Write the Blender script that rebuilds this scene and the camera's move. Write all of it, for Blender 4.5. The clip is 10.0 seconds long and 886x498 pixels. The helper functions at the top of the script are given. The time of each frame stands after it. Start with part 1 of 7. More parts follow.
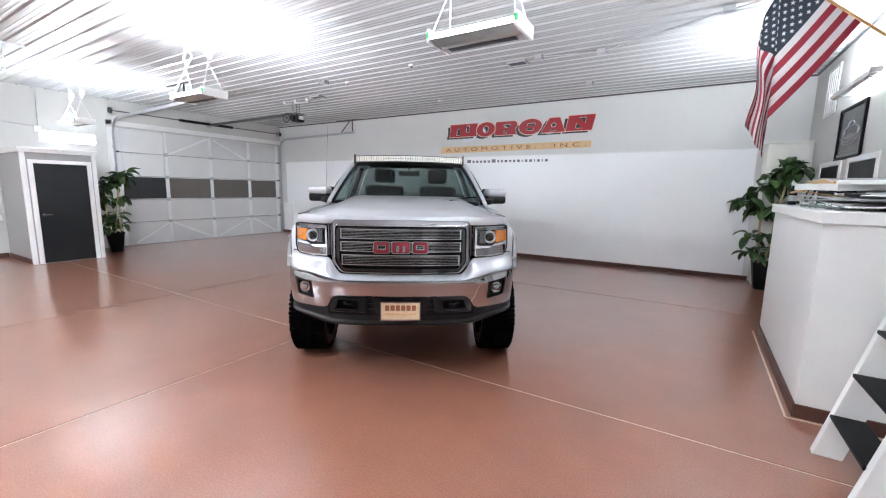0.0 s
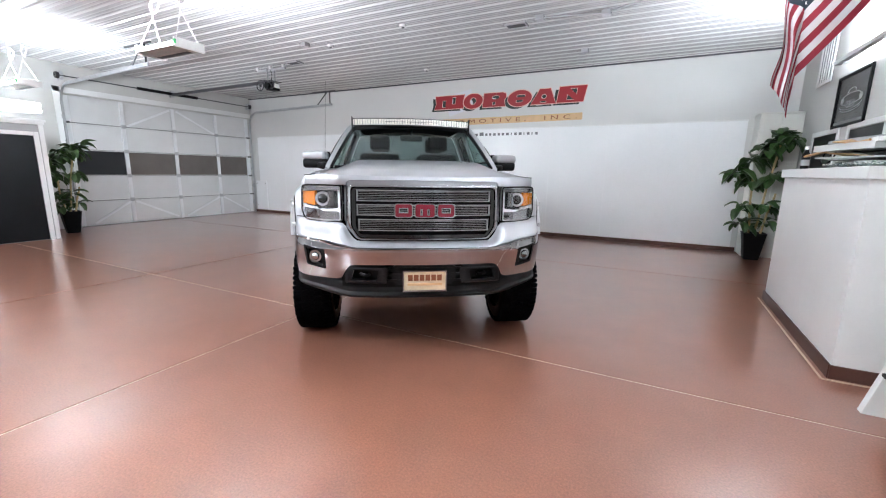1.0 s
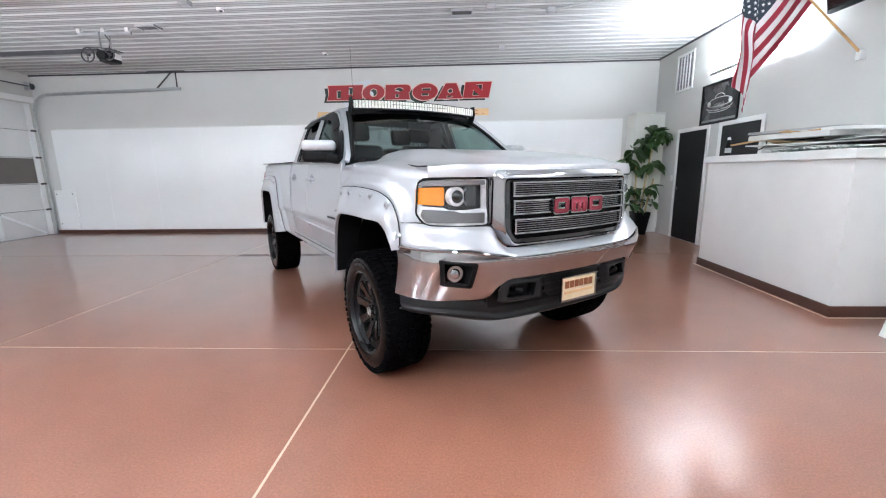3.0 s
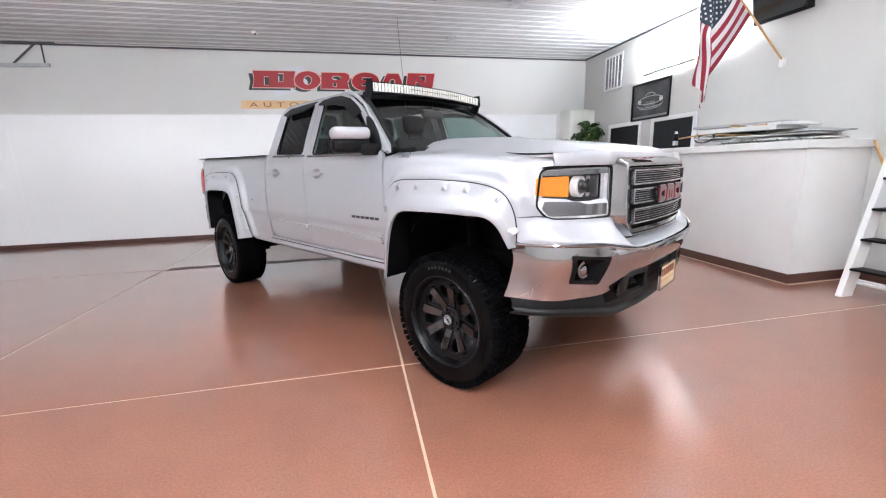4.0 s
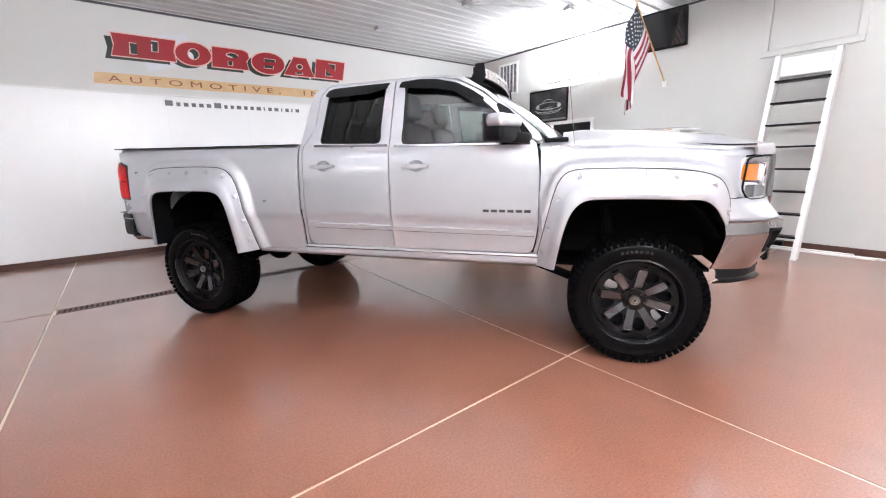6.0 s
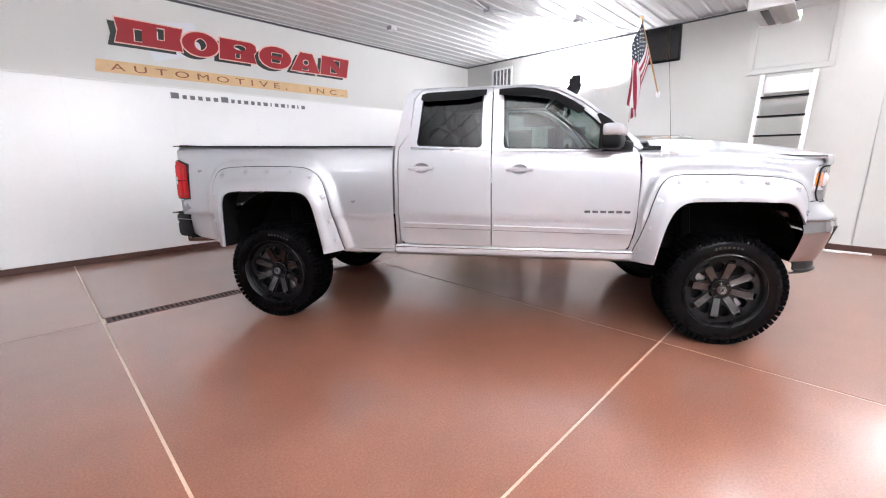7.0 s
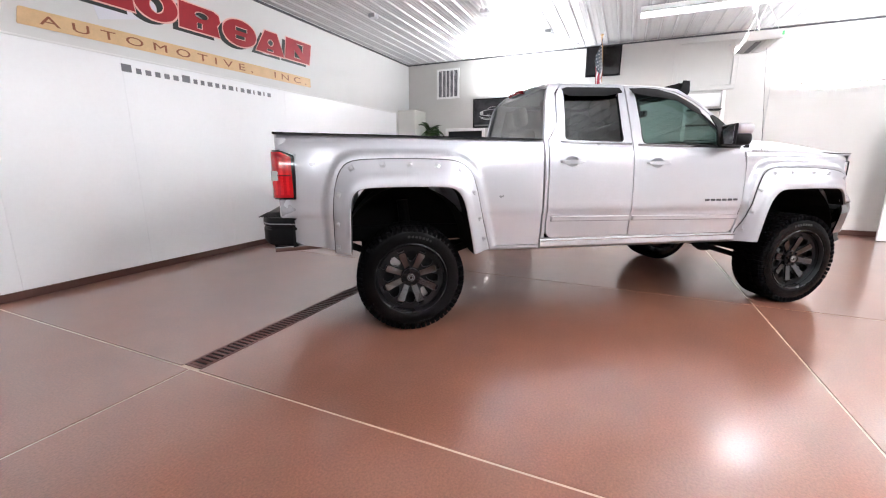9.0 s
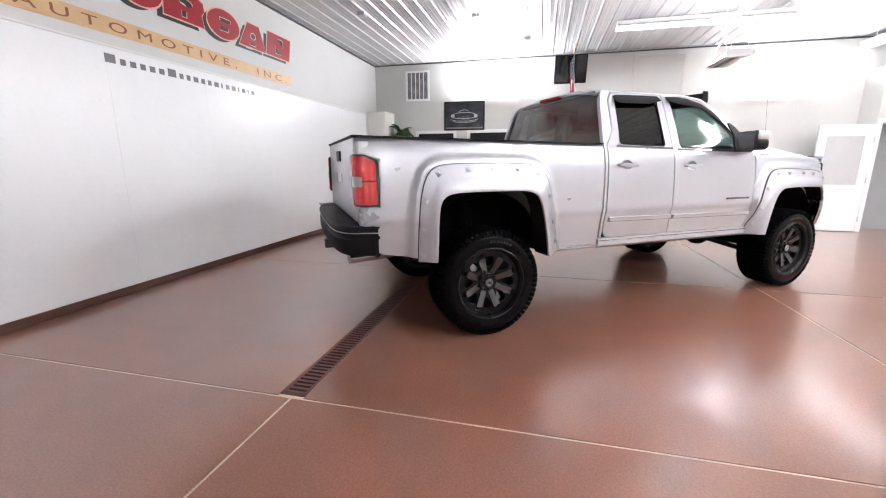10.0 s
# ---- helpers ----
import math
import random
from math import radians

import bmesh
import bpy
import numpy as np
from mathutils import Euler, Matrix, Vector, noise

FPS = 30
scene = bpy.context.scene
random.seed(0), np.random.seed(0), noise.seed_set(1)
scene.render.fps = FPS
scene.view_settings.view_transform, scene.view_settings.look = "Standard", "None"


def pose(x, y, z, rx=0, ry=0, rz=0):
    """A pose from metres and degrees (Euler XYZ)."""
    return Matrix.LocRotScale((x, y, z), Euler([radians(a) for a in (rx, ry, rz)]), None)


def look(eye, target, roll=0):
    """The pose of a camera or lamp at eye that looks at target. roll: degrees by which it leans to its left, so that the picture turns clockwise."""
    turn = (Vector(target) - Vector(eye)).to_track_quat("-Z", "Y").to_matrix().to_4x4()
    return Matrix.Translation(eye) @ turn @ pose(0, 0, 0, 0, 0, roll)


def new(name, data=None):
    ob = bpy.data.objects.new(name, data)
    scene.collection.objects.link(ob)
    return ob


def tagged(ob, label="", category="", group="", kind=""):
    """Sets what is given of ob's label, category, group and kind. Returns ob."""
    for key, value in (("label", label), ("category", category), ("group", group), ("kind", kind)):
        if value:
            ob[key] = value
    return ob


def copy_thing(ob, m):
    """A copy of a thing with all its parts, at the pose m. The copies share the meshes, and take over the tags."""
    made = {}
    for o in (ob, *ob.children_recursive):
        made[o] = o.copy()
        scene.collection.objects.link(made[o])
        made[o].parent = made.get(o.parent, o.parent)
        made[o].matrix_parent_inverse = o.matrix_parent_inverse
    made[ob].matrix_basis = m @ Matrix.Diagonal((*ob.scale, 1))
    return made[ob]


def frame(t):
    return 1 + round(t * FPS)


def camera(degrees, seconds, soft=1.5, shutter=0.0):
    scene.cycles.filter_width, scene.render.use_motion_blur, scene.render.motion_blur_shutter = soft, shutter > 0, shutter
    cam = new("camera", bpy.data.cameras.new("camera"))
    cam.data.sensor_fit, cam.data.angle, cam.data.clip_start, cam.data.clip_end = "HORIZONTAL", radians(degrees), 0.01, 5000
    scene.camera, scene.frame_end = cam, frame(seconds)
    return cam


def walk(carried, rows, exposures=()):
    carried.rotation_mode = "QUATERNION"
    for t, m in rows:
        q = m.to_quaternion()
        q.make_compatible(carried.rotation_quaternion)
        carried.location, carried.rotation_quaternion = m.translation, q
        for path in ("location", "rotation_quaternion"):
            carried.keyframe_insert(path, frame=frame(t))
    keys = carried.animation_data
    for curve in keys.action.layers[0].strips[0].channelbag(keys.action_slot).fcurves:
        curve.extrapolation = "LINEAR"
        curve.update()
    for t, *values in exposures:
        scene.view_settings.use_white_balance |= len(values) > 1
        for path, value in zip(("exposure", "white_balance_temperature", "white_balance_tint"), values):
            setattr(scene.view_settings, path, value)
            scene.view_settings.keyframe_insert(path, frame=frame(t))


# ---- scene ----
cam = camera(95.4, 10.0, soft=1.15)
PATH = [
    (0, (-0.109, 0.198, 1.629), (-1.134, 1.89, 1.335), 1.0),
    (0.5, (-0.257, 0.152, 1.58), (-1.243, 1.86, 1.253), 1.0),
    (1, (-0.601, 0.22, 1.443), (-1.492, 1.971, 1.066), 0.9),
    (1.5, (-1.063, 0.195, 1.374), (-1.822, 2.01, 1.015), 0.6),
    (2, (-1.536, 0.11, 1.41), (-2.108, 1.992, 1.045), 0.4),
    (2.5, (-2.094, 0.176, 1.423), (-2.464, 2.106, 1.054), -0.3),
    (2.7, (-2.37, 0.187, 1.387), (-2.619, 2.137, 1.019), -0.5),
    (3.8, (-3.574, 0.508, 1.362), (-3.289, 2.445, 0.955), -1.4),
    (4, (-3.86, 0.586, 1.357), (-3.456, 2.502, 0.953), -1.5),
    (4.5, (-4.333, 0.813, 1.34), (-3.703, 2.665, 0.925), -1.8),
    (5, (-4.854, 1.061, 1.345), (-3.998, 2.817, 0.916), -1.8),
    (5.5, (-5.405, 1.305, 1.353), (-4.379, 2.967, 0.923), -1.7),
    (5.7, (-5.584, 1.466, 1.349), (-4.481, 3.078, 0.919), -1.6),
    (6.8, (-6.7, 2.183, 1.383), (-5.34, 3.584, 0.952), -0.6),
    (7, (-6.873, 2.36, 1.403), (-5.479, 3.727, 0.965), -0.4),
    (7.5, (-7.31, 2.801, 1.398), (-5.791, 4.03, 0.969), -0.0),
    (8, (-7.603, 3.329, 1.38), (-5.985, 4.417, 0.936), 0.2),
    (8.5, (-7.915, 3.895, 1.371), (-6.194, 4.813, 0.929), 0.3),
    (9, (-8.121, 4.407, 1.336), (-6.337, 5.203, 0.906), 0.1),
    (9.5, (-8.324, 4.965, 1.344), (-6.474, 5.598, 0.927), 0.1),
    (10, (-8.459, 5.524, 1.355), (-6.56, 5.987, 0.933), -0.1),
]
walk(cam, [(t, look(eye, target, roll)) for t, eye, target, roll in PATH],
     exposures=[(0.0, 1.56, 6250, 7), (2.5, 1.68, 6150, 4), (4.5, 1.8, 6500, 10), (7.5, 1.86, 6600, 11), (10.0, 1.87, 6650, 11)])

# ---- world: the hall is closed, so only a faint grey surrounds it ----
world = bpy.data.worlds.new("world")
scene.world = world
world.use_nodes = True
world.node_tree.nodes["Background"].inputs[0].default_value = (0.8, 0.85, 0.9, 1)
world.node_tree.nodes["Background"].inputs[1].default_value = 0.02
TUBE = 245.0        # emission of the hanging trough lights' tubes
WALL_TUBE = 30.0    # emission of the wall lights' tubes
STRIP = 14.0       # emission of the strip light over the counter
BAY_STRIP = 70.0    # emission of the unseen strip lights added in the bay behind the walk


# ---- materials ----
def rgba(c):
    return (c[0], c[1], c[2], 1.0)


def mat(name, color, rough=0.5, metal=0.0, vary=0.08, scale=3.0, fine=60.0, bump=0.0, bump_scale=200.0, coat=0.0,
        coat_rough=0.05, rough_vary=0.08, random_tone=0.0, island_tone=0.0, spec=0.5):
    """A principled surface with broad and fine mottling, uneven gloss and fine relief, in object space."""
    m = bpy.data.materials.new(name)
    m.use_nodes = True
    nt = m.node_tree
    n, l = nt.nodes, nt.links
    b = n["Principled BSDF"]
    co = n.new("ShaderNodeTexCoord")
    big = n.new("ShaderNodeTexNoise")
    big.inputs["Scale"].default_value, big.inputs["Detail"].default_value = scale, 5.0
    small = n.new("ShaderNodeTexNoise")
    small.inputs["Scale"].default_value, small.inputs["Detail"].default_value = fine, 3.0
    l.new(co.outputs["Object"], big.inputs["Vector"])
    l.new(co.outputs["Object"], small.inputs["Vector"])
    mix = n.new("ShaderNodeMath")
    mix.operation = "MULTIPLY_ADD"
    mix.inputs[1].default_value = 0.4
    l.new(small.outputs["Fac"], mix.inputs[0])
    l.new(big.outputs["Fac"], mix.inputs[2])
    tone = n.new("ShaderNodeMapRange")
    tone.inputs[1].default_value, tone.inputs[2].default_value = 0.45, 0.95
    tone.inputs[3].default_value, tone.inputs[4].default_value = 1.0 - vary, 1.0 + vary
    l.new(mix.outputs[0], tone.inputs[0])
    scaled = n.new("ShaderNodeVectorMath")
    scaled.operation = "SCALE"
    scaled.inputs[0].default_value = color
    l.new(tone.outputs[0], scaled.inputs["Scale"])
    out = scaled.outputs[0]
    if random_tone or island_tone:
        hsv = n.new("ShaderNodeHueSaturation")
        val = n.new("ShaderNodeMapRange")
        amount = random_tone or island_tone
        val.inputs[3].default_value, val.inputs[4].default_value = 1 - amount, 1 + amount
        if random_tone:
            l.new(n.new("ShaderNodeObjectInfo").outputs["Random"], val.inputs[0])
        else:
            l.new(n.new("ShaderNodeNewGeometry").outputs["Random Per Island"], val.inputs[0])
        l.new(val.outputs[0], hsv.inputs["Value"])
        l.new(out, hsv.inputs["Color"])
        out = hsv.outputs["Color"]
    l.new(out, b.inputs["Base Color"])
    rr = n.new("ShaderNodeMapRange")
    rr.inputs[1].default_value, rr.inputs[2].default_value = 0.3, 0.7
    rr.inputs[3].default_value, rr.inputs[4].default_value = max(0.02, rough * (1 - rough_vary)), min(1, rough * (1 + rough_vary))
    l.new(big.outputs["Fac"], rr.inputs[0])
    l.new(rr.outputs[0], b.inputs["Roughness"])
    b.inputs["Metallic"].default_value = metal
    b.inputs["Specular IOR Level"].default_value = spec
    b.inputs["Coat Weight"].default_value = coat
    b.inputs["Coat Roughness"].default_value = coat_rough
    if bump:
        g = n.new("ShaderNodeTexNoise")
        g.inputs["Scale"].default_value, g.inputs["Detail"].default_value = bump_scale, 4.0
        l.new(co.outputs["Object"], g.inputs["Vector"])
        bp = n.new("ShaderNodeBump")
        bp.inputs["Strength"].default_value, bp.inputs["Distance"].default_value = bump, 0.004
        l.new(g.outputs["Fac"], bp.inputs["Height"])
        l.new(bp.outputs[0], b.inputs["Normal"])
    return m


def glass(name, color, rough=0.02, opacity=0.35, gloss=0.5):
    """A thin pane: partly see-through, tinted, with a mirror-like sheen."""
    m = bpy.data.materials.new(name)
    m.use_nodes = True
    nt = m.node_tree
    n, l = nt.nodes, nt.links
    for node in list(n):
        n.remove(node)
    out = n.new("ShaderNodeOutputMaterial")
    tr = n.new("ShaderNodeBsdfTransparent")
    tr.inputs[0].default_value = rgba(color)
    gl = n.new("ShaderNodeBsdfGlossy")
    gl.inputs["Roughness"].default_value = rough
    lw = n.new("ShaderNodeLayerWeight")
    lw.inputs[0].default_value = 0.5
    pw = n.new("ShaderNodeMath")
    pw.operation, pw.inputs[1].default_value = "POWER", 3.0
    l.new(lw.outputs["Facing"], pw.inputs[0])
    fr = n.new("ShaderNodeMath")
    fr.operation, fr.inputs[1].default_value, fr.inputs[2].default_value = "MULTIPLY_ADD", 0.5, 0.05 + 0.1 * gloss
    l.new(pw.outputs[0], fr.inputs[0])
    mx = n.new("ShaderNodeMixShader")
    l.new(fr.outputs[0], mx.inputs[0])
    l.new(tr.outputs[0], mx.inputs[1])
    l.new(gl.outputs[0], mx.inputs[2])
    l.new(mx.outputs[0], out.inputs[0])
    return m


def glow(name, color, strength):
    m = bpy.data.materials.new(name)
    m.use_nodes = True
    b = m.node_tree.nodes["Principled BSDF"]
    b.inputs["Base Color"].default_value = rgba(color)
    b.inputs["Emission Color"].default_value = rgba(color)
    b.inputs["Emission Strength"].default_value = strength
    return m


def floor_material():
    """Stained, sealed concrete: red-brown mottling at several scales, fine flecks, uneven gloss."""
    m = mat("stained_concrete", (0.285, 0.121, 0.079), rough=0.30, vary=0.06, scale=0.55, fine=7.0, rough_vary=0.06, coat=1.0, coat_rough=0.165)
    nt = m.node_tree
    n, l = nt.nodes, nt.links
    b = n["Principled BSDF"]
    src = b.inputs["Base Color"].links[0].from_socket
    co = n.new("ShaderNodeTexCoord")
    fleck = n.new("ShaderNodeTexNoise")
    fleck.inputs["Scale"].default_value, fleck.inputs["Detail"].default_value = 85.0, 7.0
    fleck.inputs["Roughness"].default_value = 0.7
    cloud = n.new("ShaderNodeTexNoise")
    cloud.inputs["Scale"].default_value, cloud.inputs["Detail"].default_value = 2.2, 8.0
    l.new(co.outputs["Object"], fleck.inputs["Vector"])
    l.new(co.outputs["Object"], cloud.inputs["Vector"])
    r1 = n.new("ShaderNodeMapRange")
    r1.inputs[1].default_value, r1.inputs[2].default_value, r1.inputs[3].default_value, r1.inputs[4].default_value = 0.3, 0.7, 0.72, 1.28
    l.new(fleck.outputs["Fac"], r1.inputs[0])
    r2 = n.new("ShaderNodeMapRange")
    r2.inputs[1].default_value, r2.inputs[2].default_value, r2.inputs[3].default_value, r2.inputs[4].default_value = 0.3, 0.7, 0.93, 1.07
    l.new(cloud.outputs["Fac"], r2.inputs[0])
    mul = n.new("ShaderNodeMath")
    mul.operation = "MULTIPLY"
    l.new(r1.outputs[0], mul.inputs[0])
    l.new(r2.outputs[0], mul.inputs[1])
    hsv = n.new("ShaderNodeHueSaturation")
    l.new(mul.outputs[0], hsv.inputs["Value"])
    l.new(src, hsv.inputs["Color"])
    l.new(hsv.outputs["Color"], b.inputs["Base Color"])
    bp = n.new("ShaderNodeBump")
    bp.inputs["Strength"].default_value, bp.inputs["Distance"].default_value = 0.03, 0.001
    l.new(fleck.outputs["Fac"], bp.inputs["Height"])
    l.new(bp.outputs[0], b.inputs["Normal"])
    return m


FLOOR = floor_material()
JOINT = mat("joint_sealant", (0.62, 0.49, 0.38), 0.55, vary=0.2, scale=2, fine=80)
# WALL is raised and WALL_R lowered in tone to offset uneven light
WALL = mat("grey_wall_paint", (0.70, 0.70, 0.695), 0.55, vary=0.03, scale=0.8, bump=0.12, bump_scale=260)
WALL_R = mat("warm_grey_wall_lowered", (0.57, 0.565, 0.55), 0.55, vary=0.03, scale=0.8, bump=0.12, bump_scale=260)
PANEL = mat("white_wall_sheet", (0.90, 0.91, 0.93), 0.32, vary=0.025, scale=0.7, fine=30, bump=0.06, bump_scale=90)
CEIL = mat("white_painted_steel", (0.50, 0.505, 0.51), 0.215, vary=0.04, scale=0.9, fine=25, rough_vary=0.12, bump=0.03, bump_scale=14)
TRIM = mat("white_trim_paint", (0.80, 0.80, 0.80), 0.4, vary=0.03, bump=0.05)
CLOSET = mat("closet_grey_paint", (0.33, 0.335, 0.34), 0.5, vary=0.05, bump=0.1)
BASE = mat("brown_vinyl_base", (0.085, 0.035, 0.026), 0.45, vary=0.15, bump=0.1)
BLACK_DOOR = mat("black_door_paint", (0.009, 0.0095, 0.011), 0.36, vary=0.15, bump=0.08, spec=0.2)
BLACK = mat("black_plastic", (0.006, 0.006, 0.007), 0.5, vary=0.15, bump=0.15, spec=0.14)
BLACK_GLOSS = mat("gloss_black", (0.008, 0.008, 0.01), 0.08, vary=0.1, coat=0.6)
STEEL = mat("galvanised_steel", (0.52, 0.53, 0.55), 0.38, metal=1.0, vary=0.12, scale=8, fine=60, bump=0.05)
DARK_STEEL = mat("dark_steel", (0.10, 0.10, 0.11), 0.45, metal=0.9, vary=0.2, bump=0.1)
CHROME = mat("chrome", (0.40, 0.40, 0.42), 0.05, metal=1.0, vary=0.02, rough_vary=0.3)
BRUSHED = mat("polished_billet", (0.42, 0.43, 0.45), 0.14, metal=1.0, vary=0.04)
GD_SKIN = mat("door_steel_skin", (0.70, 0.705, 0.71), 0.38, vary=0.03, bump=0.06, bump_scale=50)
GD_STILE = mat("door_stile_zinc", (0.85, 0.86, 0.88), 0.30, metal=0.5, vary=0.05)
GD_DARK = mat("black_window_film", (0.014, 0.015, 0.018), 0.32, vary=0.1)
GD_TAUPE = mat("tinted_daylight_pane", (0.125, 0.108, 0.098), 0.33, vary=0.1)
GREEN_GLINT = mat("green_end_glint", (0.10, 0.62, 0.22), 0.35, vary=0.05)
WHITE_PLASTIC = mat("white_plastic", (0.78, 0.78, 0.77), 0.35, vary=0.04)
SIGN_RED = mat("sign_red", (0.36, 0.012, 0.022), 0.35, vary=0.12, scale=6)
SIGN_PINK = mat("sign_pink_outline", (0.82, 0.50, 0.44), 0.35, vary=0.05)
SIGN_BLACK = mat("sign_black", (0.018, 0.026, 0.026), 0.35, vary=0.1)
SIGN_BAND = mat("sign_tan_band", (0.70, 0.47, 0.25), 0.4, vary=0.1, scale=5)
SIGN_BROWN = mat("sign_brown_lettering", (0.28, 0.09, 0.035), 0.4, vary=0.1)
SIGN_GREY = mat("sign_dark_grey", (0.16, 0.16, 0.18), 0.4, vary=0.1)
SIGN_PALE = mat("sign_pale_facet", (0.72, 0.74, 0.80), 0.35, vary=0.03)
TUBE_LIGHT = glow("fluorescent_tube", (0.95, 0.985, 1.04), TUBE)
TUBE_NEAR = glow("fluorescent_tube_near", (0.95, 0.985, 1.04), TUBE * 0.33)
WALL_WEST = glow("dim_wall_tube", (0.95, 0.985, 1.04), WALL_TUBE * 0.4)
TUBE_FAR = glow("fluorescent_tube_far", (0.95, 0.985, 1.04), TUBE * 0.95)
TRAY = mat("aluminium_tray", (0.46, 0.455, 0.44), 0.35, metal=0.8, vary=0.1)
WALL_NORTH = glow("bright_wall_tube", (0.95, 0.985, 1.04), WALL_TUBE * 10)
WALL_LIGHT = glow("wall_tube", (0.95, 0.985, 1.04), WALL_TUBE * 6)
STRIP_LIGHT = glow("strip_lens", (0.95, 0.985, 1.04), STRIP)
SOUTH_LIGHT = glow("lobby_strip_tube", (0.95, 0.985, 1.04), BAY_STRIP * 0.08)
UNSEEN_BAY_LIGHT = glow("unseen_bay_tube", (0.95, 0.985, 1.04), BAY_STRIP)
LEAF = mat("leaf_green", (0.030, 0.072, 0.016), 0.36, vary=0.35, scale=9, fine=40, island_tone=0.35)
LEAF_DARK = mat("leaf_deep_green", (0.045, 0.09, 0.024), 0.36, vary=0.35, scale=9, fine=40, island_tone=0.4)
CANE = mat("dry_cane", (0.50, 0.38, 0.20), 0.6, vary=0.2, scale=12, bump=0.3)
SOIL = mat("potting_soil", (0.05, 0.033, 0.022), 0.9, vary=0.4, scale=30, bump=0.6, bump_scale=60)
WOOD = mat("pine_wood", (0.52, 0.30, 0.13), 0.5, vary=0.2, scale=10, bump=0.15)
TYRE_WALL = mat("dressed_sidewall", (0.003, 0.003, 0.0034), 0.17, vary=0.2, scale=12, bump=0.06, bump_scale=250, spec=0.09)
RUBBER = mat("tyre_rubber", (0.0025, 0.0025, 0.003), 0.8, vary=0.2, scale=12, bump=0.15, bump_scale=300, spec=0.015)
GRATE = mat("maroon_drain_grate", (0.15, 0.055, 0.048), 0.5, vary=0.2, bump=0.2)
FLAG_RED = mat("flag_red", (0.27, 0.010, 0.030), 0.65, vary=0.08, bump=0.1, bump_scale=900)
FLAG_WHITE = mat("flag_white", (0.62, 0.59, 0.60), 0.65, vary=0.04, bump=0.1, bump_scale=900)
FLAG_BLUE = mat("flag_blue", (0.014, 0.026, 0.042), 0.65, vary=0.1, bump=0.1, bump_scale=900)


# ---- building helpers ----
def part(name, bm, material, parent=None, label="", smooth=False):
    """Links a bmesh as one mesh object, under a thing or a part when one is given."""
    me = bpy.data.meshes.new(name)
    bmesh.ops.recalc_face_normals(bm, faces=bm.faces)
    bm.to_mesh(me)
    bm.free()
    for m in material if isinstance(material, (list, tuple)) else (material,):
        me.materials.append(m)
    if smooth:
        me.shade_smooth()
        me.set_sharp_from_angle(angle=radians(smooth if smooth > 1 else 35))
    ob = new(name, me)
    if parent:
        ob.parent = parent
    if label:
        ob["label"] = label
    return ob


def thing(name, label, category, m=None, group="", kind=""):
    ob = new(name)
    ob.empty_display_size = 0.1
    if m is not None:
        ob.matrix_world = m
    return tagged(ob, label, category, group, kind)


def box(bm, x0, x1, y0, y1, z0, z1, bevel=0.0, seg=2, m=None):
    """Adds a box, with rounded edges when bevel is given."""
    t = Matrix.LocRotScale(((x0 + x1) / 2, (y0 + y1) / 2, (z0 + z1) / 2), None, (abs(x1 - x0), abs(y1 - y0), abs(z1 - z0)))
    vs = bmesh.ops.create_cube(bm, size=1.0, matrix=(m @ t) if m is not None else t)["verts"]
    if bevel:
        es = list({e for v in vs for e in v.link_edges})
        bmesh.ops.bevel(bm, geom=es, offset=bevel, segments=seg, affect="EDGES", profile=0.5, clamp_overlap=True)
    return bm


def boxes(*dims, bevel=0.0, m=None):
    bm = bmesh.new()
    for d in dims:
        box(bm, *d, bevel=bevel, m=m)
    return bm


def rod(bm, a, b, r, seg=12, r2=None):
    """A round bar from a to b, tapering to r2."""
    a, b = Vector(a), Vector(b)
    d = b - a
    q = d.to_track_quat("Z", "Y").to_matrix().to_4x4()
    bmesh.ops.create_cone(bm, cap_ends=True, segments=seg, radius1=r, radius2=r if r2 is None else r2, depth=d.length,
                          matrix=Matrix.Translation((a + b) / 2) @ q)
    return bm


def bar(bm, a, b, w, h, up=(0, 0, 1), bevel=0.0):
    """A rectangular bar from a to b: w across, h along up."""
    a, b, up = Vector(a), Vector(b), Vector(up)
    x = (b - a).normalized()
    y = up.cross(x).normalized()
    z = x.cross(y)
    m = Matrix((x, y, z)).transposed().to_4x4()
    m.translation = (a + b) / 2
    n = (b - a).length
    return box(bm, -n / 2, n / 2, -w / 2, w / 2, -h / 2, h / 2, bevel=bevel, m=m)


def pipe(bm, pts, r, seg=8):
    """A tube through points."""
    pts = [Vector(p) for p in pts]
    rings = []
    up = Vector((0.13, 0.21, 0.97))
    for i, p in enumerate(pts):
        d = (pts[min(i + 1, len(pts) - 1)] - pts[max(i - 1, 0)]).normalized()
        u = d.cross(up)
        u = u.normalized() if u.length > 1e-4 else d.orthogonal().normalized()
        v = d.cross(u)
        rings.append([bm.verts.new(p + r * (math.cos(2 * math.pi * k / seg) * u + math.sin(2 * math.pi * k / seg) * v)) for k in range(seg)])
    for a, b in zip(rings, rings[1:]):
        for k in range(seg):
            bm.faces.new((a[k], a[(k + 1) % seg], b[(k + 1) % seg], b[k]))
    bm.faces.new(rings[0])
    bm.faces.new(rings[-1])
    return bm


def grid(bm, nu, nv, f):
    """A surface of nu x nv cells; f(u, v) gives the place for u, v in 0..1."""
    vs = [[bm.verts.new(f(i / nu, j / nv)) for j in range(nv + 1)] for i in range(nu + 1)]
    for i in range(nu):
        for j in range(nv):
            bm.faces.new((vs[i][j], vs[i + 1][j], vs[i + 1][j + 1], vs[i][j + 1]))
    return bm


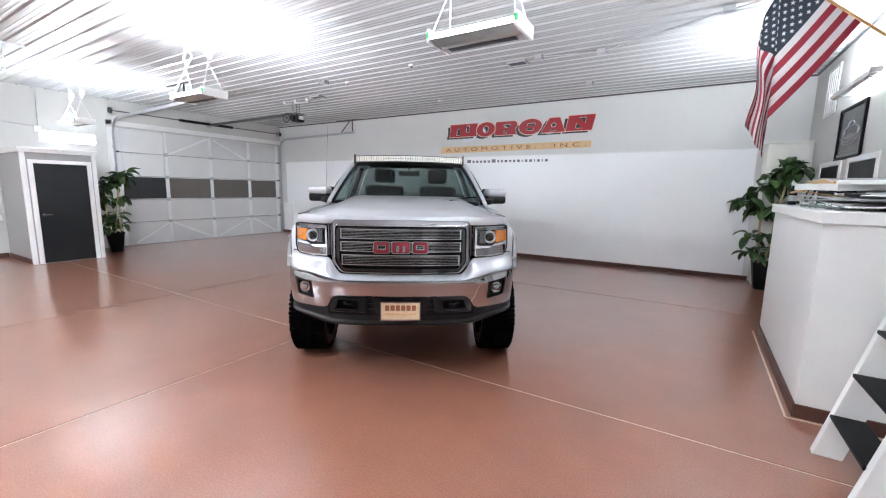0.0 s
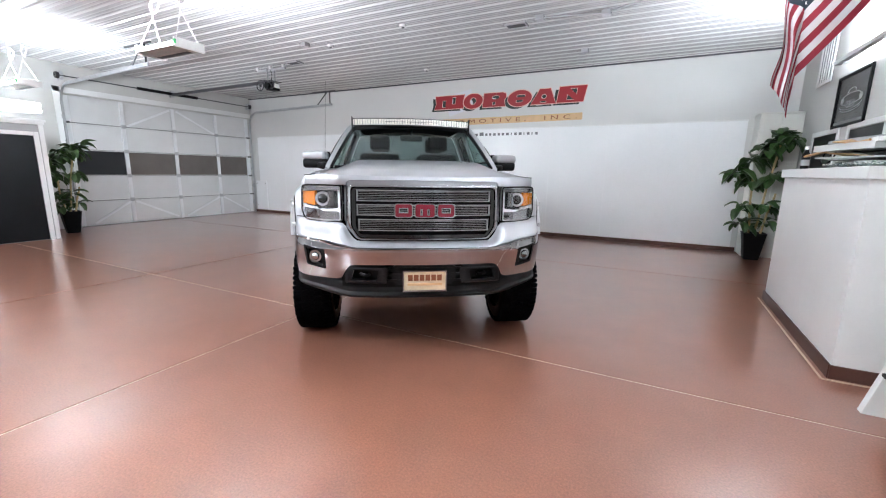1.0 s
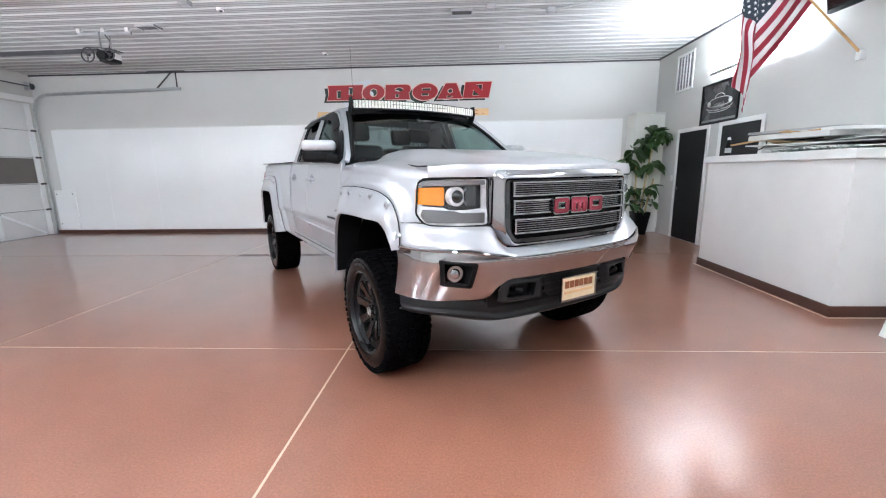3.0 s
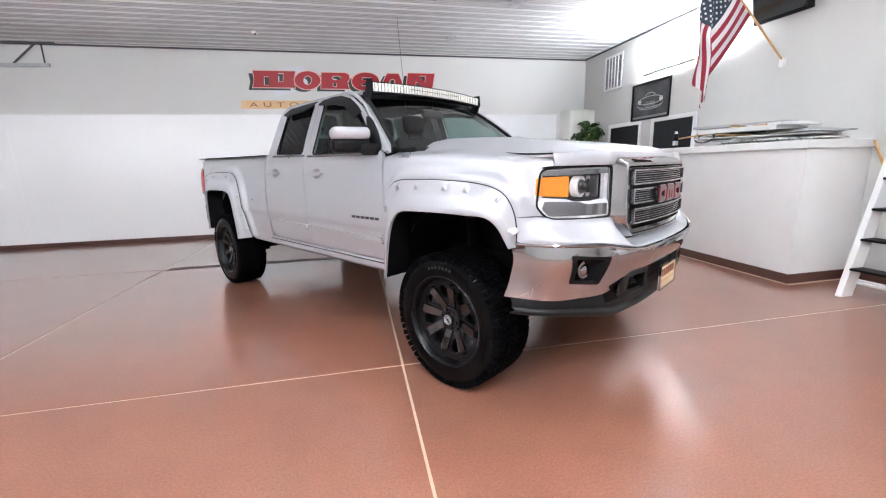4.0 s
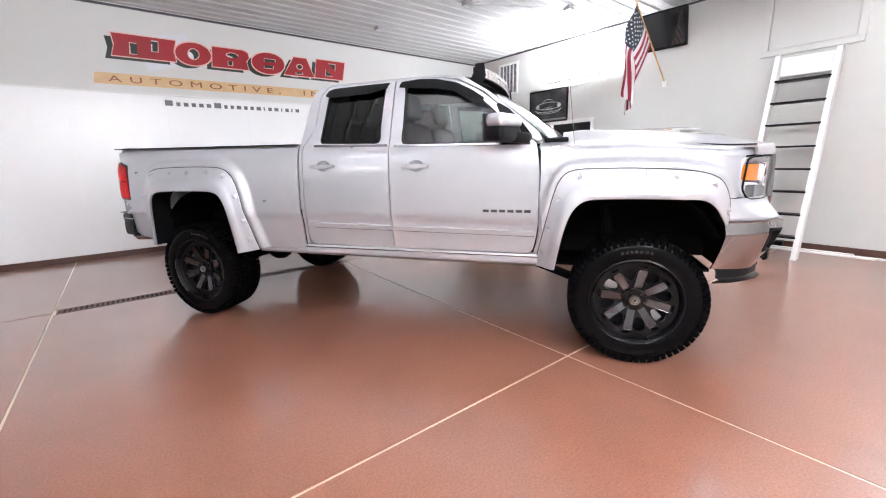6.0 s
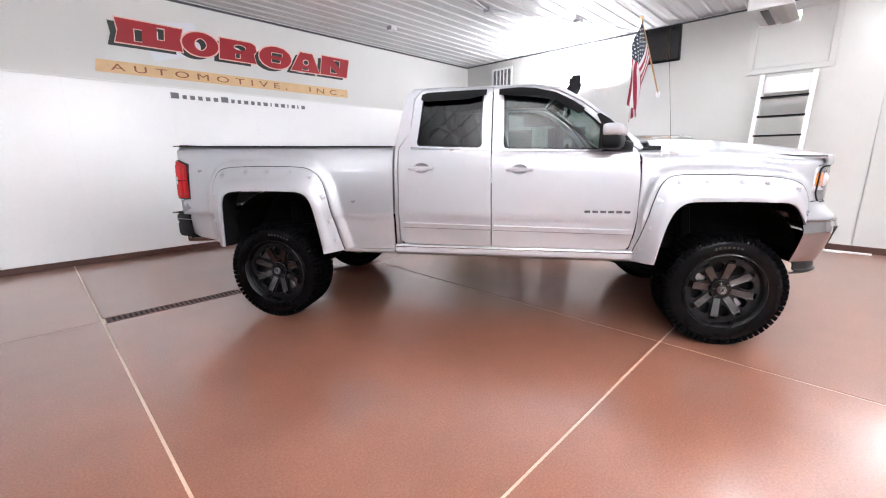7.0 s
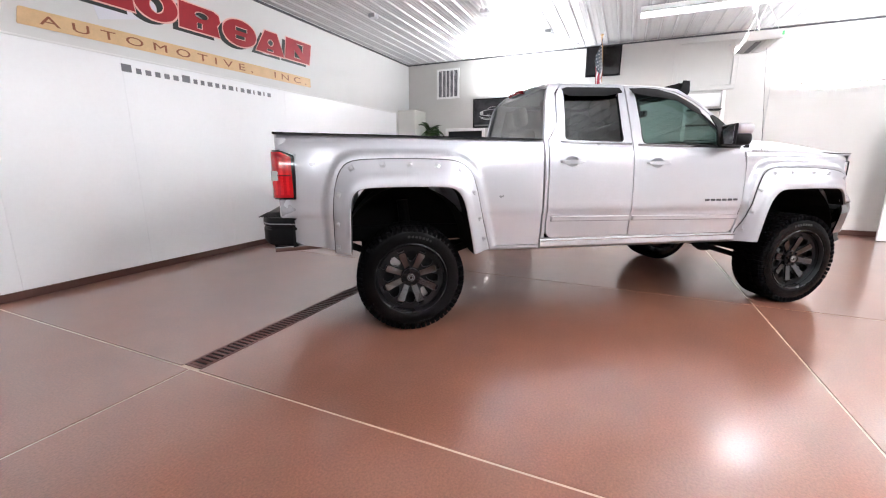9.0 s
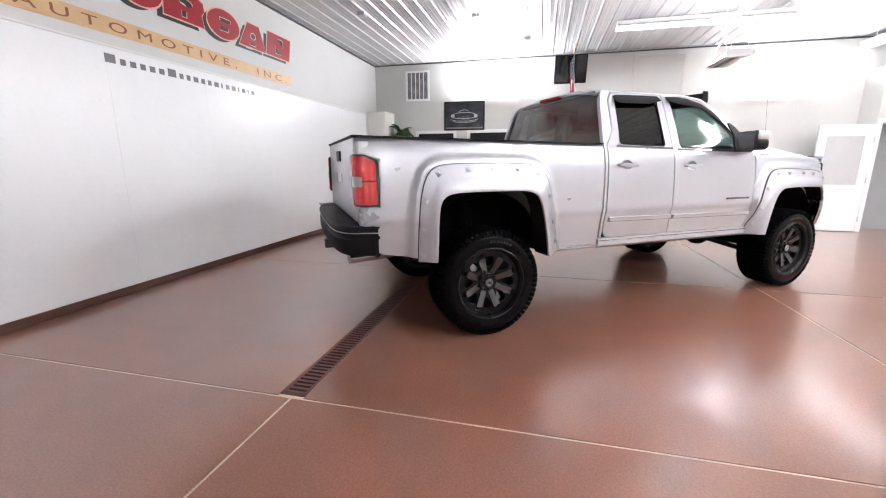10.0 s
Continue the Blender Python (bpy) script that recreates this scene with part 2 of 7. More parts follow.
def thicken(bm, d):
    """Gives a sheet depth d against its normals."""
    bmesh.ops.recalc_face_normals(bm, faces=bm.faces)
    bmesh.ops.solidify(bm, geom=bm.faces[:], thickness=d)
    return bm


def prism(bm, pts, axis, a, b, bevel=0.0):
    """A polygon in the plane across an axis ('x', 'y' or 'z'), extruded from a to b."""
    def at(p, w):
        return {"x": (w, p[0], p[1]), "y": (p[0], w, p[1]), "z": (p[0], p[1], w)}[axis]
    lo = [bm.verts.new(at(p, a)) for p in pts]
    hi = [bm.verts.new(at(p, b)) for p in pts]
    n = len(pts)
    fs = [bm.faces.new(lo), bm.faces.new(hi[::-1])]
    for i in range(n):
        fs.append(bm.faces.new((lo[i], lo[(i + 1) % n], hi[(i + 1) % n], hi[i])))
    if bevel:
        es = list({e for f in fs for e in f.edges})
        bmesh.ops.bevel(bm, geom=es, offset=bevel, segments=2, affect="EDGES", profile=0.5, clamp_overlap=True)
    return bm


def lerp(table, x):
    """Value of a table of (x, value) by a smooth curve without overshoot through its knots."""
    if x <= table[0][0]:
        return table[0][1]
    if x >= table[-1][0]:
        return table[-1][1]
    i = next(k for k in range(len(table) - 1) if x <= table[k + 1][0])

    def grade(k):
        return (table[k + 1][1] - table[k][1]) / (table[k + 1][0] - table[k][0])

    def slope(k):
        if k == 0:
            return grade(0)
        if k == len(table) - 1:
            return grade(k - 1)
        a, b = grade(k - 1), grade(k)
        return 0.0 if a * b <= 0 else 2 * a * b / (a + b)
    (x0, y0), (x1, y1) = table[i], table[i + 1]
    h = x1 - x0
    t = (x - x0) / h
    return y0 * (1 + 2 * t) * (1 - t) ** 2 + slope(i) * h * t * (1 - t) ** 2 + y1 * t * t * (3 - 2 * t) + slope(i + 1) * h * t * t * (t - 1)


def smoothstep(a, b, x):
    t = max(0.0, min(1.0, (x - a) / (b - a)))
    return t * t * (3 - 2 * t)


def writing(name, text, size, material, parent, m, width=0.0, depth=0.002, label="", spacing=1.0):
    """Words in the built-in font as a mesh, scaled to the given width."""
    cu = bpy.data.curves.new(name, "FONT")
    cu.body, cu.size, cu.extrude = text, size, depth
    cu.space_character = spacing
    tmp = bpy.data.objects.new(name, cu)
    scene.collection.objects.link(tmp)
    bpy.context.view_layer.update()
    me = bpy.data.meshes.new_from_object(tmp.evaluated_get(bpy.context.evaluated_depsgraph_get()))
    bpy.data.objects.remove(tmp)
    if width:
        xs = [v.co.x for v in me.vertices]
        s = width / (max(xs) - min(xs))
        x0 = min(xs)
        for v in me.vertices:
            v.co.x = (v.co.x - x0) * s
    me.materials.clear()
    me.materials.append(material)
    ob = new(name, me)
    ob.parent = parent
    ob.matrix_basis = m
    if label:
        ob["label"] = label
    return ob


def letters(word, parent):
    """Parts a written word into one mesh a letter."""
    bm = bmesh.new()
    bm.from_mesh(word.data)
    bm.verts.ensure_lookup_table()
    seen = set()
    for v in bm.verts:
        if v.index in seen:
            continue
        stack, island = [v], set()
        while stack:
            w = stack.pop()
            if w.index not in island:
                island.add(w.index)
                stack += [e.other_vert(w) for e in w.link_edges]
        seen |= island
        one = bm.copy()
        bmesh.ops.delete(one, geom=[w for w in one.verts if w.index not in island], context="VERTS")
        ob = part("letter", one, word.data.materials[0], parent, "brown painted capital")
        ob.matrix_basis = word.matrix_basis
    bm.free()
    bpy.data.objects.remove(word)


# ---- the hall: plan in metres ----
XW, XE = -12.67, 1.573      # garage-door wall and picture wall
YN, YS = 9.70, -4.2         # sign wall and the wall behind the walk
H = 3.70                    # ceiling
T = 0.16                    # wall thickness
DOOR_Y0, DOOR_Y1, DOOR_H = 4.80, 9.58, 3.04


def structure(name, bm, material, label, category, smooth=False):
    return tagged(part(name, bm, material, smooth=smooth), label, category, kind="structure")


def build_floor():
    # slabs between the joints; the joints lie 3 mm lower
    xs = [XW - T, -9.55, -6.595, -3.62, -0.60, XE + T]
    ys = [YS - T, 0.15, 3.19, 6.90, YN + T]
    bm = bmesh.new()
    box(bm, XW - T, XE + T, YS - T, YN + T, -0.25, -0.0035)
    floor = structure("floor", bm, JOINT, "red-brown stained sealed concrete floor with pale sawn joints", "floor")
    g = 0.008
    real = {-6.595, -3.62, 3.19, 6.90}
    for i in range(len(xs) - 1):
        for j in range(len(ys) - 1):
            x0 = xs[i] + (g if xs[i] in real else 0)
            x1 = xs[i + 1] - (g if xs[i + 1] in real else 0)
            y0 = ys[j] + (g if ys[j] in real else 0)
            y1 = ys[j + 1] - (g if ys[j + 1] in real else 0)
            b2 = bmesh.new()
            # the trench drain is let into the slab south of its joint
            cells = [(x0, x1, y0, y1)]
            if ys[j] == 3.19 and xs[i] == -6.595:
                cells = [(x0, x1, y0, 6.825)]
            if ys[j] == 6.90 and xs[i] == -6.595:
                cells = [(x0, x1, 6.995, y1)]
            for c in cells:
                box(b2, c[0], c[1], c[2], c[3], -0.0034, 0.0)
            part("slab", b2, FLOOR, floor)
    return floor


def build_drain():
    d = thing("trench_drain", "narrow maroon slotted trench drain let into the concrete", "drain", pose(-6.57, 6.83, 0))
    n, ln, w = 72, 3.03, 0.16
    bm = boxes((0, ln, 0, 0.018, -0.003, 0.002), (0, ln, w - 0.018, w, -0.003, 0.002), (0, 0.02, 0, w, -0.003, 0.002), (ln - 0.02, ln, 0, w, -0.003, 0.002))
    part("frame", bm, GRATE, d)
    part("trough", boxes((0, ln, 0.0, w, -0.0034, -0.003)), BLACK, d, "dark trough")
    sl = bmesh.new()
    box(sl, 0, 0.022, 0.016, w - 0.016, -0.003, 0.0015)
    first = part("slat", sl, GRATE, d)
    for k in range(n):
        o = first if k == 0 else new("slat", first.data)
        o.parent = d
        o.location = (0.025 + k * (ln - 0.05) / n, 0, 0)


def build_walls():
    wn = structure("wall_north", boxes((XW - T, XE + T, YN, YN + T, 0, H)), WALL, "pale grey painted wall above white sheets", "wall")
    # white sheets, 1.22 m wide, over the lower wall
    edges = [0.87 - 1.2045 * k for k in range(12)]
    for k in range(11):
        b = bmesh.new()
        box(b, edges[k + 1] + 0.0004, edges[k] - 0.0004, YN - 0.012, YN - 0.001, 0.085, 2.455, bevel=0.0007, seg=1)
        part("panel", b, PANEL, wn)
    structure("trim", boxes((XW + 0.4, 0.875, YN - 0.016, YN - 0.001, 2.456, 2.478), bevel=0.003), TRIM, "thin white cap strip over the wall sheets", "trim")
    structure("baseboard_north", boxes((XW, 0.95, YN - 0.02, YN - 0.001, 0, 0.082), bevel=0.004), BASE, "dark brown vinyl cove base", "baseboard")
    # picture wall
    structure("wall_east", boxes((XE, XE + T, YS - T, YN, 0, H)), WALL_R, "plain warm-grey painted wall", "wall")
    structure("baseboard_east", boxes((XE - 0.018, XE - 0.001, -0.4, 3.9, 0, 0.10), bevel=0.004), BASE, "dark brown vinyl cove base", "baseboard")
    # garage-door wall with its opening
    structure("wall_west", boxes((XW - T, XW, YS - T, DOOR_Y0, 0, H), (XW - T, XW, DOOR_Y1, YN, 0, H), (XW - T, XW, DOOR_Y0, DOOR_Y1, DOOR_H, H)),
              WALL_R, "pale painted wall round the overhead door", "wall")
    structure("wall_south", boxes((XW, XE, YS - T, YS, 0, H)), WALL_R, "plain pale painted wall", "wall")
    structure("baseboard_west", boxes((XW + 0.001, XW + 0.018, YS, 2.7, 0, 0.10), bevel=0.004), BASE, "dark brown vinyl cove base", "baseboard")


def build_ceiling():
    # ribbed steel sheets, the ribs along x
    bm = bmesh.new()
    prof = []
    p = 0.2286
    y = YS - T
    while y < YN + T:
        prof += [(y, H), (y + 0.055, H), (y + 0.07, H - 0.004), (y + 0.085, H), (y + 0.118, H), (y + 0.133, H - 0.004), (y + 0.148, H),
                 (y + 0.176, H), (y + 0.192, H - 0.02), (y + 0.2126, H - 0.02)]
        y += p
    prof = [(a, b) for a, b in prof if a <= YN + T]
    xs = [XW - T, XW + 3.0, -5.6, -1.5, XE + T]
    rows = [[bm.verts.new((x, a, b)) for a, b in prof] for x in xs]
    for r0, r1 in zip(rows, rows[1:]):
        for k in range(len(prof) - 1):
            bm.faces.new((r0[k], r0[k + 1], r1[k + 1], r1[k]))
    top = [bm.verts.new((x, yy, H + 0.12)) for x, yy in ((xs[0], prof[0][0]), (xs[-1], prof[0][0]), (xs[-1], prof[-1][0]), (xs[0], prof[-1][0]))]
    bm.faces.new(top)
    structure("ceiling", bm, CEIL, "white ribbed steel sheet ceiling with a soft sheen", "ceiling")
    structure("trim_north_ceiling", boxes((XW, XE, YN - 0.03, YN - 0.001, H - 0.05, H - 0.022)), DARK_STEEL, "dark closure strip under the ceiling", "trim")
    structure("trim_east_ceiling", boxes((XE - 0.03, XE - 0.001, YS, YN - 0.03, H - 0.045, H - 0.022)), DARK_STEEL, "dark closure strip under the ceiling", "trim")


build_floor()
build_drain()
build_walls()
build_ceiling()


# ---- lamps of the hall ----
def trough_light(x, y, z, length, depth, label, tilt=0.0, tube=TUBE_LIGHT):
    """A hanging trough light: open upwards, two tubes, green glints painted at its ends, hung on cords with coiled
    cable.
    """
    d = thing("hanging_light", label, "ceiling light", pose(x, y, z, 0, 0, tilt), group="hanging lights")
    hl, hd = length / 2, depth / 2
    # folded reflector, seen from below as a shallow ridged tray
    bm = bmesh.new()
    prof = [(-hd, 0.024), (-hd, 0.019), (-hd * 0.55, 0.0), (-hd * 0.15, 0.0), (0, 0.022), (hd * 0.15, 0.0), (hd * 0.55, 0.0), (hd, 0.019), (hd, 0.024)]
    rows = [[bm.verts.new((s * (hl - 0.012), a, b)) for a, b in prof] for s in (-1, 1)]
    for k in range(len(prof) - 1):
        bm.faces.new((rows[0][k], rows[0][k + 1], rows[1][k + 1], rows[1][k]))
    thicken(bm, 0.003)
    part("reflector", bm, TRAY, d, "folded aluminium reflector")
    part("louvre", boxes((-hl * 0.8, hl * 0.8, hd * 0.12, hd * 0.5, -0.006, -0.001)), DARK_STEEL, d, "dark underside slot")
    for s in (-1, 1):
        part("end_cap", boxes((s * hl - 0.011, s * hl + 0.011, -hd - 0.008, hd + 0.008, 0.0, 0.098), bevel=0.005), WHITE_PLASTIC, d)
        # the green on this small box paints the glint at each end
        part("lamp_holder", boxes((s * hl - 0.014, s * hl + 0.014, -hd - 0.010, -hd + 0.012, 0.03, 0.075), bevel=0.004), GREEN_GLINT, d, "lamp holder with a painted green glint")
    for s in (-1, 1):
        tb = bmesh.new()
        rod(tb, (-hl + 0.02, s * hd * 0.5, 0.075), (hl - 0.02, s * hd * 0.5, 0.075), 0.017, 10)
        part("tube", tb, tube, d, "lit white fluorescent tube", smooth=True)
    drop = H - z - 0.03
    for s in (-1, 1):
        cb = bmesh.new()
        apex = (s * hl * 0.72, 0.0, 0.42)
        for q in (-1, 1):
            rod(cb, (s * hl * 0.95, q * hd * 0.8, 0.08), apex, 0.003, 6)
        rod(cb, apex, (s * hl * 0.72, 0.0, drop), 0.003, 6)
        part("cord", cb, WHITE_PLASTIC, d)
        # coil of spare cable
        cl = bmesh.new()
        pts = [(s * hl * 0.72 + (0.09 + 0.012 * math.sin(5 * a)) * math.cos(a), 0.03 + 0.01 * math.sin(3.1 * a), 0.56 + (0.08 + 0.01 * math.cos(4 * a)) * math.sin(a))
               for a in [k * 2 * math.pi / 14 for k in range(48)]]
        pipe(cl, pts, 0.0045, 5)
        part("cable_coil", cl, WHITE_PLASTIC, d)
    return d


def wall_light(y0, y1, x, z, label, tube=WALL_LIGHT):
    """An upward-throwing tube light standing off a wall on two arms."""
    d = thing("wall_light", label, "wall light", pose(x, 0, z), group="wall lights")
    tray = bmesh.new()
    prism(tray, [(-0.048, 0.035), (-0.030, 0.0), (0.030, 0.0), (0.048, 0.035), (0.044, 0.035), (0.027, 0.004), (-0.027, 0.004), (-0.044, 0.035)], "y", y0, y1)
    part("tray", tray, WHITE_PLASTIC, d, "white folded tray")
    tb = bmesh.new()
    rod(tb, (0.0, y0 + 0.03, 0.04), (0.0, y1 - 0.03, 0.04), 0.017, 10)
    part("tube", tb, tube, d, "lit white fluorescent tube", smooth=True)
    wall = XE - x
    for y in (y0 + 0.2, y1 - 0.2):
        bm = bmesh.new()
        bar(bm, (0, y, -0.006), (wall, y, -0.006), 0.03, 0.012)
        part("arm", bm, STEEL, d, "steel arm")
    for y in (y0, y1 - 0.02):
        part("end_cap", boxes((-0.05, 0.05, y, y + 0.02, 0.0, 0.055), bevel=0.004), WHITE_PLASTIC, d)
    return d


def open_wall_light(y0, y1, x, z, label, tube):
    """A wall light with a white back tray and two bare tubes that face the hall."""
    d = thing("wall_light", label, "wall light", pose(x, 0, z), group="wall lights")
    part("tray", boxes((0.001, 0.045, y0, y1, -0.13, 0.13), bevel=0.006), WHITE_PLASTIC, d, "white back tray")
    for q in (-0.065, 0.065):
        tb = bmesh.new()
        rod(tb, (0.075, y0 + 0.03, q), (0.075, y1 - 0.03, q), 0.017, 10)
        part("tube", tb, tube, d, "lit white fluorescent tube", smooth=True)
        for y in (y0, y1 - 0.025):
            part("lamp_holder", boxes((0.045, 0.095, y, y + 0.025, q - 0.022, q + 0.022), bevel=0.003), WHITE_PLASTIC, d)
    return d


def strip_light(x, y0, y1, label, tube=STRIP_LIGHT, turn=0.0, drop=0.0):
    d = thing("strip_light", label, "ceiling light", pose(x, y0, H - 0.02 - drop, 0, 0, turn), group="strip lights")
    ln = y1 - y0
    if drop:
        for y in (0.3, ln - 0.3):
            bm = bmesh.new()
            rod(bm, (0, y, 0), (0, y, drop), 0.004, 6)
            part("cord", bm, WHITE_PLASTIC, d)
    part("housing", boxes((-0.06, 0.06, 0, ln, -0.06, 0.0), bevel=0.006), WHITE_PLASTIC, d)
    wing = bmesh.new()
    prism(wing, [(-0.15, -0.115), (-0.06, -0.06), (0.06, -0.06), (0.15, -0.115), (0.146, -0.118), (0.058, -0.064), (-0.058, -0.064), (-0.146, -0.118)], "y", 0, ln)
    part("reflector", wing, WHITE_PLASTIC, d, "white winged reflector")
    for s in (-1, 1):
        tb = bmesh.new()
        rod(tb, (s * 0.06, 0.04, -0.092), (s * 0.06, ln - 0.04, -0.092), 0.017, 10)
        part("tube", tb, tube, d, "lit fluorescent tube", smooth=True)
    return d


trough_light(-1.56, 3.06, 2.72, 0.70, 0.32, "white hanging trough light with painted green end glints and coiled cords", tube=TUBE_NEAR)
trough_light(-5.67, 3.20, 2.72, 0.74, 0.32, "white hanging trough light with coiled cords below the ribbed ceiling")
trough_light(-10.2, 3.35, 2.72, 0.70, 0.32, "white hanging trough light near the grey closet", tube=TUBE_FAR)
wall_light(5.95, 7.35, XE - 0.24, 2.84, "lit upward tube light on arms above the framed picture", tube=WALL_NORTH)
wall_light(0.60, 1.74, XE - 0.24, 2.64, "lit upward tube light on arms on the warm-grey wall")
open_wall_light(3.40, 4.42, XW, 2.66, "lit two-tube light on the pale wall above the closet", WALL_WEST)
strip_light(-0.46, 1.85, 4.42, "long white strip light with a winged reflector under the ceiling")
# unseen strips, added to brighten the truck's flank and the north wall
for x in (-3.4, -6.3, -9.2):
    strip_light(x, -1.85, 0.70, "unseen long white strip light with a winged reflector added behind the walk", UNSEEN_BAY_LIGHT)
strip_light(-1.0, -0.25, 2.20, "long white strip light hung on cords near the glazed door", SOUTH_LIGHT, turn=-90, drop=0.12)


# ---- the pickup truck: own frame, x ahead from the front axle, y to its left, z up ----
from mathutils.geometry import tessellate_polygon

TRUCK = pose(-2.523, 3.451, 0, 0, 0, -55.69)
RA = -3.645                     # rear axle
AXLE_Z, TYRE_R = 0.425, 0.425

PAINT = mat("silver_metallic_paint", (0.53, 0.54, 0.58), 0.30, metal=0.45, vary=0.015, scale=1.2, coat=0.7, coat_rough=0.11, rough_vary=0.1)
GLASS_CLEAR = glass("windscreen_glass", (0.56, 0.70, 0.67), gloss=-0.1)
GLASS_REAR = glass("rear_glass", (0.26, 0.29, 0.29), rough=0.16, gloss=1.2)
GLASS_DARK = glass("privacy_glass", (0.03, 0.034, 0.036), gloss=-0.1)
GLASS_SIDE = glass("door_glass", (0.29, 0.40, 0.375), gloss=0.1)
LENS = glass("clear_lens", (0.95, 0.96, 0.97), gloss=0.0)
AMBER = mat("amber_lens", (0.85, 0.25, 0.01), 0.15, vary=0.1, scale=30, coat=0.8)
RED_LENS = mat("red_lens", (0.44, 0.005, 0.009), 0.12, vary=0.15, scale=12, coat=0.9)
RED_BRIGHT = mat("red_light_bar", (0.58, 0.010, 0.014), 0.12, vary=0.2, scale=25, coat=0.9)
CLEAR_WHITE = mat("reversing_lens", (0.5, 0.49, 0.49), 0.15, vary=0.05, coat=0.8)
SEAT = mat("charcoal_cloth", (0.012, 0.012, 0.014), 0.9, vary=0.25, scale=12, bump=0.3)
DASH = mat("dark_dash", (0.022, 0.023, 0.026), 0.6, vary=0.2, bump=0.2)
WHEEL_BLACK = mat("satin_gunmetal", (0.011, 0.011, 0.012), 0.36, metal=0.4, vary=0.12, spec=0.28)
EMBLEM_RED = mat("emblem_red", (0.20, 0.016, 0.032), 0.2, vary=0.1, coat=0.6)
PLATE_TAN = mat("plate_tan", (0.72, 0.60, 0.42), 0.4, vary=0.1, scale=14)
LED = mat("led_bar_lens", (0.80, 0.78, 0.70), 0.2, vary=0.25, scale=40, fine=200)

LAMP_DARK = mat("lamp_housing", (0.05, 0.05, 0.053), 0.22, metal=0.5, vary=0.2, scale=18)
LAMP_SILVER = mat("lamp_silver", (0.86, 0.86, 0.88), 0.2, metal=0.2, vary=0.25, scale=18)
RIM_BLACK = mat("black_rim_lip", (0.008, 0.008, 0.009), 0.28, metal=0.3, vary=0.15, spec=0.32)
SPOKE = mat("spoke_gunmetal", (0.12, 0.12, 0.126), 0.22, metal=1.0, vary=0.1)
GREYMARK = mat("sidewall_grey", (0.012, 0.012, 0.012), 0.6, vary=0.2)

SATIN = mat("satin_black_plastic", (0.011, 0.011, 0.012), 0.40, vary=0.15, bump=0.1, spec=0.2)
WELL = mat("well_liner", (0.003, 0.003, 0.0035), 0.8, vary=0.2, bump=0.2, spec=0.1)
truck = thing("pickup_truck", "lifted silver pickup truck with flared arches and black alloy wheels", "pickup truck", TRUCK)

SIDE = [(0.58, 0.912), (0.66, 0.930), (0.78, 0.945), (0.88, 0.955), (0.91, 0.960), (0.935, 0.970), (0.96, 0.972), (1.0, 0.970), (1.15, 0.966), (1.30, 0.957), (1.40, 0.943),
        (1.46, 0.925), (1.50, 0.905), (1.60, 0.868), (1.70, 0.830), (1.80, 0.790), (1.90, 0.748), (1.96, 0.712), (2.0, 0.64)]


def outside(x, z, edge):
    """Distance by which a point lies outside an arch outline; 0 within it."""
    best, inside = 9.0, False
    n = len(edge)
    for k in range(n):
        (x0, z0), (x1, z1) = edge[k], edge[(k + 1) % n]
        if (z0 > z) != (z1 > z) and x < x0 + (x1 - x0) * (z - z0) / (z1 - z0):
            inside = not inside
        if k < n - 1:
            dx, dz = x1 - x0, z1 - z0
            t = max(0.0, min(1.0, ((x - x0) * dx + (z - z0) * dz) / (dx * dx + dz * dz + 1e-12)))
            best = min(best, math.hypot(x - x0 - t * dx, z - z0 - t * dz))
    return 0.0 if inside else best


def bulge(x, z):
    """The pressed swelling of the wings and bed sides that follows the wheel arches."""
    if -0.72 < x < 0.65:
        k = smoothstep(-0.632, -0.605, x) * (1 - smoothstep(0.50, 0.60, x))
        return 0.046 * k * (1 - smoothstep(0.030, 0.072, outside(x, z, F_EDGE))) if k > 0 else 0.0
    if -4.40 < x < -2.85:
        return 0.046 * (1 - smoothstep(0.030, 0.075, outside(x, z, R_EDGE)))
    return 0.0


def side_y(x, z):
    y = lerp(SIDE, z) + bulge(x, z)
    if x > 0.30:
        y -= 0.10 * ((x - 0.30) / 0.30) ** 2
    if x < -4.30:
        y -= 0.03 * ((-4.30 - x) / 0.30) ** 2
    return y


def side(x, z, s, out=0.0):
    return (x, s * (side_y(x, z) + out), z)


def bent(x, q, s, knee, lean=0.25, radius=0.05):
    """Side skin that turns inwards over the shoulder above the knee height."""
    if q <= knee:
        return side(x, q, s)
    y = side_y(x, knee)
    e = q - knee
    a = min(e / radius, math.pi / 2 - lean)
    yy = y - radius * (1 - math.cos(a))
    zz = knee + radius * math.sin(a)
    rest = e - a * radius
    if rest > 0:
        yy -= rest * math.cos(lean)
        zz += rest * math.sin(lean)
    return (x, s * yy, zz)


def wing_knee(x):
    """Height at which the wing turns over into its shoulder."""
    return 1.372 - 0.042 * smoothstep(-0.1, 0.55, x)


def filleted(pts, r=0.03, n=4):
    """Rounds the corners of a polygon."""
    out = []
    for i, p in enumerate(pts):
        p = Vector(p[:2]).to_3d()
        rr = pts[i][2] if len(pts[i]) > 2 else r
        a = Vector(pts[i - 1][:2]).to_3d() - p
        b = Vector(pts[(i + 1) % len(pts)][:2]).to_3d() - p
        d = min(rr, 0.45 * a.length, 0.45 * b.length)
        if d < 0.002:
            out.append((p.x, p.y))
            continue
        p0, p1 = p + a.normalized() * d, p + b.normalized() * d
        for k in range(n + 1):
            t = k / n
            v = (1 - t) ** 2 * p0 + 2 * t * (1 - t) * p + t * t * p1
            out.append((v.x, v.y))
    return out


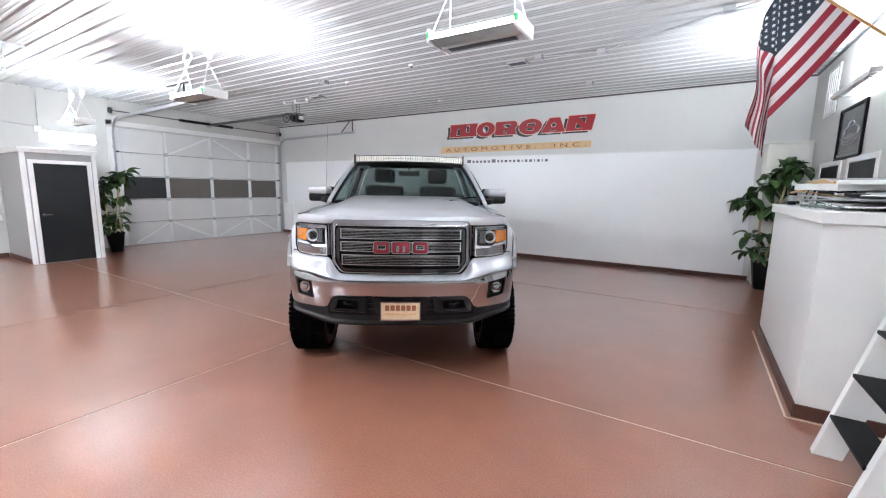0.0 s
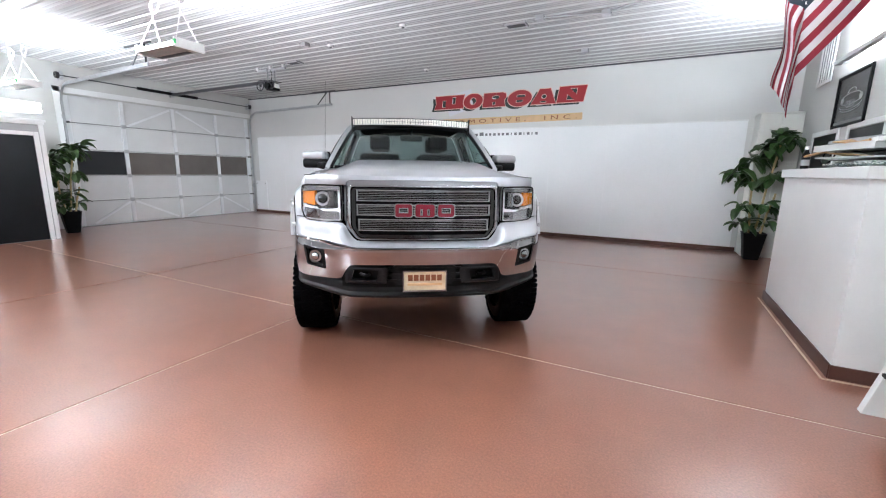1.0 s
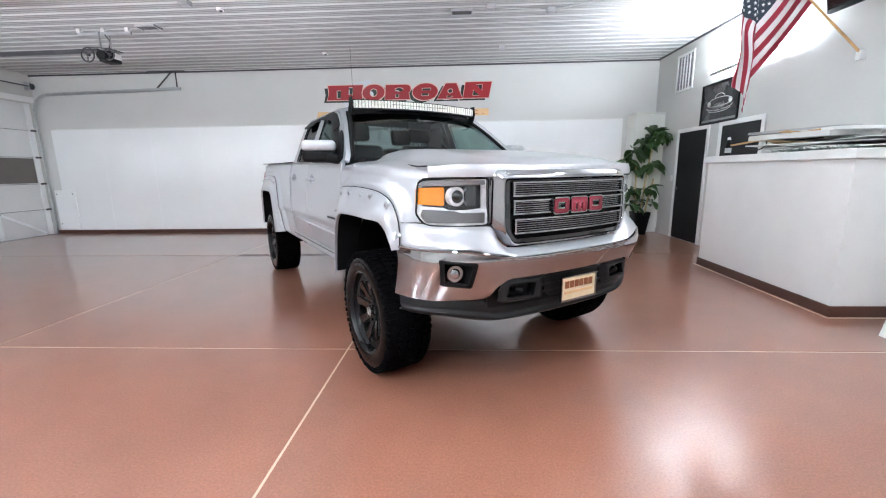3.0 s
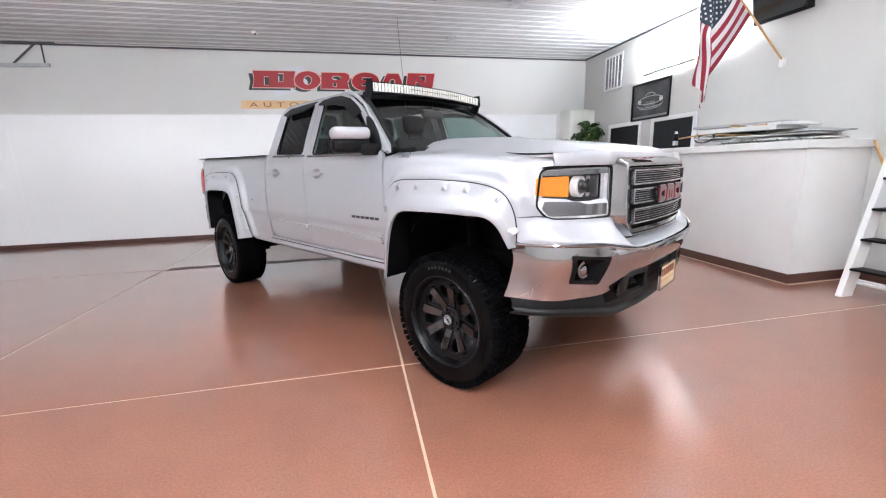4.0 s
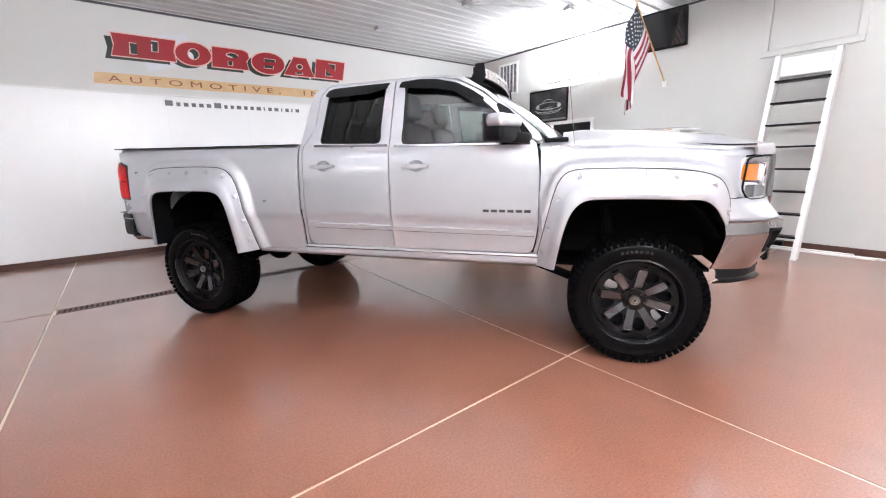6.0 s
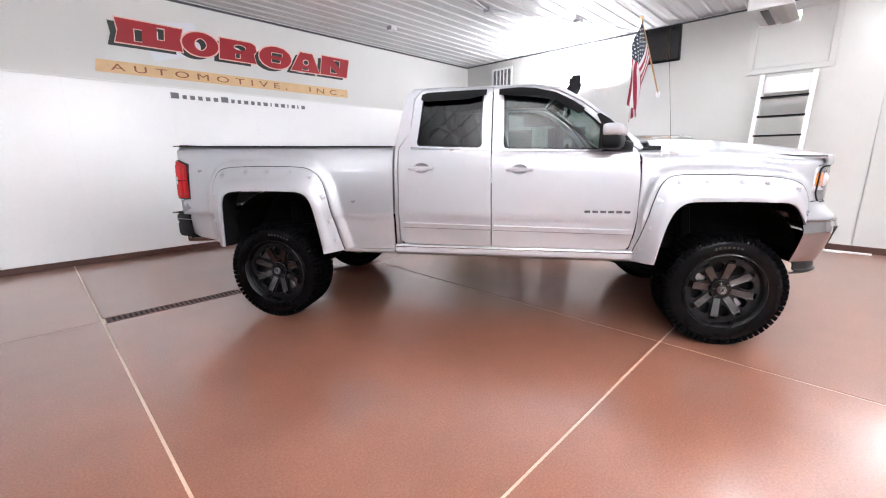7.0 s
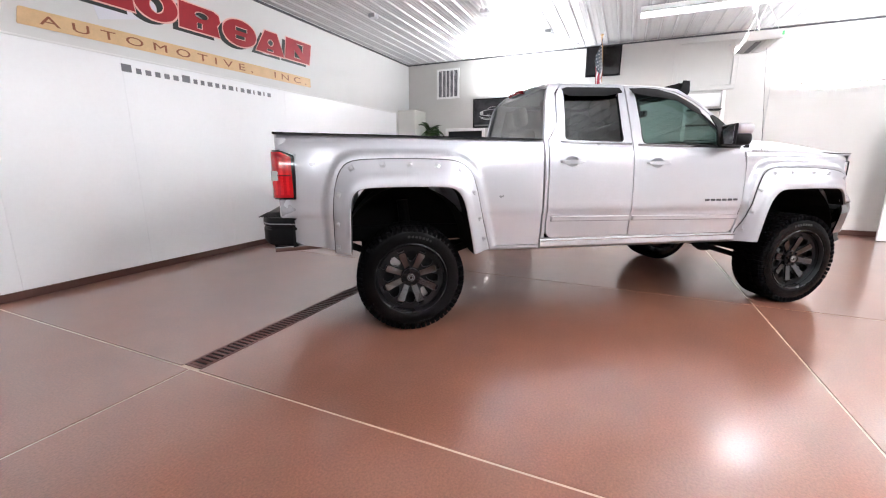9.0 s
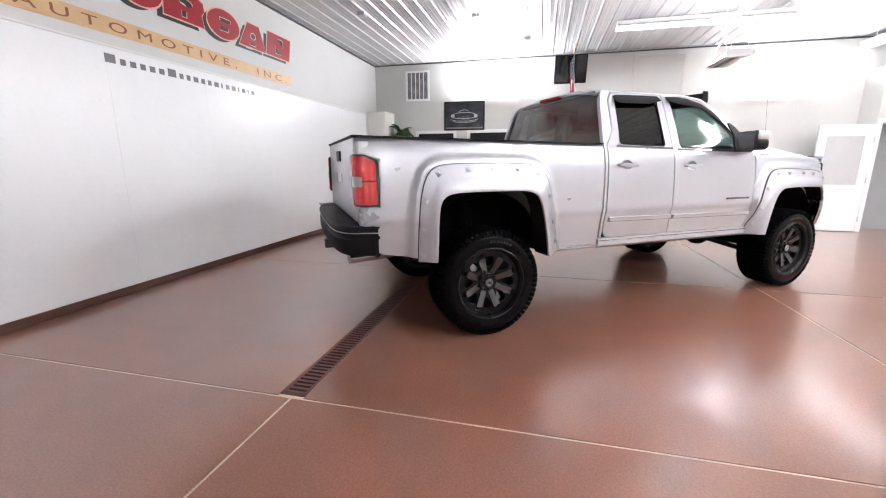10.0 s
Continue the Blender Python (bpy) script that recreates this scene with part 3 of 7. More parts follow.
def backed(bm, thick):
    """Gives an uneven net an even back at a depth against its normals, closed along its edges."""
    bmesh.ops.recalc_face_normals(bm, faces=bm.faces)
    bm.normal_update()
    fronts, rim = bm.faces[:], [e for e in bm.edges if len(e.link_faces) == 1]
    back = {v: bm.verts.new(v.co - v.normal * thick) for v in bm.verts[:]}
    for fc in fronts:
        bm.faces.new([back[v] for v in reversed(fc.verts[:])])
    for e in rim:
        a, b = e.verts
        lp = e.link_loops[0]
        if lp.vert is not a:
            a, b = b, a
        bm.faces.new((b, a, back[a], back[b]))


def sheet(outline, holes, f, step=0.08, thick=0.0):
    """A flat outline with holes, cut into a fine net and laid onto a curved surface by f(a, b)."""
    loops = [[Vector((p[0], p[1], 0)) for p in lp] for lp in (outline, *holes)]
    flat = [p for lp in loops for p in lp]
    bm = bmesh.new()
    vs = [bm.verts.new(p) for p in flat]
    for tri in tessellate_polygon(loops):
        if len(set(tri)) == 3:
            try:
                bm.faces.new([vs[k] for k in tri])
            except ValueError:
                pass
    for ax in (0, 1):
        lo, hi = min(p[ax] for p in flat), max(p[ax] for p in flat)
        n = int((hi - lo) / step)
        for k in range(1, n + 1):
            c = lo + (hi - lo) * k / (n + 1)
            co = [0, 0, 0]
            no = [0, 0, 0]
            co[ax], no[ax] = c, 1
            bmesh.ops.bisect_plane(bm, geom=bm.verts[:] + bm.edges[:] + bm.faces[:], plane_co=co, plane_no=no, dist=1e-5)
    for v in bm.verts:
        v.co = f(v.co.x, v.co.y)
    bmesh.ops.remove_doubles(bm, verts=bm.verts[:], dist=1e-5)
    if thick:
        backed(bm, thick)
    return bm


F_ARCH = [(0.455, 0.93), (0.425, 0.985), (0.385, 1.045), (0.32, 1.085), (0.20, 1.092), (0.0, 1.095), (-0.20, 1.092), (-0.32, 1.085), (-0.385, 1.05),
          (-0.43, 0.985), (-0.465, 0.88), (-0.49, 0.76), (-0.515, 0.62)]
F_EDGE = [(0.475, 0.935), (0.475, 1.03), (0.455, 1.13), (0.395, 1.215), (0.26, 1.257), (0.02, 1.275), (-0.22, 1.279), (-0.41, 1.272), (-0.49, 1.225),
          (-0.535, 1.12), (-0.575, 0.96), (-0.615, 0.79), (-0.655, 0.612)]
R_ARCH = [(-4.095, 0.645), (-4.09, 0.80), (-4.085, 0.95), (-4.07, 1.06), (-4.03, 1.115), (-3.95, 1.137), (-3.80, 1.142), (-3.645, 1.143), (-3.48, 1.142),
          (-3.35, 1.135), (-3.275, 1.10), (-3.23, 1.02), (-3.20, 0.90), (-3.17, 0.75), (-3.148, 0.612)]
R_EDGE = [(-4.215, 0.64), (-4.215, 0.82), (-4.21, 1.0), (-4.19, 1.15), (-4.145, 1.27), (-4.06, 1.33), (-3.86, 1.345), (-3.645, 1.347), (-3.42, 1.343),
          (-3.27, 1.325), (-3.17, 1.25), (-3.12, 1.12), (-3.085, 0.96), (-3.04, 0.79), (-2.998, 0.632)]

def flowing(pts, n=3):
    """Points along a smooth curve through pts."""
    out = []
    for i in range(len(pts) - 1):
        p0, p1, p2, p3 = (Vector(pts[max(0, min(len(pts) - 1, i + k))]) for k in (-1, 0, 1, 2))
        for k in range(n):
            t = k / n
            v = 0.5 * (2 * p1 + (p2 - p0) * t + (2 * p0 - 5 * p1 + 4 * p2 - p3) * t * t + (3 * p1 - p0 - 3 * p2 + p3) * t ** 3)
            out.append((v.x, v.y))
    return out + [tuple(pts[-1])]


F_ARCH, F_EDGE, R_ARCH, R_EDGE = (flowing(q) for q in (F_ARCH, F_EDGE, R_ARCH, R_EDGE))

W_REAR = filleted([(-2.352, 1.505), (-1.828, 1.488), (-1.826, 1.925), (-2.32, 1.915)], 0.035)
W_FRONT = filleted([(-1.645, 1.478), (-0.80, 1.462, 0.01), (-0.83, 1.53), (-0.94, 1.665, 0.2), (-1.10, 1.80, 0.2), (-1.27, 1.89, 0.2), (-1.44, 1.928, 0.2), (-1.662, 1.932)], 0.035)
D_REAR = filleted([(-2.50, 0.74, 0.08), (-2.50, 1.49), (-2.41, 1.62, 0.2), (-2.395, 1.88, 0.1), (-2.34, 1.955, 0.06), (-1.755, 1.962), (-1.748, 1.40), (-1.738, 0.90), (-1.735, 0.695), (-2.46, 0.695, 0.05)], 0.01)
D_FRONT = filleted([(-1.727, 0.695), (-1.73, 0.90), (-1.74, 1.40), (-1.745, 1.962), (-1.44, 1.962, 0.2), (-1.25, 1.925, 0.2), (-1.06, 1.825, 0.2), (-0.88, 1.675, 0.2),
                    (-0.735, 1.50, 0.05), (-0.66, 1.46, 0.05), (-0.632, 1.25, 0.3), (-0.64, 0.86, 0.1), (-0.675, 0.695, 0.05)], 0.008)
CAB = [(-2.535, 0.695), (-2.535, 1.49), (-2.52, 1.60), (-2.49, 1.82), (-2.465, 1.92), (-2.42, 1.975), (-1.75, 1.985), (-1.42, 1.985), (-1.22, 1.955), (-1.02, 1.83),
       (-0.82, 1.67), (-0.655, 1.53), (-0.625, 1.475), (-0.655, 1.466), (-0.73, 1.508), (-0.873, 1.682), (-1.054, 1.833), (-1.248, 1.933), (-1.44, 1.970), (-1.75, 1.970),
       (-2.345, 1.963), (-2.403, 1.885), (-2.418, 1.62), (-2.508, 1.49), (-2.508, 0.74), (-2.508, 0.695)]


FLARE_PROFILE = ((0.20, 0.20), (0.40, 0.42), (0.52, 0.57), (0.56, 0.66), (0.75, 0.86), (0.95, 1.0), (1.0, 0.97))


def flare(name, inner, outer, s):
    """A riveted wheel-arch flare, lofted from the body skin outwards and back in at the opening."""
    bm = bmesh.new()
    rows = []
    for (xi, zi), (xo, zo) in zip(inner, outer):
        yo = side_y(xo, zo)
        yi = max(1.082, side_y(xi, zi) + 0.045) - (0.05 * max(0, (xi - 0.2) / 0.25) if xi > 0.2 else 0)
        row = [(xo, s * (yo + 0.002), zo), (xo * 0.98 + xi * 0.02, s * (yo + 0.012), zo * 0.98 + zi * 0.02)]
        for t, lift in FLARE_PROFILE:
            row.append((xo + (xi - xo) * t, s * (yo + 0.012 + (yi - yo - 0.012) * lift), zo + (zi - zo) * t))
        row.append((xi, s * (yi - 0.02), zi))
        rows.append([bm.verts.new(p) for p in row])
    for a, b in zip(rows, rows[1:]):
        for k in range(len(a) - 1):
            bm.faces.new((a[k], a[k + 1], b[k + 1], b[k]))
    for e in (rows[0], rows[-1]):
        bm.faces.new(e)
    return bm


def flare_lining(inner, s):
    """The return behind a flare's lip, running in to the wheel well; near-black for the shade there."""
    bm = bmesh.new()
    rows = []
    for xi, zi in inner:
        yi = max(1.082, side_y(xi, zi) + 0.045) - (0.05 * max(0, (xi - 0.2) / 0.25) if xi > 0.2 else 0)
        rows.append([bm.verts.new((xi, s * y, zi)) for y in (yi - 0.02, 0.97, 0.88)])
    for a, b in zip(rows, rows[1:]):
        for k in range(2):
            bm.faces.new((a[k], a[k + 1], b[k + 1], b[k]))
    return thicken(bm, 0.003)


def bolt_pocket(p, nrm, up):
    """A rounded pad with a sunk collar and a hexagon bolt, standing on the flare's skin."""
    nrm = nrm.normalized()
    side_dir = up.cross(nrm).normalized()
    up = nrm.cross(side_dir)
    m = Matrix((side_dir, up, nrm)).transposed().to_4x4()
    m.translation = p
    bm = bmesh.new()
    box(bm, -0.021, 0.021, -0.019, 0.026, -0.012, 0.005, bevel=0.006, seg=2, m=m)
    pad = len(bm.faces)
    bmesh.ops.create_cone(bm, cap_ends=True, segments=14, radius1=0.0135, radius2=0.0125, depth=0.006, matrix=m @ Matrix.Translation((0, 0, 0.007)))
    bmesh.ops.create_cone(bm, cap_ends=True, segments=6, radius1=0.008, radius2=0.007, depth=0.010, matrix=m @ Matrix.Translation((0, 0, 0.012)))
    bm.faces.ensure_lookup_table()
    for f in bm.faces[pad:]:
        f.material_index = 1
    return bm


FOG_HOLE = filleted([(0.712, 0.732), (0.712, 0.888), (0.880, 0.905), (0.862, 0.752)], 0.012)
FOG_IN = filleted([(0.732, 0.752), (0.735, 0.872), (0.862, 0.888), (0.845, 0.768)], 0.012)


def build_side(s):
    """All skins of one flank."""
    # front wing with its shoulder
    wing = [(-0.666, 0.70), (-0.650, 0.76), (-0.634, 0.86), (-0.627, 1.25), (-0.630, 1.40), (-0.645, 1.46), (-0.645, 1.575), (0.10, 1.555), (0.45, 1.51), (0.612, 1.49), (0.612, 1.345), (0.556, 1.338), (0.562, 1.20), (0.570, 1.12), (0.575, 1.092), (0.472, 1.092), (0.472, 0.935)] + F_ARCH
    wing = wing[:-1] + [(-0.51, 0.66), (-0.60, 0.66)]
    part("front_wing", sheet(wing, [], lambda x, q: bent(x, q, s, wing_knee(x), 0.24, 0.06), 0.02, 0.012), PAINT, truck, smooth=50)
    def cup_rim(x, z):
        return [(x + 0.062 * math.cos(k * math.pi / 10), z + 0.041 * math.sin(k * math.pi / 10)) for k in range(20)]
    fd = part("front_door", sheet(D_FRONT, [W_FRONT, cup_rim(-1.523, 1.318)], lambda x, z: side(x, z, s), 0.03, 0.03), PAINT, truck, smooth=40)
    rd = part("rear_door", sheet(D_REAR, [W_REAR, cup_rim(-2.306, 1.328)], lambda x, z: side(x, z, s), 0.03, 0.03), PAINT, truck, smooth=40)
    part("cab_frame", sheet(CAB, [], lambda x, z: side(x, z, s, -0.003), 0.06, 0.04), PAINT, truck, smooth=40)
    part("glass", sheet(W_FRONT, [], lambda x, z: side(x, z, s, -0.014), 0.1), GLASS_SIDE, fd, "green-tinted side glass", smooth=True)
    part("glass", sheet(W_REAR, [], lambda x, z: side(x, z, s, -0.014), 0.1), GLASS_DARK, rd, "dark privacy glass", smooth=True)
    # chrome waist strips
    for d, x0, x1, z0, z1 in ((fd, -1.70, -0.70, 1.467, 1.452), (rd, -2.40, -1.76, 1.489, 1.474)):
        bm = sheet([(x0, z0 - 0.007), (x1, z1 - 0.007), (x1, z1 + 0.007), (x0, z0 + 0.007)], [], lambda x, z: side(x, z, s, 0.010), 0.1, 0.012)
        part("waist_strip", bm, CHROME, d, "chrome waist strip")
    # smoked rain visors over the windows
    for d, path in ((fd, [(-1.70, 1.925), (-1.55, 1.935), (-1.42, 1.925), (-1.26, 1.885), (-1.13, 1.815), (-1.05, 1.757)]), (rd, [(-2.335, 1.90), (-2.29, 1.915), (-1.95, 1.925), (-1.80, 1.927)])):
        bm = bmesh.new()
        rows = []
        for k, (x, z) in enumerate(path):
            w = (0.055 if x < -1.3 else 0.042) if 0 < k < len(path) - 1 else 0.025
            dx = 0.04 * smoothstep(-1.4, -1.0, x)
            rows.append([bm.verts.new(p) for p in (side(x + 0.2 * dx, z + 0.022, s, 0.004), side(x - 0.2 * dx, z - 0.4 * w, s, 0.030), side(x - dx, z - w, s, 0.034))])
        for a, b in zip(rows, rows[1:]):
            for k in range(2):
                bm.faces.new((a[k], a[k + 1], b[k + 1], b[k]))
        thicken(bm, 0.004)
        part("rain_visor", bm, BLACK, d, "smoked black rain visor", smooth=True)
    # window surround rubber
    for d, w in ((fd, W_FRONT), (rd, W_REAR)):
        bm = bmesh.new()
        pts = [side(x, z, s, -0.004) for x, z in w]
        pipe(bm, pts + pts[:1], 0.007, 5)
        part("window_seal", bm, BLACK, d, "black rubber seal")
    # handles
    for d, x, z in ((fd, -1.523, 1.318), (rd, -2.306, 1.328)):
        y = side_y(x, z)
        bowl = [[bowl_pt for bowl_pt in [(x + 0.062 * r * math.cos(k * math.pi / 10), s * (y - 0.036 * (1 - r * r)), z + 0.041 * r * math.sin(k * math.pi / 10)) for k in range(20)]] for r in (1.0, 0.92, 0.75, 0.5, 0.2)]
        cup = bmesh.new()
        rings = [[cup.verts.new(q) for q in ring] for ring in bowl]
        for ra, rb in zip(rings, rings[1:]):
            for k in range(20):
                cup.faces.new((ra[k], ra[(k + 1) % 20], rb[(k + 1) % 20], rb[k]))
        cup.faces.new(rings[-1])
        h = part("door_handle", cup, PAINT, d, smooth=True)
        g = bmesh.new()
        prism(g, [(x - 0.108, z - 0.002), (x - 0.095, z - 0.013), (x, z - 0.019), (x + 0.095, z - 0.013), (x + 0.108, z - 0.002), (x + 0.095, z + 0.010), (x, z + 0.013), (x - 0.095, z + 0.010)], "y", s * (y + 0.016), s * (y + 0.040), bevel=0.005)
        for q in (-0.085, 0.085):
            box(g, x + q - 0.016, x + q + 0.016, s * (y - 0.01), s * (y + 0.02), z - 0.010, z + 0.009, bevel=0.003)
        part("grip", g, PAINT, h, smooth=40)
    # lower body moulding in two lengths
    for d, x0, x1 in ((fd, -1.715, -0.66), (rd, -2.465, -1.745)):
        za, zb = 0.862 - 0.022 * (x0 + 2.46) / 1.83, 0.862 - 0.022 * (x1 + 2.46) / 1.83
        bm = sheet(filleted([(x0, za - 0.017), (x1, zb - 0.017), (x1, zb + 0.017), (x0, za + 0.017)], 0.008), [], lambda x, z: side(x, z, s, 0.026), 0.2, 0.03)
        sm = part("side_moulding", bm, PAINT, d, smooth=40)
        # black strip stands in for the shaded gap below the moulding
        part("moulding_shade_gap", sheet([(x0, za - 0.023), (x1, zb - 0.023), (x1, zb - 0.0175), (x0, za - 0.0175)], [], lambda x, z: side(x, z, s, 0.008), 0.2, 0.008), BLACK, sm, "thin black strip for the shaded gap under the moulding")
    # model badge: plain dark blocks
    bm = bmesh.new()
    for k in range(6):
        box(bm, -1.02 + 0.058 * k, -1.02 + 0.058 * k + 0.043, s * (side_y(-0.9, 0.995) - 0.001), s * (side_y(-0.9, 0.995) + 0.006), 0.987, 1.006, bevel=0.003)
    part("badge", bm, DARK_STEEL, fd, "dark grey metal badge blocks")
    bm = bmesh.new()
    for k in range(3):
        x, z = -0.56 + 0.062 * k, 1.425
        p = bent(x, z, s, 1.37, 0.24, 0.06)
        box(bm, p[0], p[0] + 0.05, p[1] - 0.004, p[1] + 0.004, p[2] - 0.014, p[2] + 0.014)
    part("badge", bm, STEEL, truck, "small silver metal badge")
    # sill and bed
    sb = bmesh.new()
    prism(sb, [(0.80, 0.60), (0.915, 0.60), (0.945, 0.625), (0.948, 0.665), (0.94, 0.688), (0.80, 0.688)] if s > 0 else [(-0.80, 0.60), (-0.915, 0.60), (-0.945, 0.625), (-0.948, 0.665), (-0.94, 0.688), (-0.80, 0.688)], "x", -2.545, -0.56)
    part("sill", sb, PAINT, truck, smooth=40)
    bs = bmesh.new()
    prism(bs, [(s * 0.86, 0.606), (s * 0.925, 0.606), (s * 0.943, 0.622), (s * 0.945, 0.640), (s * 0.86, 0.644)], "x", -3.02, -2.556)
    part("bed_sill", bs, PAINT, truck, smooth=40)
    part("sill_trim", boxes((-2.54, -0.60, s * 0.935, s * 0.952, 0.667, 0.675)), CHROME, truck, "thin bright sill strip")
    bed = [(-2.553, 0.645), (-2.549, 1.44), (-2.548, 1.53), (-4.60, 1.553), (-4.61, 1.46), (-4.603, 1.42), (-4.465, 1.375), (-4.478, 1.045), (-4.60, 1.045), (-4.592, 0.90), (-4.54, 0.74), (-4.45, 0.70), (-4.20, 0.66)] + R_ARCH + [(-3.05, 0.645)]
    part("bed_side", sheet(bed, [], lambda x, q: bent(x, q, s, 1.475 - 0.012 * (x + 2.56), 0.1, 0.03), 0.02, 0.014), PAINT, truck, smooth=50)
    rail = bmesh.new()
    prism(rail, [(-2.56, 1.500), (-4.605, 1.524), (-4.605, 1.531), (-2.56, 1.507)], "y", s * 0.938, s * 0.83)
    part("bed_rail_cap", rail, BLACK, truck, "black plastic rail cap")
    # flares with their bolts
    ff = part("arch_flare", flare("f", F_ARCH, F_EDGE, s), PAINT, truck, smooth=45)
    rf = part("arch_flare", flare("r", R_ARCH, R_EDGE, s), PAINT, truck, smooth=45)
    for fl, edge, lip in ((ff, F_EDGE, F_ARCH), (rf, R_EDGE, R_ARCH)):
        # the well's shade is put into this return's colour
        part("lining", flare_lining(lip, s), WELL, fl, "return behind the flare's lip, near-black for the well's shade")
        bm = bmesh.new()
        pipe(bm, [(x, s * (side_y(x, z) + 0.004), z) for x, z in edge], 0.0036, 6)
        part("gasket", bm, BLACK, fl, "black rubber edge gasket")
    for fl, pts in ((ff, [(0.44, 1.02), (0.375, 1.178), (0.19, 1.237), (0.0, 1.247), (-0.19, 1.25), (-0.40, 1.245), (-0.497, 1.115), (-0.545, 0.92), (-0.59, 0.735)]),
                    (rf, [(-4.19, 0.70), (-4.19, 0.90), (-4.18, 1.08), (-4.08, 1.295), (-3.87, 1.317), (-3.645, 1.32), (-3.42, 1.315), (-3.25, 1.285), (-3.145, 1.10), (-3.105, 0.89), (-3.065, 0.715)])):
        inner, outer = (F_ARCH, F_EDGE) if fl is ff else (R_ARCH, R_EDGE)
        for x, z in pts:
            k = min(range(len(outer)), key=lambda i: (outer[i][0] - x) ** 2 + (outer[i][1] - z) ** 2)
            o, i = Vector((outer[k][0], 0, outer[k][1])), Vector((inner[k][0], 0, inner[k][1]))
            yo = side_y(o.x, o.z)
            yi = max(1.082, side_y(i.x, i.z) + 0.045) - (0.05 * max(0, (i.x - 0.2) / 0.25) if i.x > 0.2 else 0)
            p = o + (i - o) * 0.22
            p.y = s * (yo + 0.012 + (yi - yo - 0.012) * 0.222)
            run = (i - o) + Vector((0, s * (yi - yo) * 1.1, 0))
            along = Vector((o.z - i.z, 0, i.x - o.x))
            nrm = run.cross(along)
            if nrm.y * s < 0:
                nrm.negate()
            part("bolt", bolt_pocket(p, nrm, o - i), (PAINT, STEEL), fl, smooth=30)
    # wheel wells
    for cx, r in ((0.0, 0.56), (RA, 0.56)):
        bm = bmesh.new()
        rows = []
        for k in range(17):
            a = math.pi * k / 16
            rows.append([bm.verts.new((cx + r * math.cos(a) * 0.93, s * y, 0.62 + r * 0.93 * math.sin(a))) for y in (0.40, 0.905)])
        for a, b in zip(rows, rows[1:]):
            bm.faces.new((a[0], a[1], b[1], b[0]))
        bm.faces.new([r0[0] for r0 in rows])
        thicken(bm, 0.006)
        part("wheel_well", bm, WELL, truck, "black wheel-well liner")
    # mirror, its outer end swept back
    mm = pose(-0.865, s * 1.045, 0, 0, 0, s * 22)
    mr = bmesh.new()
    box(mr, -0.065, 0.075, -0.135, 0.135, 1.548, 1.637, bevel=0.036, seg=4, m=mm)
    cap = part("wing_mirror", mr, PAINT, truck, smooth=50)
    lo = bmesh.new()
    box(lo, -0.07, 0.066, -0.133, 0.133, 1.462, 1.565, bevel=0.034, seg=3, m=mm)
    bar(lo, (-0.84, s * 0.98, 1.495), (-0.735, s * 0.890, 1.482), 0.13, 0.072, bevel=0.02)
    part("mirror_base", lo, BLACK, cap, "black plastic mirror foot", smooth=50)
    sail = filleted([(-0.93, 1.462), (-0.705, 1.459), (-0.69, 1.50), (-0.775, 1.61), (-0.86, 1.692), (-0.93, 1.735), (-0.955, 1.73), (-0.90, 1.62)], 0.02)
    part("mirror_sail", sheet(sail, [], lambda x, z: side(x, z, s, 0.012), 0.05, 0.016), BLACK, fd, "black mirror mounting panel", smooth=40)
    mb = bmesh.new()
    box(mb, -0.0765, -0.055, -0.136, 0.136, 1.466, 1.638, bevel=0.008, m=mm)
    part("mirror_bezel", mb, BLACK, cap, "black mirror bezel", smooth=40)
    mg = bmesh.new()
    box(mg, -0.0795, -0.0715, -0.118, 0.118, 1.475, 1.628, bevel=0.002, m=mm)
    part("mirror_glass", mg, CHROME, cap, "mirror glass")
    # headlamp
    outline = filleted([(0.592, 1.078), (0.592, 1.334), (0.70, 1.336), (0.80, 1.335), (0.905, 1.328, 0.03), (0.915, 1.14), (0.885, 1.078, 0.04), (0.74, 1.072)], 0.018)
    lamp = part("headlamp", sheet(outline, [], lambda y, z: (lamp_x(y) - 0.07, s * y, z), 0.03, 0.01), LAMP_DARK, truck, "headlamp with a dark housing behind a clear lens")
    window = filleted([(0.618, 1.172), (0.618, 1.308), (0.903, 1.300), (0.906, 1.185), (0.80, 1.174), (0.775, 1.162), (0.70, 1.162)], 0.01)
    part("bezel", sheet(outline, [window], lambda y, z: (lamp_x(y) - 0.022 + 0.012 * smoothstep(1.17, 1.14, z), s * y, z), 0.02, 0.02), LAMP_SILVER, lamp, "bright stepped bezel")
    part("amber_reflector", sheet(filleted([(0.797, 1.186), (0.797, 1.290), (0.908, 1.285), (0.911, 1.195)], 0.01), [], lambda y, z: (lamp_x(y) - 0.020, s * y, z), 0.03, 0.02), AMBER, lamp, "amber indicator")
    part("chrome_reflector", sheet(filleted([(0.61, 1.09), (0.61, 1.148), (0.73, 1.148), (0.76, 1.160), (0.89, 1.166), (0.898, 1.13), (0.875, 1.09)], 0.008), [], lambda y, z: (lamp_x(y) - 0.006, s * y, z), 0.03, 0.006), CHROME, lamp, "bright lower reflector")
    part("brow", sheet(filleted([(0.606, 1.300), (0.606, 1.325), (0.896, 1.319), (0.899, 1.293)], 0.006), [], lambda y, z: (lamp_x(y) - 0.010, s * y, z), 0.03, 0.006), CHROME, lamp, "bright upper reflector")
    for k in range(6):
        y = 0.646 + 0.009 * k
        part("reflector_rib", boxes((lamp_x(y) - 0.05, lamp_x(y) - 0.03, s * y, s * (y + 0.005), 1.185, 1.29)), CHROME, lamp, "bright rib")
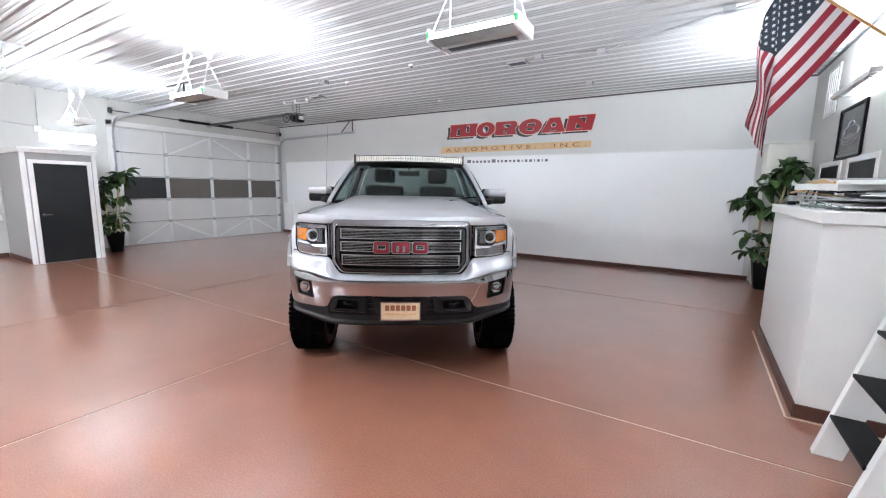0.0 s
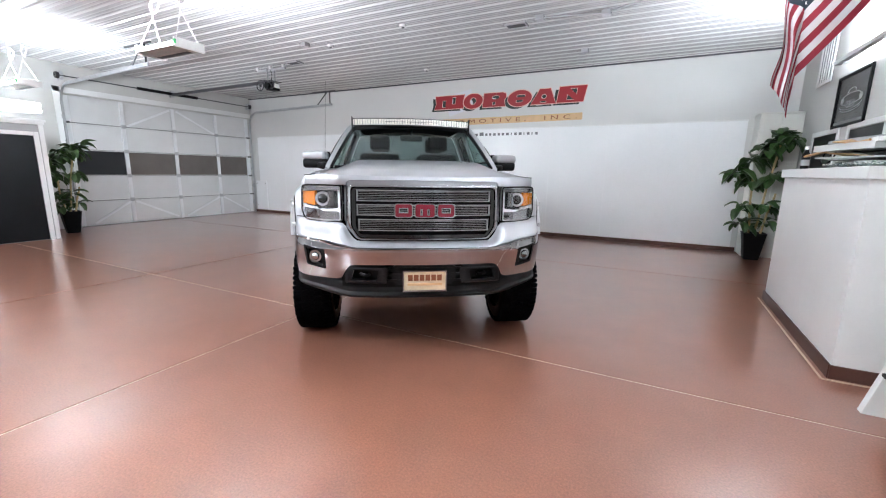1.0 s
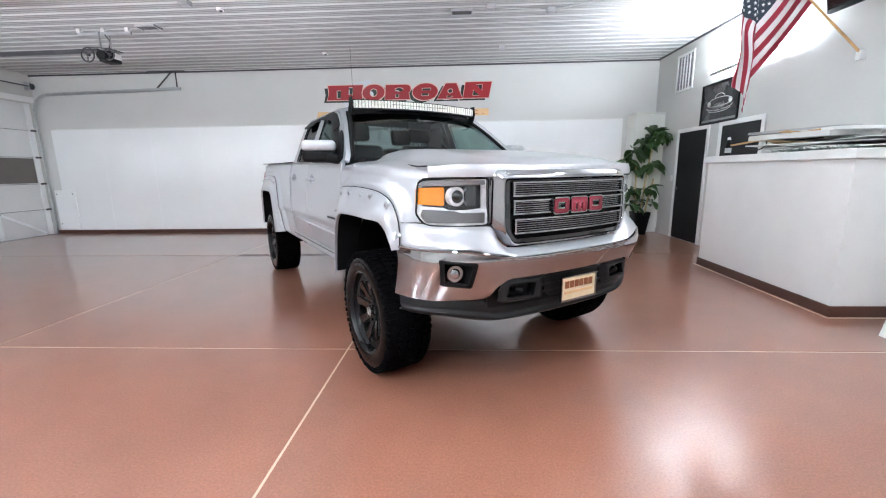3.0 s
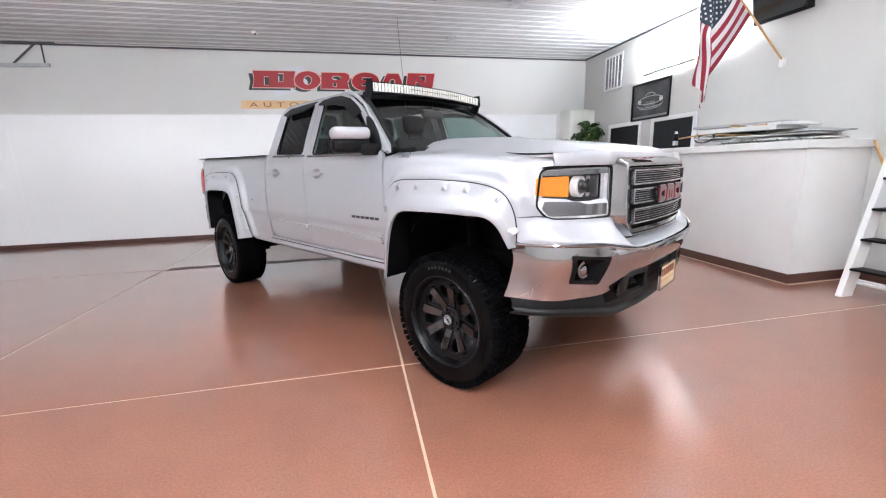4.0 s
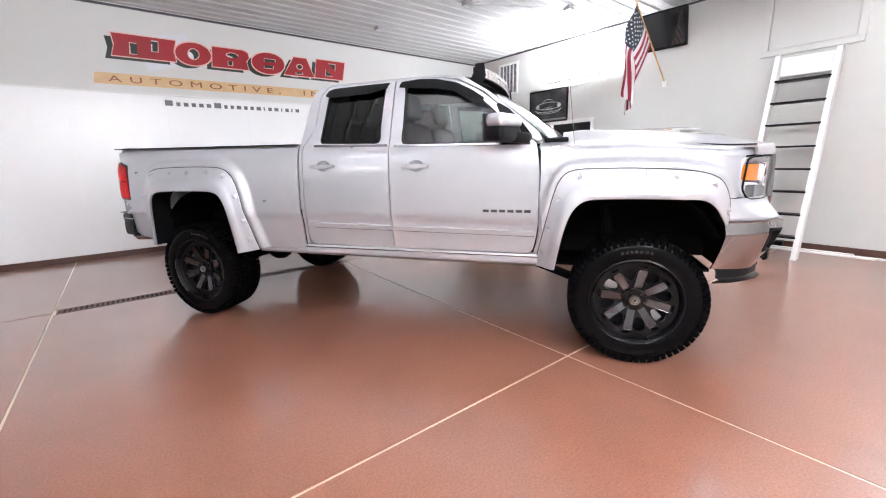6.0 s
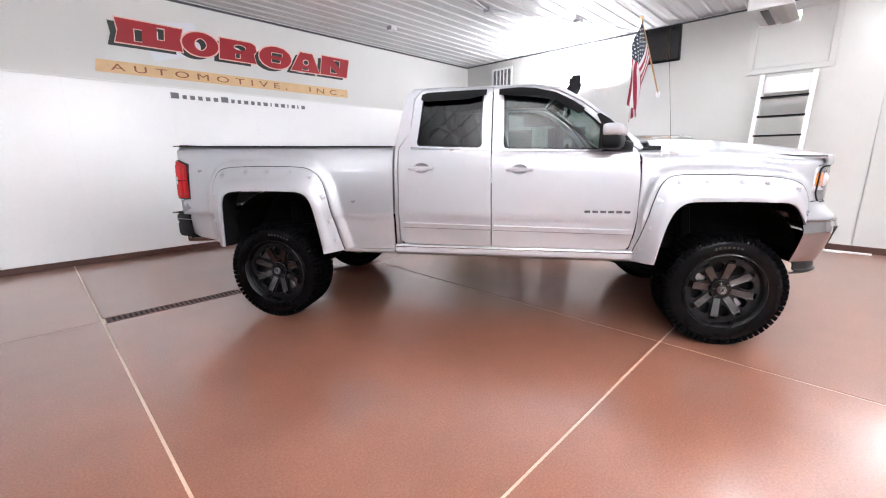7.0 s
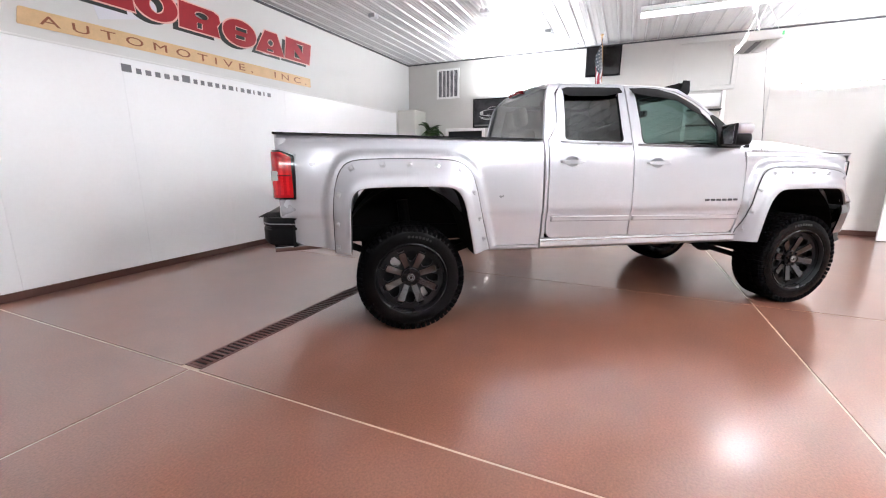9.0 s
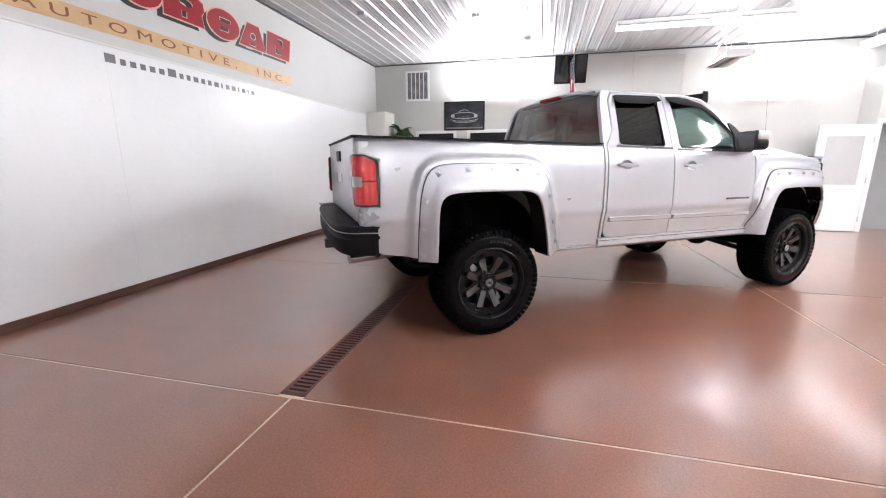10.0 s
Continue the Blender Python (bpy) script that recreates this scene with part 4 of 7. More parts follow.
    pj = bmesh.new()
    c = Vector((lamp_x(0.74) - 0.035, s * 0.735, 1.236))
    rod(pj, c - Vector((0.03, 0, 0)), c + Vector((0.008, 0, 0)), 0.053, 24)
    part("projector_ring", pj, LAMP_SILVER, lamp, "bright projector ring", smooth=40)
    pb = bmesh.new()
    bmesh.ops.create_uvsphere(pb, u_segments=16, v_segments=10, radius=0.038, matrix=Matrix.Translation(c + Vector((0.000, 0, 0))))
    part("projector_bulb", pb, BLACK_GLOSS, lamp, "dark projector lens", smooth=True)
    part("lens", sheet(outline, [], lambda y, z: (lamp_x(y) + 0.002, s * y, z), 0.03), LENS, lamp, "clear lens", smooth=True)
    rim = bmesh.new()
    pts = [(lamp_x(y) - 0.002, s * y, z) for y, z in outline]
    pipe(rim, pts + pts[:1], 0.006, 6)
    part("lamp_rim", rim, BLACK, lamp, "black lamp gasket")
    # fog lamp in its recess
    bez = sheet(FOG_HOLE, [FOG_IN], lambda y, z: (bumper_x(y, z) + 0.003, s * y, z), 0.03, 0.012)
    fog = part("fog_lamp", bez, BLACK, truck, "black fog-lamp bezel")
    cup = bmesh.new()
    rows = [[cup.verts.new((bumper_x(y, z) - d, s * y, z)) for y, z in FOG_IN] for d in (0.0, 0.075)]
    for k in range(len(FOG_IN)):
        cup.faces.new((rows[0][k], rows[0][(k + 1) % len(FOG_IN)], rows[1][(k + 1) % len(FOG_IN)], rows[1][k]))
    cup.faces.new(rows[1])
    part("recess", cup, BLACK, fog)
    fl = bmesh.new()
    c = Vector((bumper_x(0.79, 0.82) - 0.045, s * 0.79, 0.82))
    dv = Vector((0.95, s * 0.25, 0)).normalized()
    rod(fl, c - dv * 0.03, c + dv * 0.012, 0.046, 20)
    fb = part("fog_bulb", fl, CHROME, fog, "round clear fog lamp", smooth=40)
    fr = bmesh.new()
    bmesh.ops.create_uvsphere(fr, u_segments=16, v_segments=8, radius=1, matrix=Matrix.LocRotScale(c + dv * 0.012, dv.to_track_quat("X", "Z"), (0.012, 0.030, 0.030)))
    part("fog_lens", fr, CHROME, fb, smooth=True)
    # tail lamp
    def tail(d, z, out):
        """Lamp skin: along the flank, round the corner and across the rear."""
        yy = side_y(-4.50, z) - 0.004 + out
        r = 0.07 + out
        if d < 0.10:
            return (-4.475 - d, s * yy, z)
        a = min((d - 0.10) / 0.07, math.pi / 2)
        rest = max(0.0, d - 0.21)
        return (-4.575 - r * math.sin(a), s * (yy - r + r * math.cos(a) - rest), z)
    tl = part("tail_lamp", sheet(filleted([(-0.008, 1.052), (0.004, 1.368), (0.10, 1.405), (0.275, 1.41), (0.275, 1.052)], 0.014), [], lambda d, z: tail(d, z, 0.0), 0.02, 0.02), BLACK_GLOSS, truck, "red tail lamp with a black edge and a clear block", smooth=True)
    part("red_lens", sheet(filleted([(0.020, 1.064), (0.026, 1.358), (0.10, 1.392), (0.262, 1.398), (0.262, 1.064)], 0.014), [], lambda d, z: tail(d, z, 0.008), 0.02, 0.01), RED_LENS, tl, "red lens", smooth=True)
    for k, d0 in enumerate((0.045, 0.085, 0.125)):
        part("led_bar", sheet(filleted([(d0, 1.085), (d0, 1.340 + 0.012 * k), (d0 + 0.020, 1.344 + 0.012 * k), (d0 + 0.020, 1.085)], 0.005), [], lambda d, z: tail(d, z, 0.0105), 0.02, 0.003), RED_BRIGHT, tl, "bright red light bar", smooth=True)
    part("clear_lens", sheet(filleted([(0.120, 1.188), (0.120, 1.258), (0.255, 1.258), (0.255, 1.188)], 0.01), [], lambda d, z: tail(d, z, 0.0125), 0.02, 0.006), CLEAR_WHITE, tl, "clear reversing lens", smooth=True)
    part("divider", sheet([(0.03, 1.222), (0.03, 1.228), (0.12, 1.228), (0.12, 1.222)], [], lambda d, z: tail(d, z, 0.0125), 0.03, 0.004), BLACK_GLOSS, tl)


def lamp_x(y):
    """Plan curve of the headlamp's lens."""
    return lerp([(0.50, 0.810), (0.58, 0.795), (0.66, 0.768), (0.74, 0.722), (0.80, 0.676), (0.86, 0.618), (0.90, 0.570), (0.93, 0.525)], y)


def bumper_x(y, z):
    """Plan curve of the chrome bumper, with a rounded face."""
    y = abs(y) / 1.035
    x = lerp([(0, 0.985), (0.2, 0.98), (0.35, 0.968), (0.5, 0.943), (0.6, 0.912), (0.7, 0.862), (0.78, 0.805), (0.85, 0.735), (0.90, 0.665), (0.94, 0.58), (0.965, 0.47)], y)
    return x - 0.6 * (z - 0.89) ** 2 - 0.02 * smoothstep(0.86, 0.95, z) - 0.34 * max(0.0, 0.90 - z) * (1 - 0.6 * smoothstep(0.72, 0.94, y))


def build_front():
    # bonnet: crowned, with a raised centre
    def bonnet(u, v):
        w = 2 * v - 1
        y = w * (0.80 + 0.072 * smoothstep(0.45, 1.0, u))
        xf = lerp([(0, 0.830), (0.30, 0.815), (0.56, 0.782), (0.62, 0.787), (0.66, 0.772), (0.74, 0.727), (0.80, 0.681), (0.88, 0.598)], abs(y))
        x = -0.50 + min(u, 1.0) * (xf + 0.50)
        crown = lerp([(-0.5, 1.532), (0.0, 1.512), (0.3, 1.482), (0.6, 1.440), (0.76, 1.412), (0.862, 1.385)], x) + 0.006 * (1 - w * w)
        edge = wing_knee(min(x, 0.6)) + 0.072
        e = 1 - abs(w)
        z = edge + (crown - edge) * smoothstep(0.0, 0.34, e)
        z += 0.016 * (1 - smoothstep(0.52, 0.62, abs(y))) * smoothstep(0.0, 0.10, u) * (1 - smoothstep(0.86, 1.0, u))
        if u > 1.0:                     # rolled front edge that meets the lamps and the grille
            k = (u - 1.0) / 0.06
            z -= (z - 1.342) * k
            x += 0.012 * math.sin(math.pi * min(1, k * 0.75))
        return (x, y, z)
    part("bonnet", thicken(grid(bmesh.new(), 53, 44, lambda u, v: bonnet(u * 1.06, v)), 0.015), PAINT, truck, smooth=50)
    for v in (0.0, 1.0):
        gap = bmesh.new()
        pipe(gap, [Vector(bonnet(u / 20, v)) + Vector((0, 0, 0.001)) for u in range(1, 21)], 0.0045, 6)
        part("bonnet_gap", gap, BLACK, truck, "dark shut line beside the bonnet")
    # cowl with wipers
    part("cowl", boxes((-0.62, -0.46, -0.80, 0.80, 1.44, 1.49), bevel=0.01), BLACK, truck, "black cowl grille")
    for y in (-0.45, 0.25):
        bm = bmesh.new()
        rod(bm, (-0.53, y, 1.50), (-0.58, y + 0.55, 1.545), 0.008, 6)
        part("wiper", bm, BLACK, truck, "black wiper")
    # screen, leaning back
    def screen(u, v):
        y = (0.845 - 0.205 * u) * (2 * v - 1)
        bow = 1 - (2 * v - 1) ** 2
        return (-0.625 - 0.60 * u + bow * (0.17 - 0.10 * u), y, 1.485 + 0.46 * u + 0.030 * bow * u + 0.022 * math.sin(math.pi * u))
    part("windscreen", grid(bmesh.new(), 10, 20, screen), GLASS_CLEAR, truck, "clear green-tinted windscreen", smooth=True)
    part("screen_band", thicken(grid(bmesh.new(), 3, 20, lambda u, v: Vector(screen(0.86 + 0.14 * u, v)) + Vector((0.004, 0, 0.004))), 0.002), BLACK, truck, "black band along the screen's top", smooth=True)
    bm = bmesh.new()
    pts = [screen(u / 12, 0) for u in range(13)] + [screen(1, v / 12) for v in range(1, 13)] + [screen(1 - u / 12, 1) for u in range(1, 13)]
    pipe(bm, pts, 0.018, 6)
    part("screen_seal", bm, BLACK, truck, "black screen surround")
    # roof
    def roof(u, v):
        w = 2 * v - 1
        y = 0.665 * w
        x = -2.455 + u * (1.235 + 0.07 * (1 - w * w))
        z = 1.982 + 0.052 * (1 - abs(w) ** 2.6) - 0.03 * smoothstep(0.85, 1, u) - 0.035 * smoothstep(0.08, 0, u)
        return (x, y, z)
    part("roof", thicken(grid(bmesh.new(), 16, 24, roof), 0.02), PAINT, truck, smooth=50)
    # rear cab wall and window
    def back(u, v):
        w = 2 * v - 1
        z = 1.50 + 0.475 * u
        return (-2.53 + 0.07 * u + 0.02 * w * w, (lerp(SIDE, z) - 0.055) * w, z)
    part("rear_window", grid(bmesh.new(), 6, 12, back), GLASS_REAR, truck, "smoke-tinted rear window", smooth=True)
    part("cab_rear", boxes((-2.53, -2.50, -0.90, 0.90, 0.70, 1.49)), PAINT, truck)
    part("brake_light", boxes((-2.49, -2.44, -0.16, 0.16, 1.965, 1.998), bevel=0.01), RED_LENS, truck, "red high brake light")
    # LED light bar on brackets, slightly bowed
    lb = bmesh.new()
    n = 16
    arc = [(-1.07 - 0.05 * (2 * k / n - 1) ** 2, -0.655 + 1.31 * k / n, 1.99 - 0.012 * (2 * k / n - 1) ** 2) for k in range(n + 1)]
    rows = [[lb.verts.new((x + dx, y, z + dz)) for x, y, z in arc] for dx, dz in ((-0.037, -0.041), (0.037, -0.041), (0.037, 0.041), (-0.037, 0.041))]
    for k in range(4):
        for q in range(n):
            lb.faces.new((rows[k][q], rows[k][q + 1], rows[(k + 1) % 4][q + 1], rows[(k + 1) % 4][q]))
    for q in (0, n):
        lb.faces.new([r[q] for r in rows])
    light_bar = part("light_bar", lb, BLACK, truck, "slim bowed roof light bar in a black housing")
    front = [(x + 0.036, y, z) for x, y, z in arc]
    ln = bmesh.new()
    rows = [[ln.verts.new((x + dx, y, z + dz)) for x, y, z in front] for dx, dz in ((-0.006, -0.032), (0.006, -0.032), (0.006, 0.032), (-0.006, 0.032))]
    for k in range(4):
        for q in range(n):
            ln.faces.new((rows[k][q], rows[k][q + 1], rows[(k + 1) % 4][q + 1], rows[(k + 1) % 4][q]))
    part("lens", ln, LED, light_bar, "cream LED lens strip")
    fins = bmesh.new()
    for k in range(44):
        y = -0.64 + 1.28 * k / 43
        w = y / 0.655
        box(fins, -1.07 - 0.05 * w * w + 0.0385, -1.07 - 0.05 * w * w + 0.0435, y - 0.0022, y + 0.0022, 1.99 - 0.012 * w * w - 0.031, 1.99 - 0.012 * w * w + 0.031)
    box(fins, -1.07 + 0.030, -1.07 + 0.0455, -0.30, 0.30, 1.988, 1.991)
    tagged(part("lens_fins", fins, DARK_STEEL, light_bar), "dark fins between the LED cells", kind="stuff")
    for s in (-1, 1):
        bm = bmesh.new()
        prism(bm, [(-1.20, 1.90), (-1.10, 1.87), (-1.06, 1.95), (-1.07, 2.04), (-1.135, 2.04), (-1.15, 1.97)], "y", s * 0.665, s * 0.675, bevel=0.002)
        part("bracket", bm, BLACK, light_bar, "black steel bracket")
    # painted fascia between grille, lamps and bumper
    def fascia_top(y):
        return lerp([(0, 0.945), (0.48, 0.945), (0.53, 0.985), (0.575, 1.065), (0.60, 1.072), (0.86, 1.074), (0.90, 1.088), (0.955, 1.09)], abs(y))
    def bumper_top(y):
        return lerp([(0, 0.902), (0.45, 0.902), (0.60, 0.915), (0.75, 0.945), (0.965, 0.952)], abs(y))
    def fascia(u, v):
        w = 2 * v - 1
        sgn = 1 if w > 0 else -1
        q = abs(w) * 1.02
        y = min(q, 0.915)
        z0, z1 = bumper_top(y) + 0.003, fascia_top(y)
        up = lerp([(0, 0.875), (0.45, 0.845), (0.54, 0.805), (0.60, 0.80), (0.66, 0.776), (0.74, 0.730), (0.80, 0.684), (0.86, 0.626), (0.90, 0.578), (0.915, 0.56)], y)
        lo = bumper_x(y, 0.93) - 0.014
        t = smoothstep(0.0, 1.0, u)
        x, z = lo + (up - lo) * t, z0 + (z1 - z0) * max(0.0, u)
        if u < 0:
            return (x - 0.05, sgn * y, z0 - 0.03)
        if q > 0.915:                   # turns the corner and runs back to the flare
            k = (q - 0.915) / 0.105
            x2 = 0.470
            xx = x + (x2 - x) * k
            yy = 0.915 + (side_y(x2, z) - 0.002 - 0.915) * math.sin(math.pi / 2 * k)
            return (xx, sgn * yy, z)
        return (x, sgn * y, z)
    part("front_fascia", thicken(grid(bmesh.new(), 12, 80, lambda u, v: fascia(u * 1.1 - 0.1, v)), 0.006), PAINT, truck, smooth=60)
    # chrome bumper
    def bumper_low(y):
        return lerp([(0, 0.782), (0.50, 0.782), (0.545, 0.765), (0.605, 0.668), (0.65, 0.655), (0.85, 0.652), (0.965, 0.66)], abs(y))
    ys = [0.998 * (2 * k / 60 - 1) for k in range(61)]
    outline = [(y, bumper_low(y)) for y in ys] + [(y, bumper_top(y)) for y in reversed(ys)]
    bumper = part("front_bumper", sheet(outline, [FOG_HOLE, [(-y, z) for y, z in reversed(FOG_HOLE)]], lambda y, z: (bumper_x(y, z), y, z), 0.03, 0.012), CHROME, truck, "curved chrome front bumper", smooth=60)
    lip = bmesh.new()
    pipe(lip, [(bumper_x(y, bumper_top(y)) - 0.004, y, bumper_top(y)) for y in ys], 0.008, 8)
    part("upper_lip", lip, CHROME, bumper, "bright rolled upper edge", smooth=True)
    # dark centre opening, tow-hook pockets, air dam
    def lower(u, v):
        y = 0.60 * (2 * v - 1)
        return (bumper_x(y, 0.72) - 0.045 + 0.01 * u, y, 0.60 + 0.19 * u)
    part("lower_grille", thicken(grid(bmesh.new(), 4, 24, lower), 0.02), BLACK, truck, "black lower grille panel")
    # sculpted carrier behind the plate
    centre = filleted([(-0.20, 0.622), (0.20, 0.622), (0.235, 0.66), (0.235, 0.752), (0.205, 0.775), (-0.205, 0.775), (-0.235, 0.752), (-0.235, 0.66)], 0.012)
    part("plate_carrier", sheet(centre, [], lambda y, z: (bumper_x(y, 0.72) - 0.018, y, z), 0.05, 0.02), SATIN, truck, "black moulded plate carrier", smooth=40)
    for zz in (0.655, 0.70, 0.745):
        bm = bmesh.new()
        pts = [(bumper_x(y, 0.72) - 0.026, y, zz) for y in [0.30 * (2 * k / 12 - 1) for k in range(13)]]
        for a, b in zip(pts, pts[1:]):
            bar(bm, a, b, 0.02, 0.014)
        part("grille_bar", bm, SATIN, truck, "black horizontal bar")
    for s in (-1, 1):
        outer = filleted([(0.275, 0.628), (0.255, 0.735), (0.285, 0.778), (0.535, 0.786), (0.575, 0.70), (0.57, 0.632)], 0.02)
        inner = filleted([(0.345, 0.660), (0.330, 0.738), (0.505, 0.745), (0.530, 0.664)], 0.014)
        def frame_x(y, z):
            ins = max(abs(y - 0.43) / 0.10, abs(z - 0.702) / 0.042)
            return bumper_x(y, 0.72) - 0.012 + 0.030 * smoothstep(1.75, 1.25, ins)
        hk = part("tow_hook_pocket", sheet(outer, [inner], lambda y, z: (frame_x(y, z), s * y, z), 0.018, 0.02), SATIN, truck, "raised black pocket frame", smooth=60)
        well = bmesh.new()
        rows = [[well.verts.new((frame_x(y, z) - d, s * y, z)) for y, z in inner] for d in (0.002, 0.09)]
        for k in range(len(inner)):
            well.faces.new((rows[0][k], rows[0][(k + 1) % len(inner)], rows[1][(k + 1) % len(inner)], rows[1][k]))
        well.faces.new(rows[1])
        part("pocket_well", well, WELL, hk, "dark recess")
        bm = bmesh.new()
        pipe(bm, [(0.83, s * 0.40, 0.70), (0.875, s * 0.405, 0.695), (0.885, s * 0.43, 0.70), (0.875, s * 0.455, 0.705), (0.83, s * 0.46, 0.70)], 0.012, 6)
        part("tow_hook", bm, BLACK, hk, smooth=True)

    def dam(u, v):
        """Air dam: a rolled lower lip, a groove and a flat upper face."""
        y = 0.985 * (2 * v - 1)
        z1 = lerp([(0, 0.630), (0.56, 0.630), (0.62, 0.655), (0.70, 0.66), (0.985, 0.665)], abs(y))
        z0 = 0.510 + 0.055 * smoothstep(0.5, 0.95, abs(y))
        roll = lerp([(0, -0.040), (0.10, -0.012), (0.22, -0.002), (0.34, -0.012), (0.40, -0.026), (0.50, -0.022), (0.8, -0.026), (1.0, -0.040)], u)
        return (bumper_x(y, 0.70) - 0.012 + roll, y, z0 + (z1 - z0) * u)
    part("air_dam", thicken(grid(bmesh.new(), 16, 60, dam), 0.012), SATIN, truck, "black plastic air dam with a rolled lip", smooth=50)
    # plate with plain bars
    pl = part("number_plate", boxes((0.932, 0.942, -0.152, 0.152, 0.592, 0.737), bevel=0.004), PLATE_TAN, truck, "tan dealer plate with plain dark bars")
    for k in range(6):
        part("plate_bar", boxes((0.942, 0.945, -0.122 + 0.042 * k, -0.122 + 0.042 * k + 0.034, 0.668, 0.712)), SIGN_BROWN, pl)
    part("plate_bar", boxes((0.942, 0.945, -0.125, 0.125, 0.632, 0.650)), SIGN_BAND, pl)
    part("plate_frame", boxes((0.936, 0.948, -0.158, 0.158, 0.733, 0.742), (0.936, 0.948, -0.158, 0.158, 0.587, 0.597), (0.936, 0.948, -0.158, -0.150, 0.597, 0.733), (0.936, 0.948, 0.150, 0.158, 0.597, 0.733)), CHROME, pl)
    # grille: chrome surround, dark backing, three banks of billet bars
    def gx(y, z):
        return 0.900 - 0.055 * (y / 0.55) ** 2 - 0.04 * max(0, z - 1.10)

    def ring(t):
        """A closed loop between the surround's outer and inner outline."""
        out_pts = [(-0.492, 0.934), (-0.582, 1.045), (-0.574, 1.392), (0.574, 1.392), (0.582, 1.045), (0.492, 0.934)]
        in_pts = [(-0.462, 0.972), (-0.514, 1.052), (-0.512, 1.322), (0.512, 1.322), (0.514, 1.052), (0.462, 0.972)]
        pts = filleted([(a[0] + (b[0] - a[0]) * t, a[1] + (b[1] - a[1]) * t) for a, b in zip(out_pts, in_pts)], 0.03)
        full = []
        for (ya, za), (yb, zb) in zip(pts, pts[1:] + pts[:1]):
            n = 16 if abs(ya - yb) > 0.5 else 1
            full += [(ya + (yb - ya) * k / n, za + (zb - za) * k / n) for k in range(n)]
        return full
    loops = []
    bm = bmesh.new()
    for t, dx in ((0.0, -0.12), (0.0, -0.078), (0.10, -0.062), (0.62, -0.002), (0.72, 0.004), (0.86, 0.004), (0.96, -0.006), (1.0, -0.06)):
        loops.append([bm.verts.new((gx(y, z) + dx, y, z)) for y, z in ring(t)])
    for la, lb in zip(loops, loops[1:]):
        for k in range(len(la)):
            bm.faces.new((la[k], la[(k + 1) % len(la)], lb[(k + 1) % len(la)], lb[k]))
    inner = ring(1.0)
    grille = part("grille", bm, CHROME, truck, "chrome grille surround with billet bars", smooth=40)
    part("backing", sheet(inner, [], lambda y, z: (gx(y, z) - 0.045, y, z), 0.08), BLACK, grille, "black backing")
    part("black_frame", sheet(inner, [filleted([(-0.455, 0.995), (-0.487, 1.05), (-0.487, 1.318), (0.487, 1.318), (0.487, 1.05), (0.455, 0.995)], 0.02)], lambda y, z: (gx(y, z) - 0.004, y, z), 0.05, 0.02), BLACK_GLOSS, grille, "gloss black inner frame")
    for z0, z1 in ((1.236, 1.308), (1.136, 1.208), (1.028, 1.104)):
        n = 6
        w = 0.478 if z0 > 1.1 else 0.468
        bank = bmesh.new()
        for zz in (z0, z1):
            pts = [(gx(y, zz) + 0.006, y, zz) for y in [w * (2 * k / 14 - 1) for k in range(15)]]
            for a, b in zip(pts, pts[1:]):
                bar(bank, a, b, 0.016, 0.009)
        for sgn in (-1, 1):
            box(bank, gx(w, z0) - 0.012, gx(w, z0) + 0.014, sgn * (w - 0.012), sgn * w, z0, z1)
        part("bar_frame", bank, BRUSHED, grille)
        for k in range(1, n):
            zz = z0 + (z1 - z0) * k / n
            bm = bmesh.new()
            pts = [(gx(y, zz) - 0.002, y, zz) for y in [(w - 0.012) * (2 * q / 14 - 1) for q in range(15)]]
            for a, b in zip(pts, pts[1:]):
                bar(bm, a, b, 0.011, 0.0036)
            part("billet_bar", bm, BRUSHED, grille)
    # emblem as plain red shapes with a bright edge: two ring blocks round a notched block
    ex = gx(0, 1.17)
    for k, (y0, y1) in enumerate(((-0.215, -0.086), (-0.074, 0.074), (0.086, 0.215))):
        def blocks(e, q):
            out = filleted([(y0 + e, 1.120 + e), (y1 - e, 1.120 + e), (y1 - e, 1.220 - e), (y0 + e, 1.220 - e)], 0.02)
            c = (y0 + y1) / 2
            if k == 1:
                return out, [[(c - 0.030 - q, 1.140 - q), (c - 0.018 + q, 1.140 - q), (c - 0.018 + q, 1.178 + q), (c - 0.030 - q, 1.178 + q)],
                             [(c + 0.018 - q, 1.140 - q), (c + 0.030 + q, 1.140 - q), (c + 0.030 + q, 1.178 + q), (c + 0.018 - q, 1.178 + q)]]
            return out, [[(c - 0.030 - q, 1.155 - q), (c + 0.030 + q, 1.155 - q), (c + 0.030 + q, 1.186 + q), (c - 0.030 - q, 1.186 + q)]]
        out, holes = blocks(0.0, -0.003)
        em = part("emblem", sheet(out, holes, lambda y, z: (ex + 0.018, y, z), 9, 0.014), CHROME, grille, "bright-edged plain red emblem block")
        out, holes = blocks(0.006, 0.003)
        part("emblem_face", sheet(out, holes, lambda y, z: (ex + 0.0235, y, z), 9, 0.005), EMBLEM_RED, em, "red face")


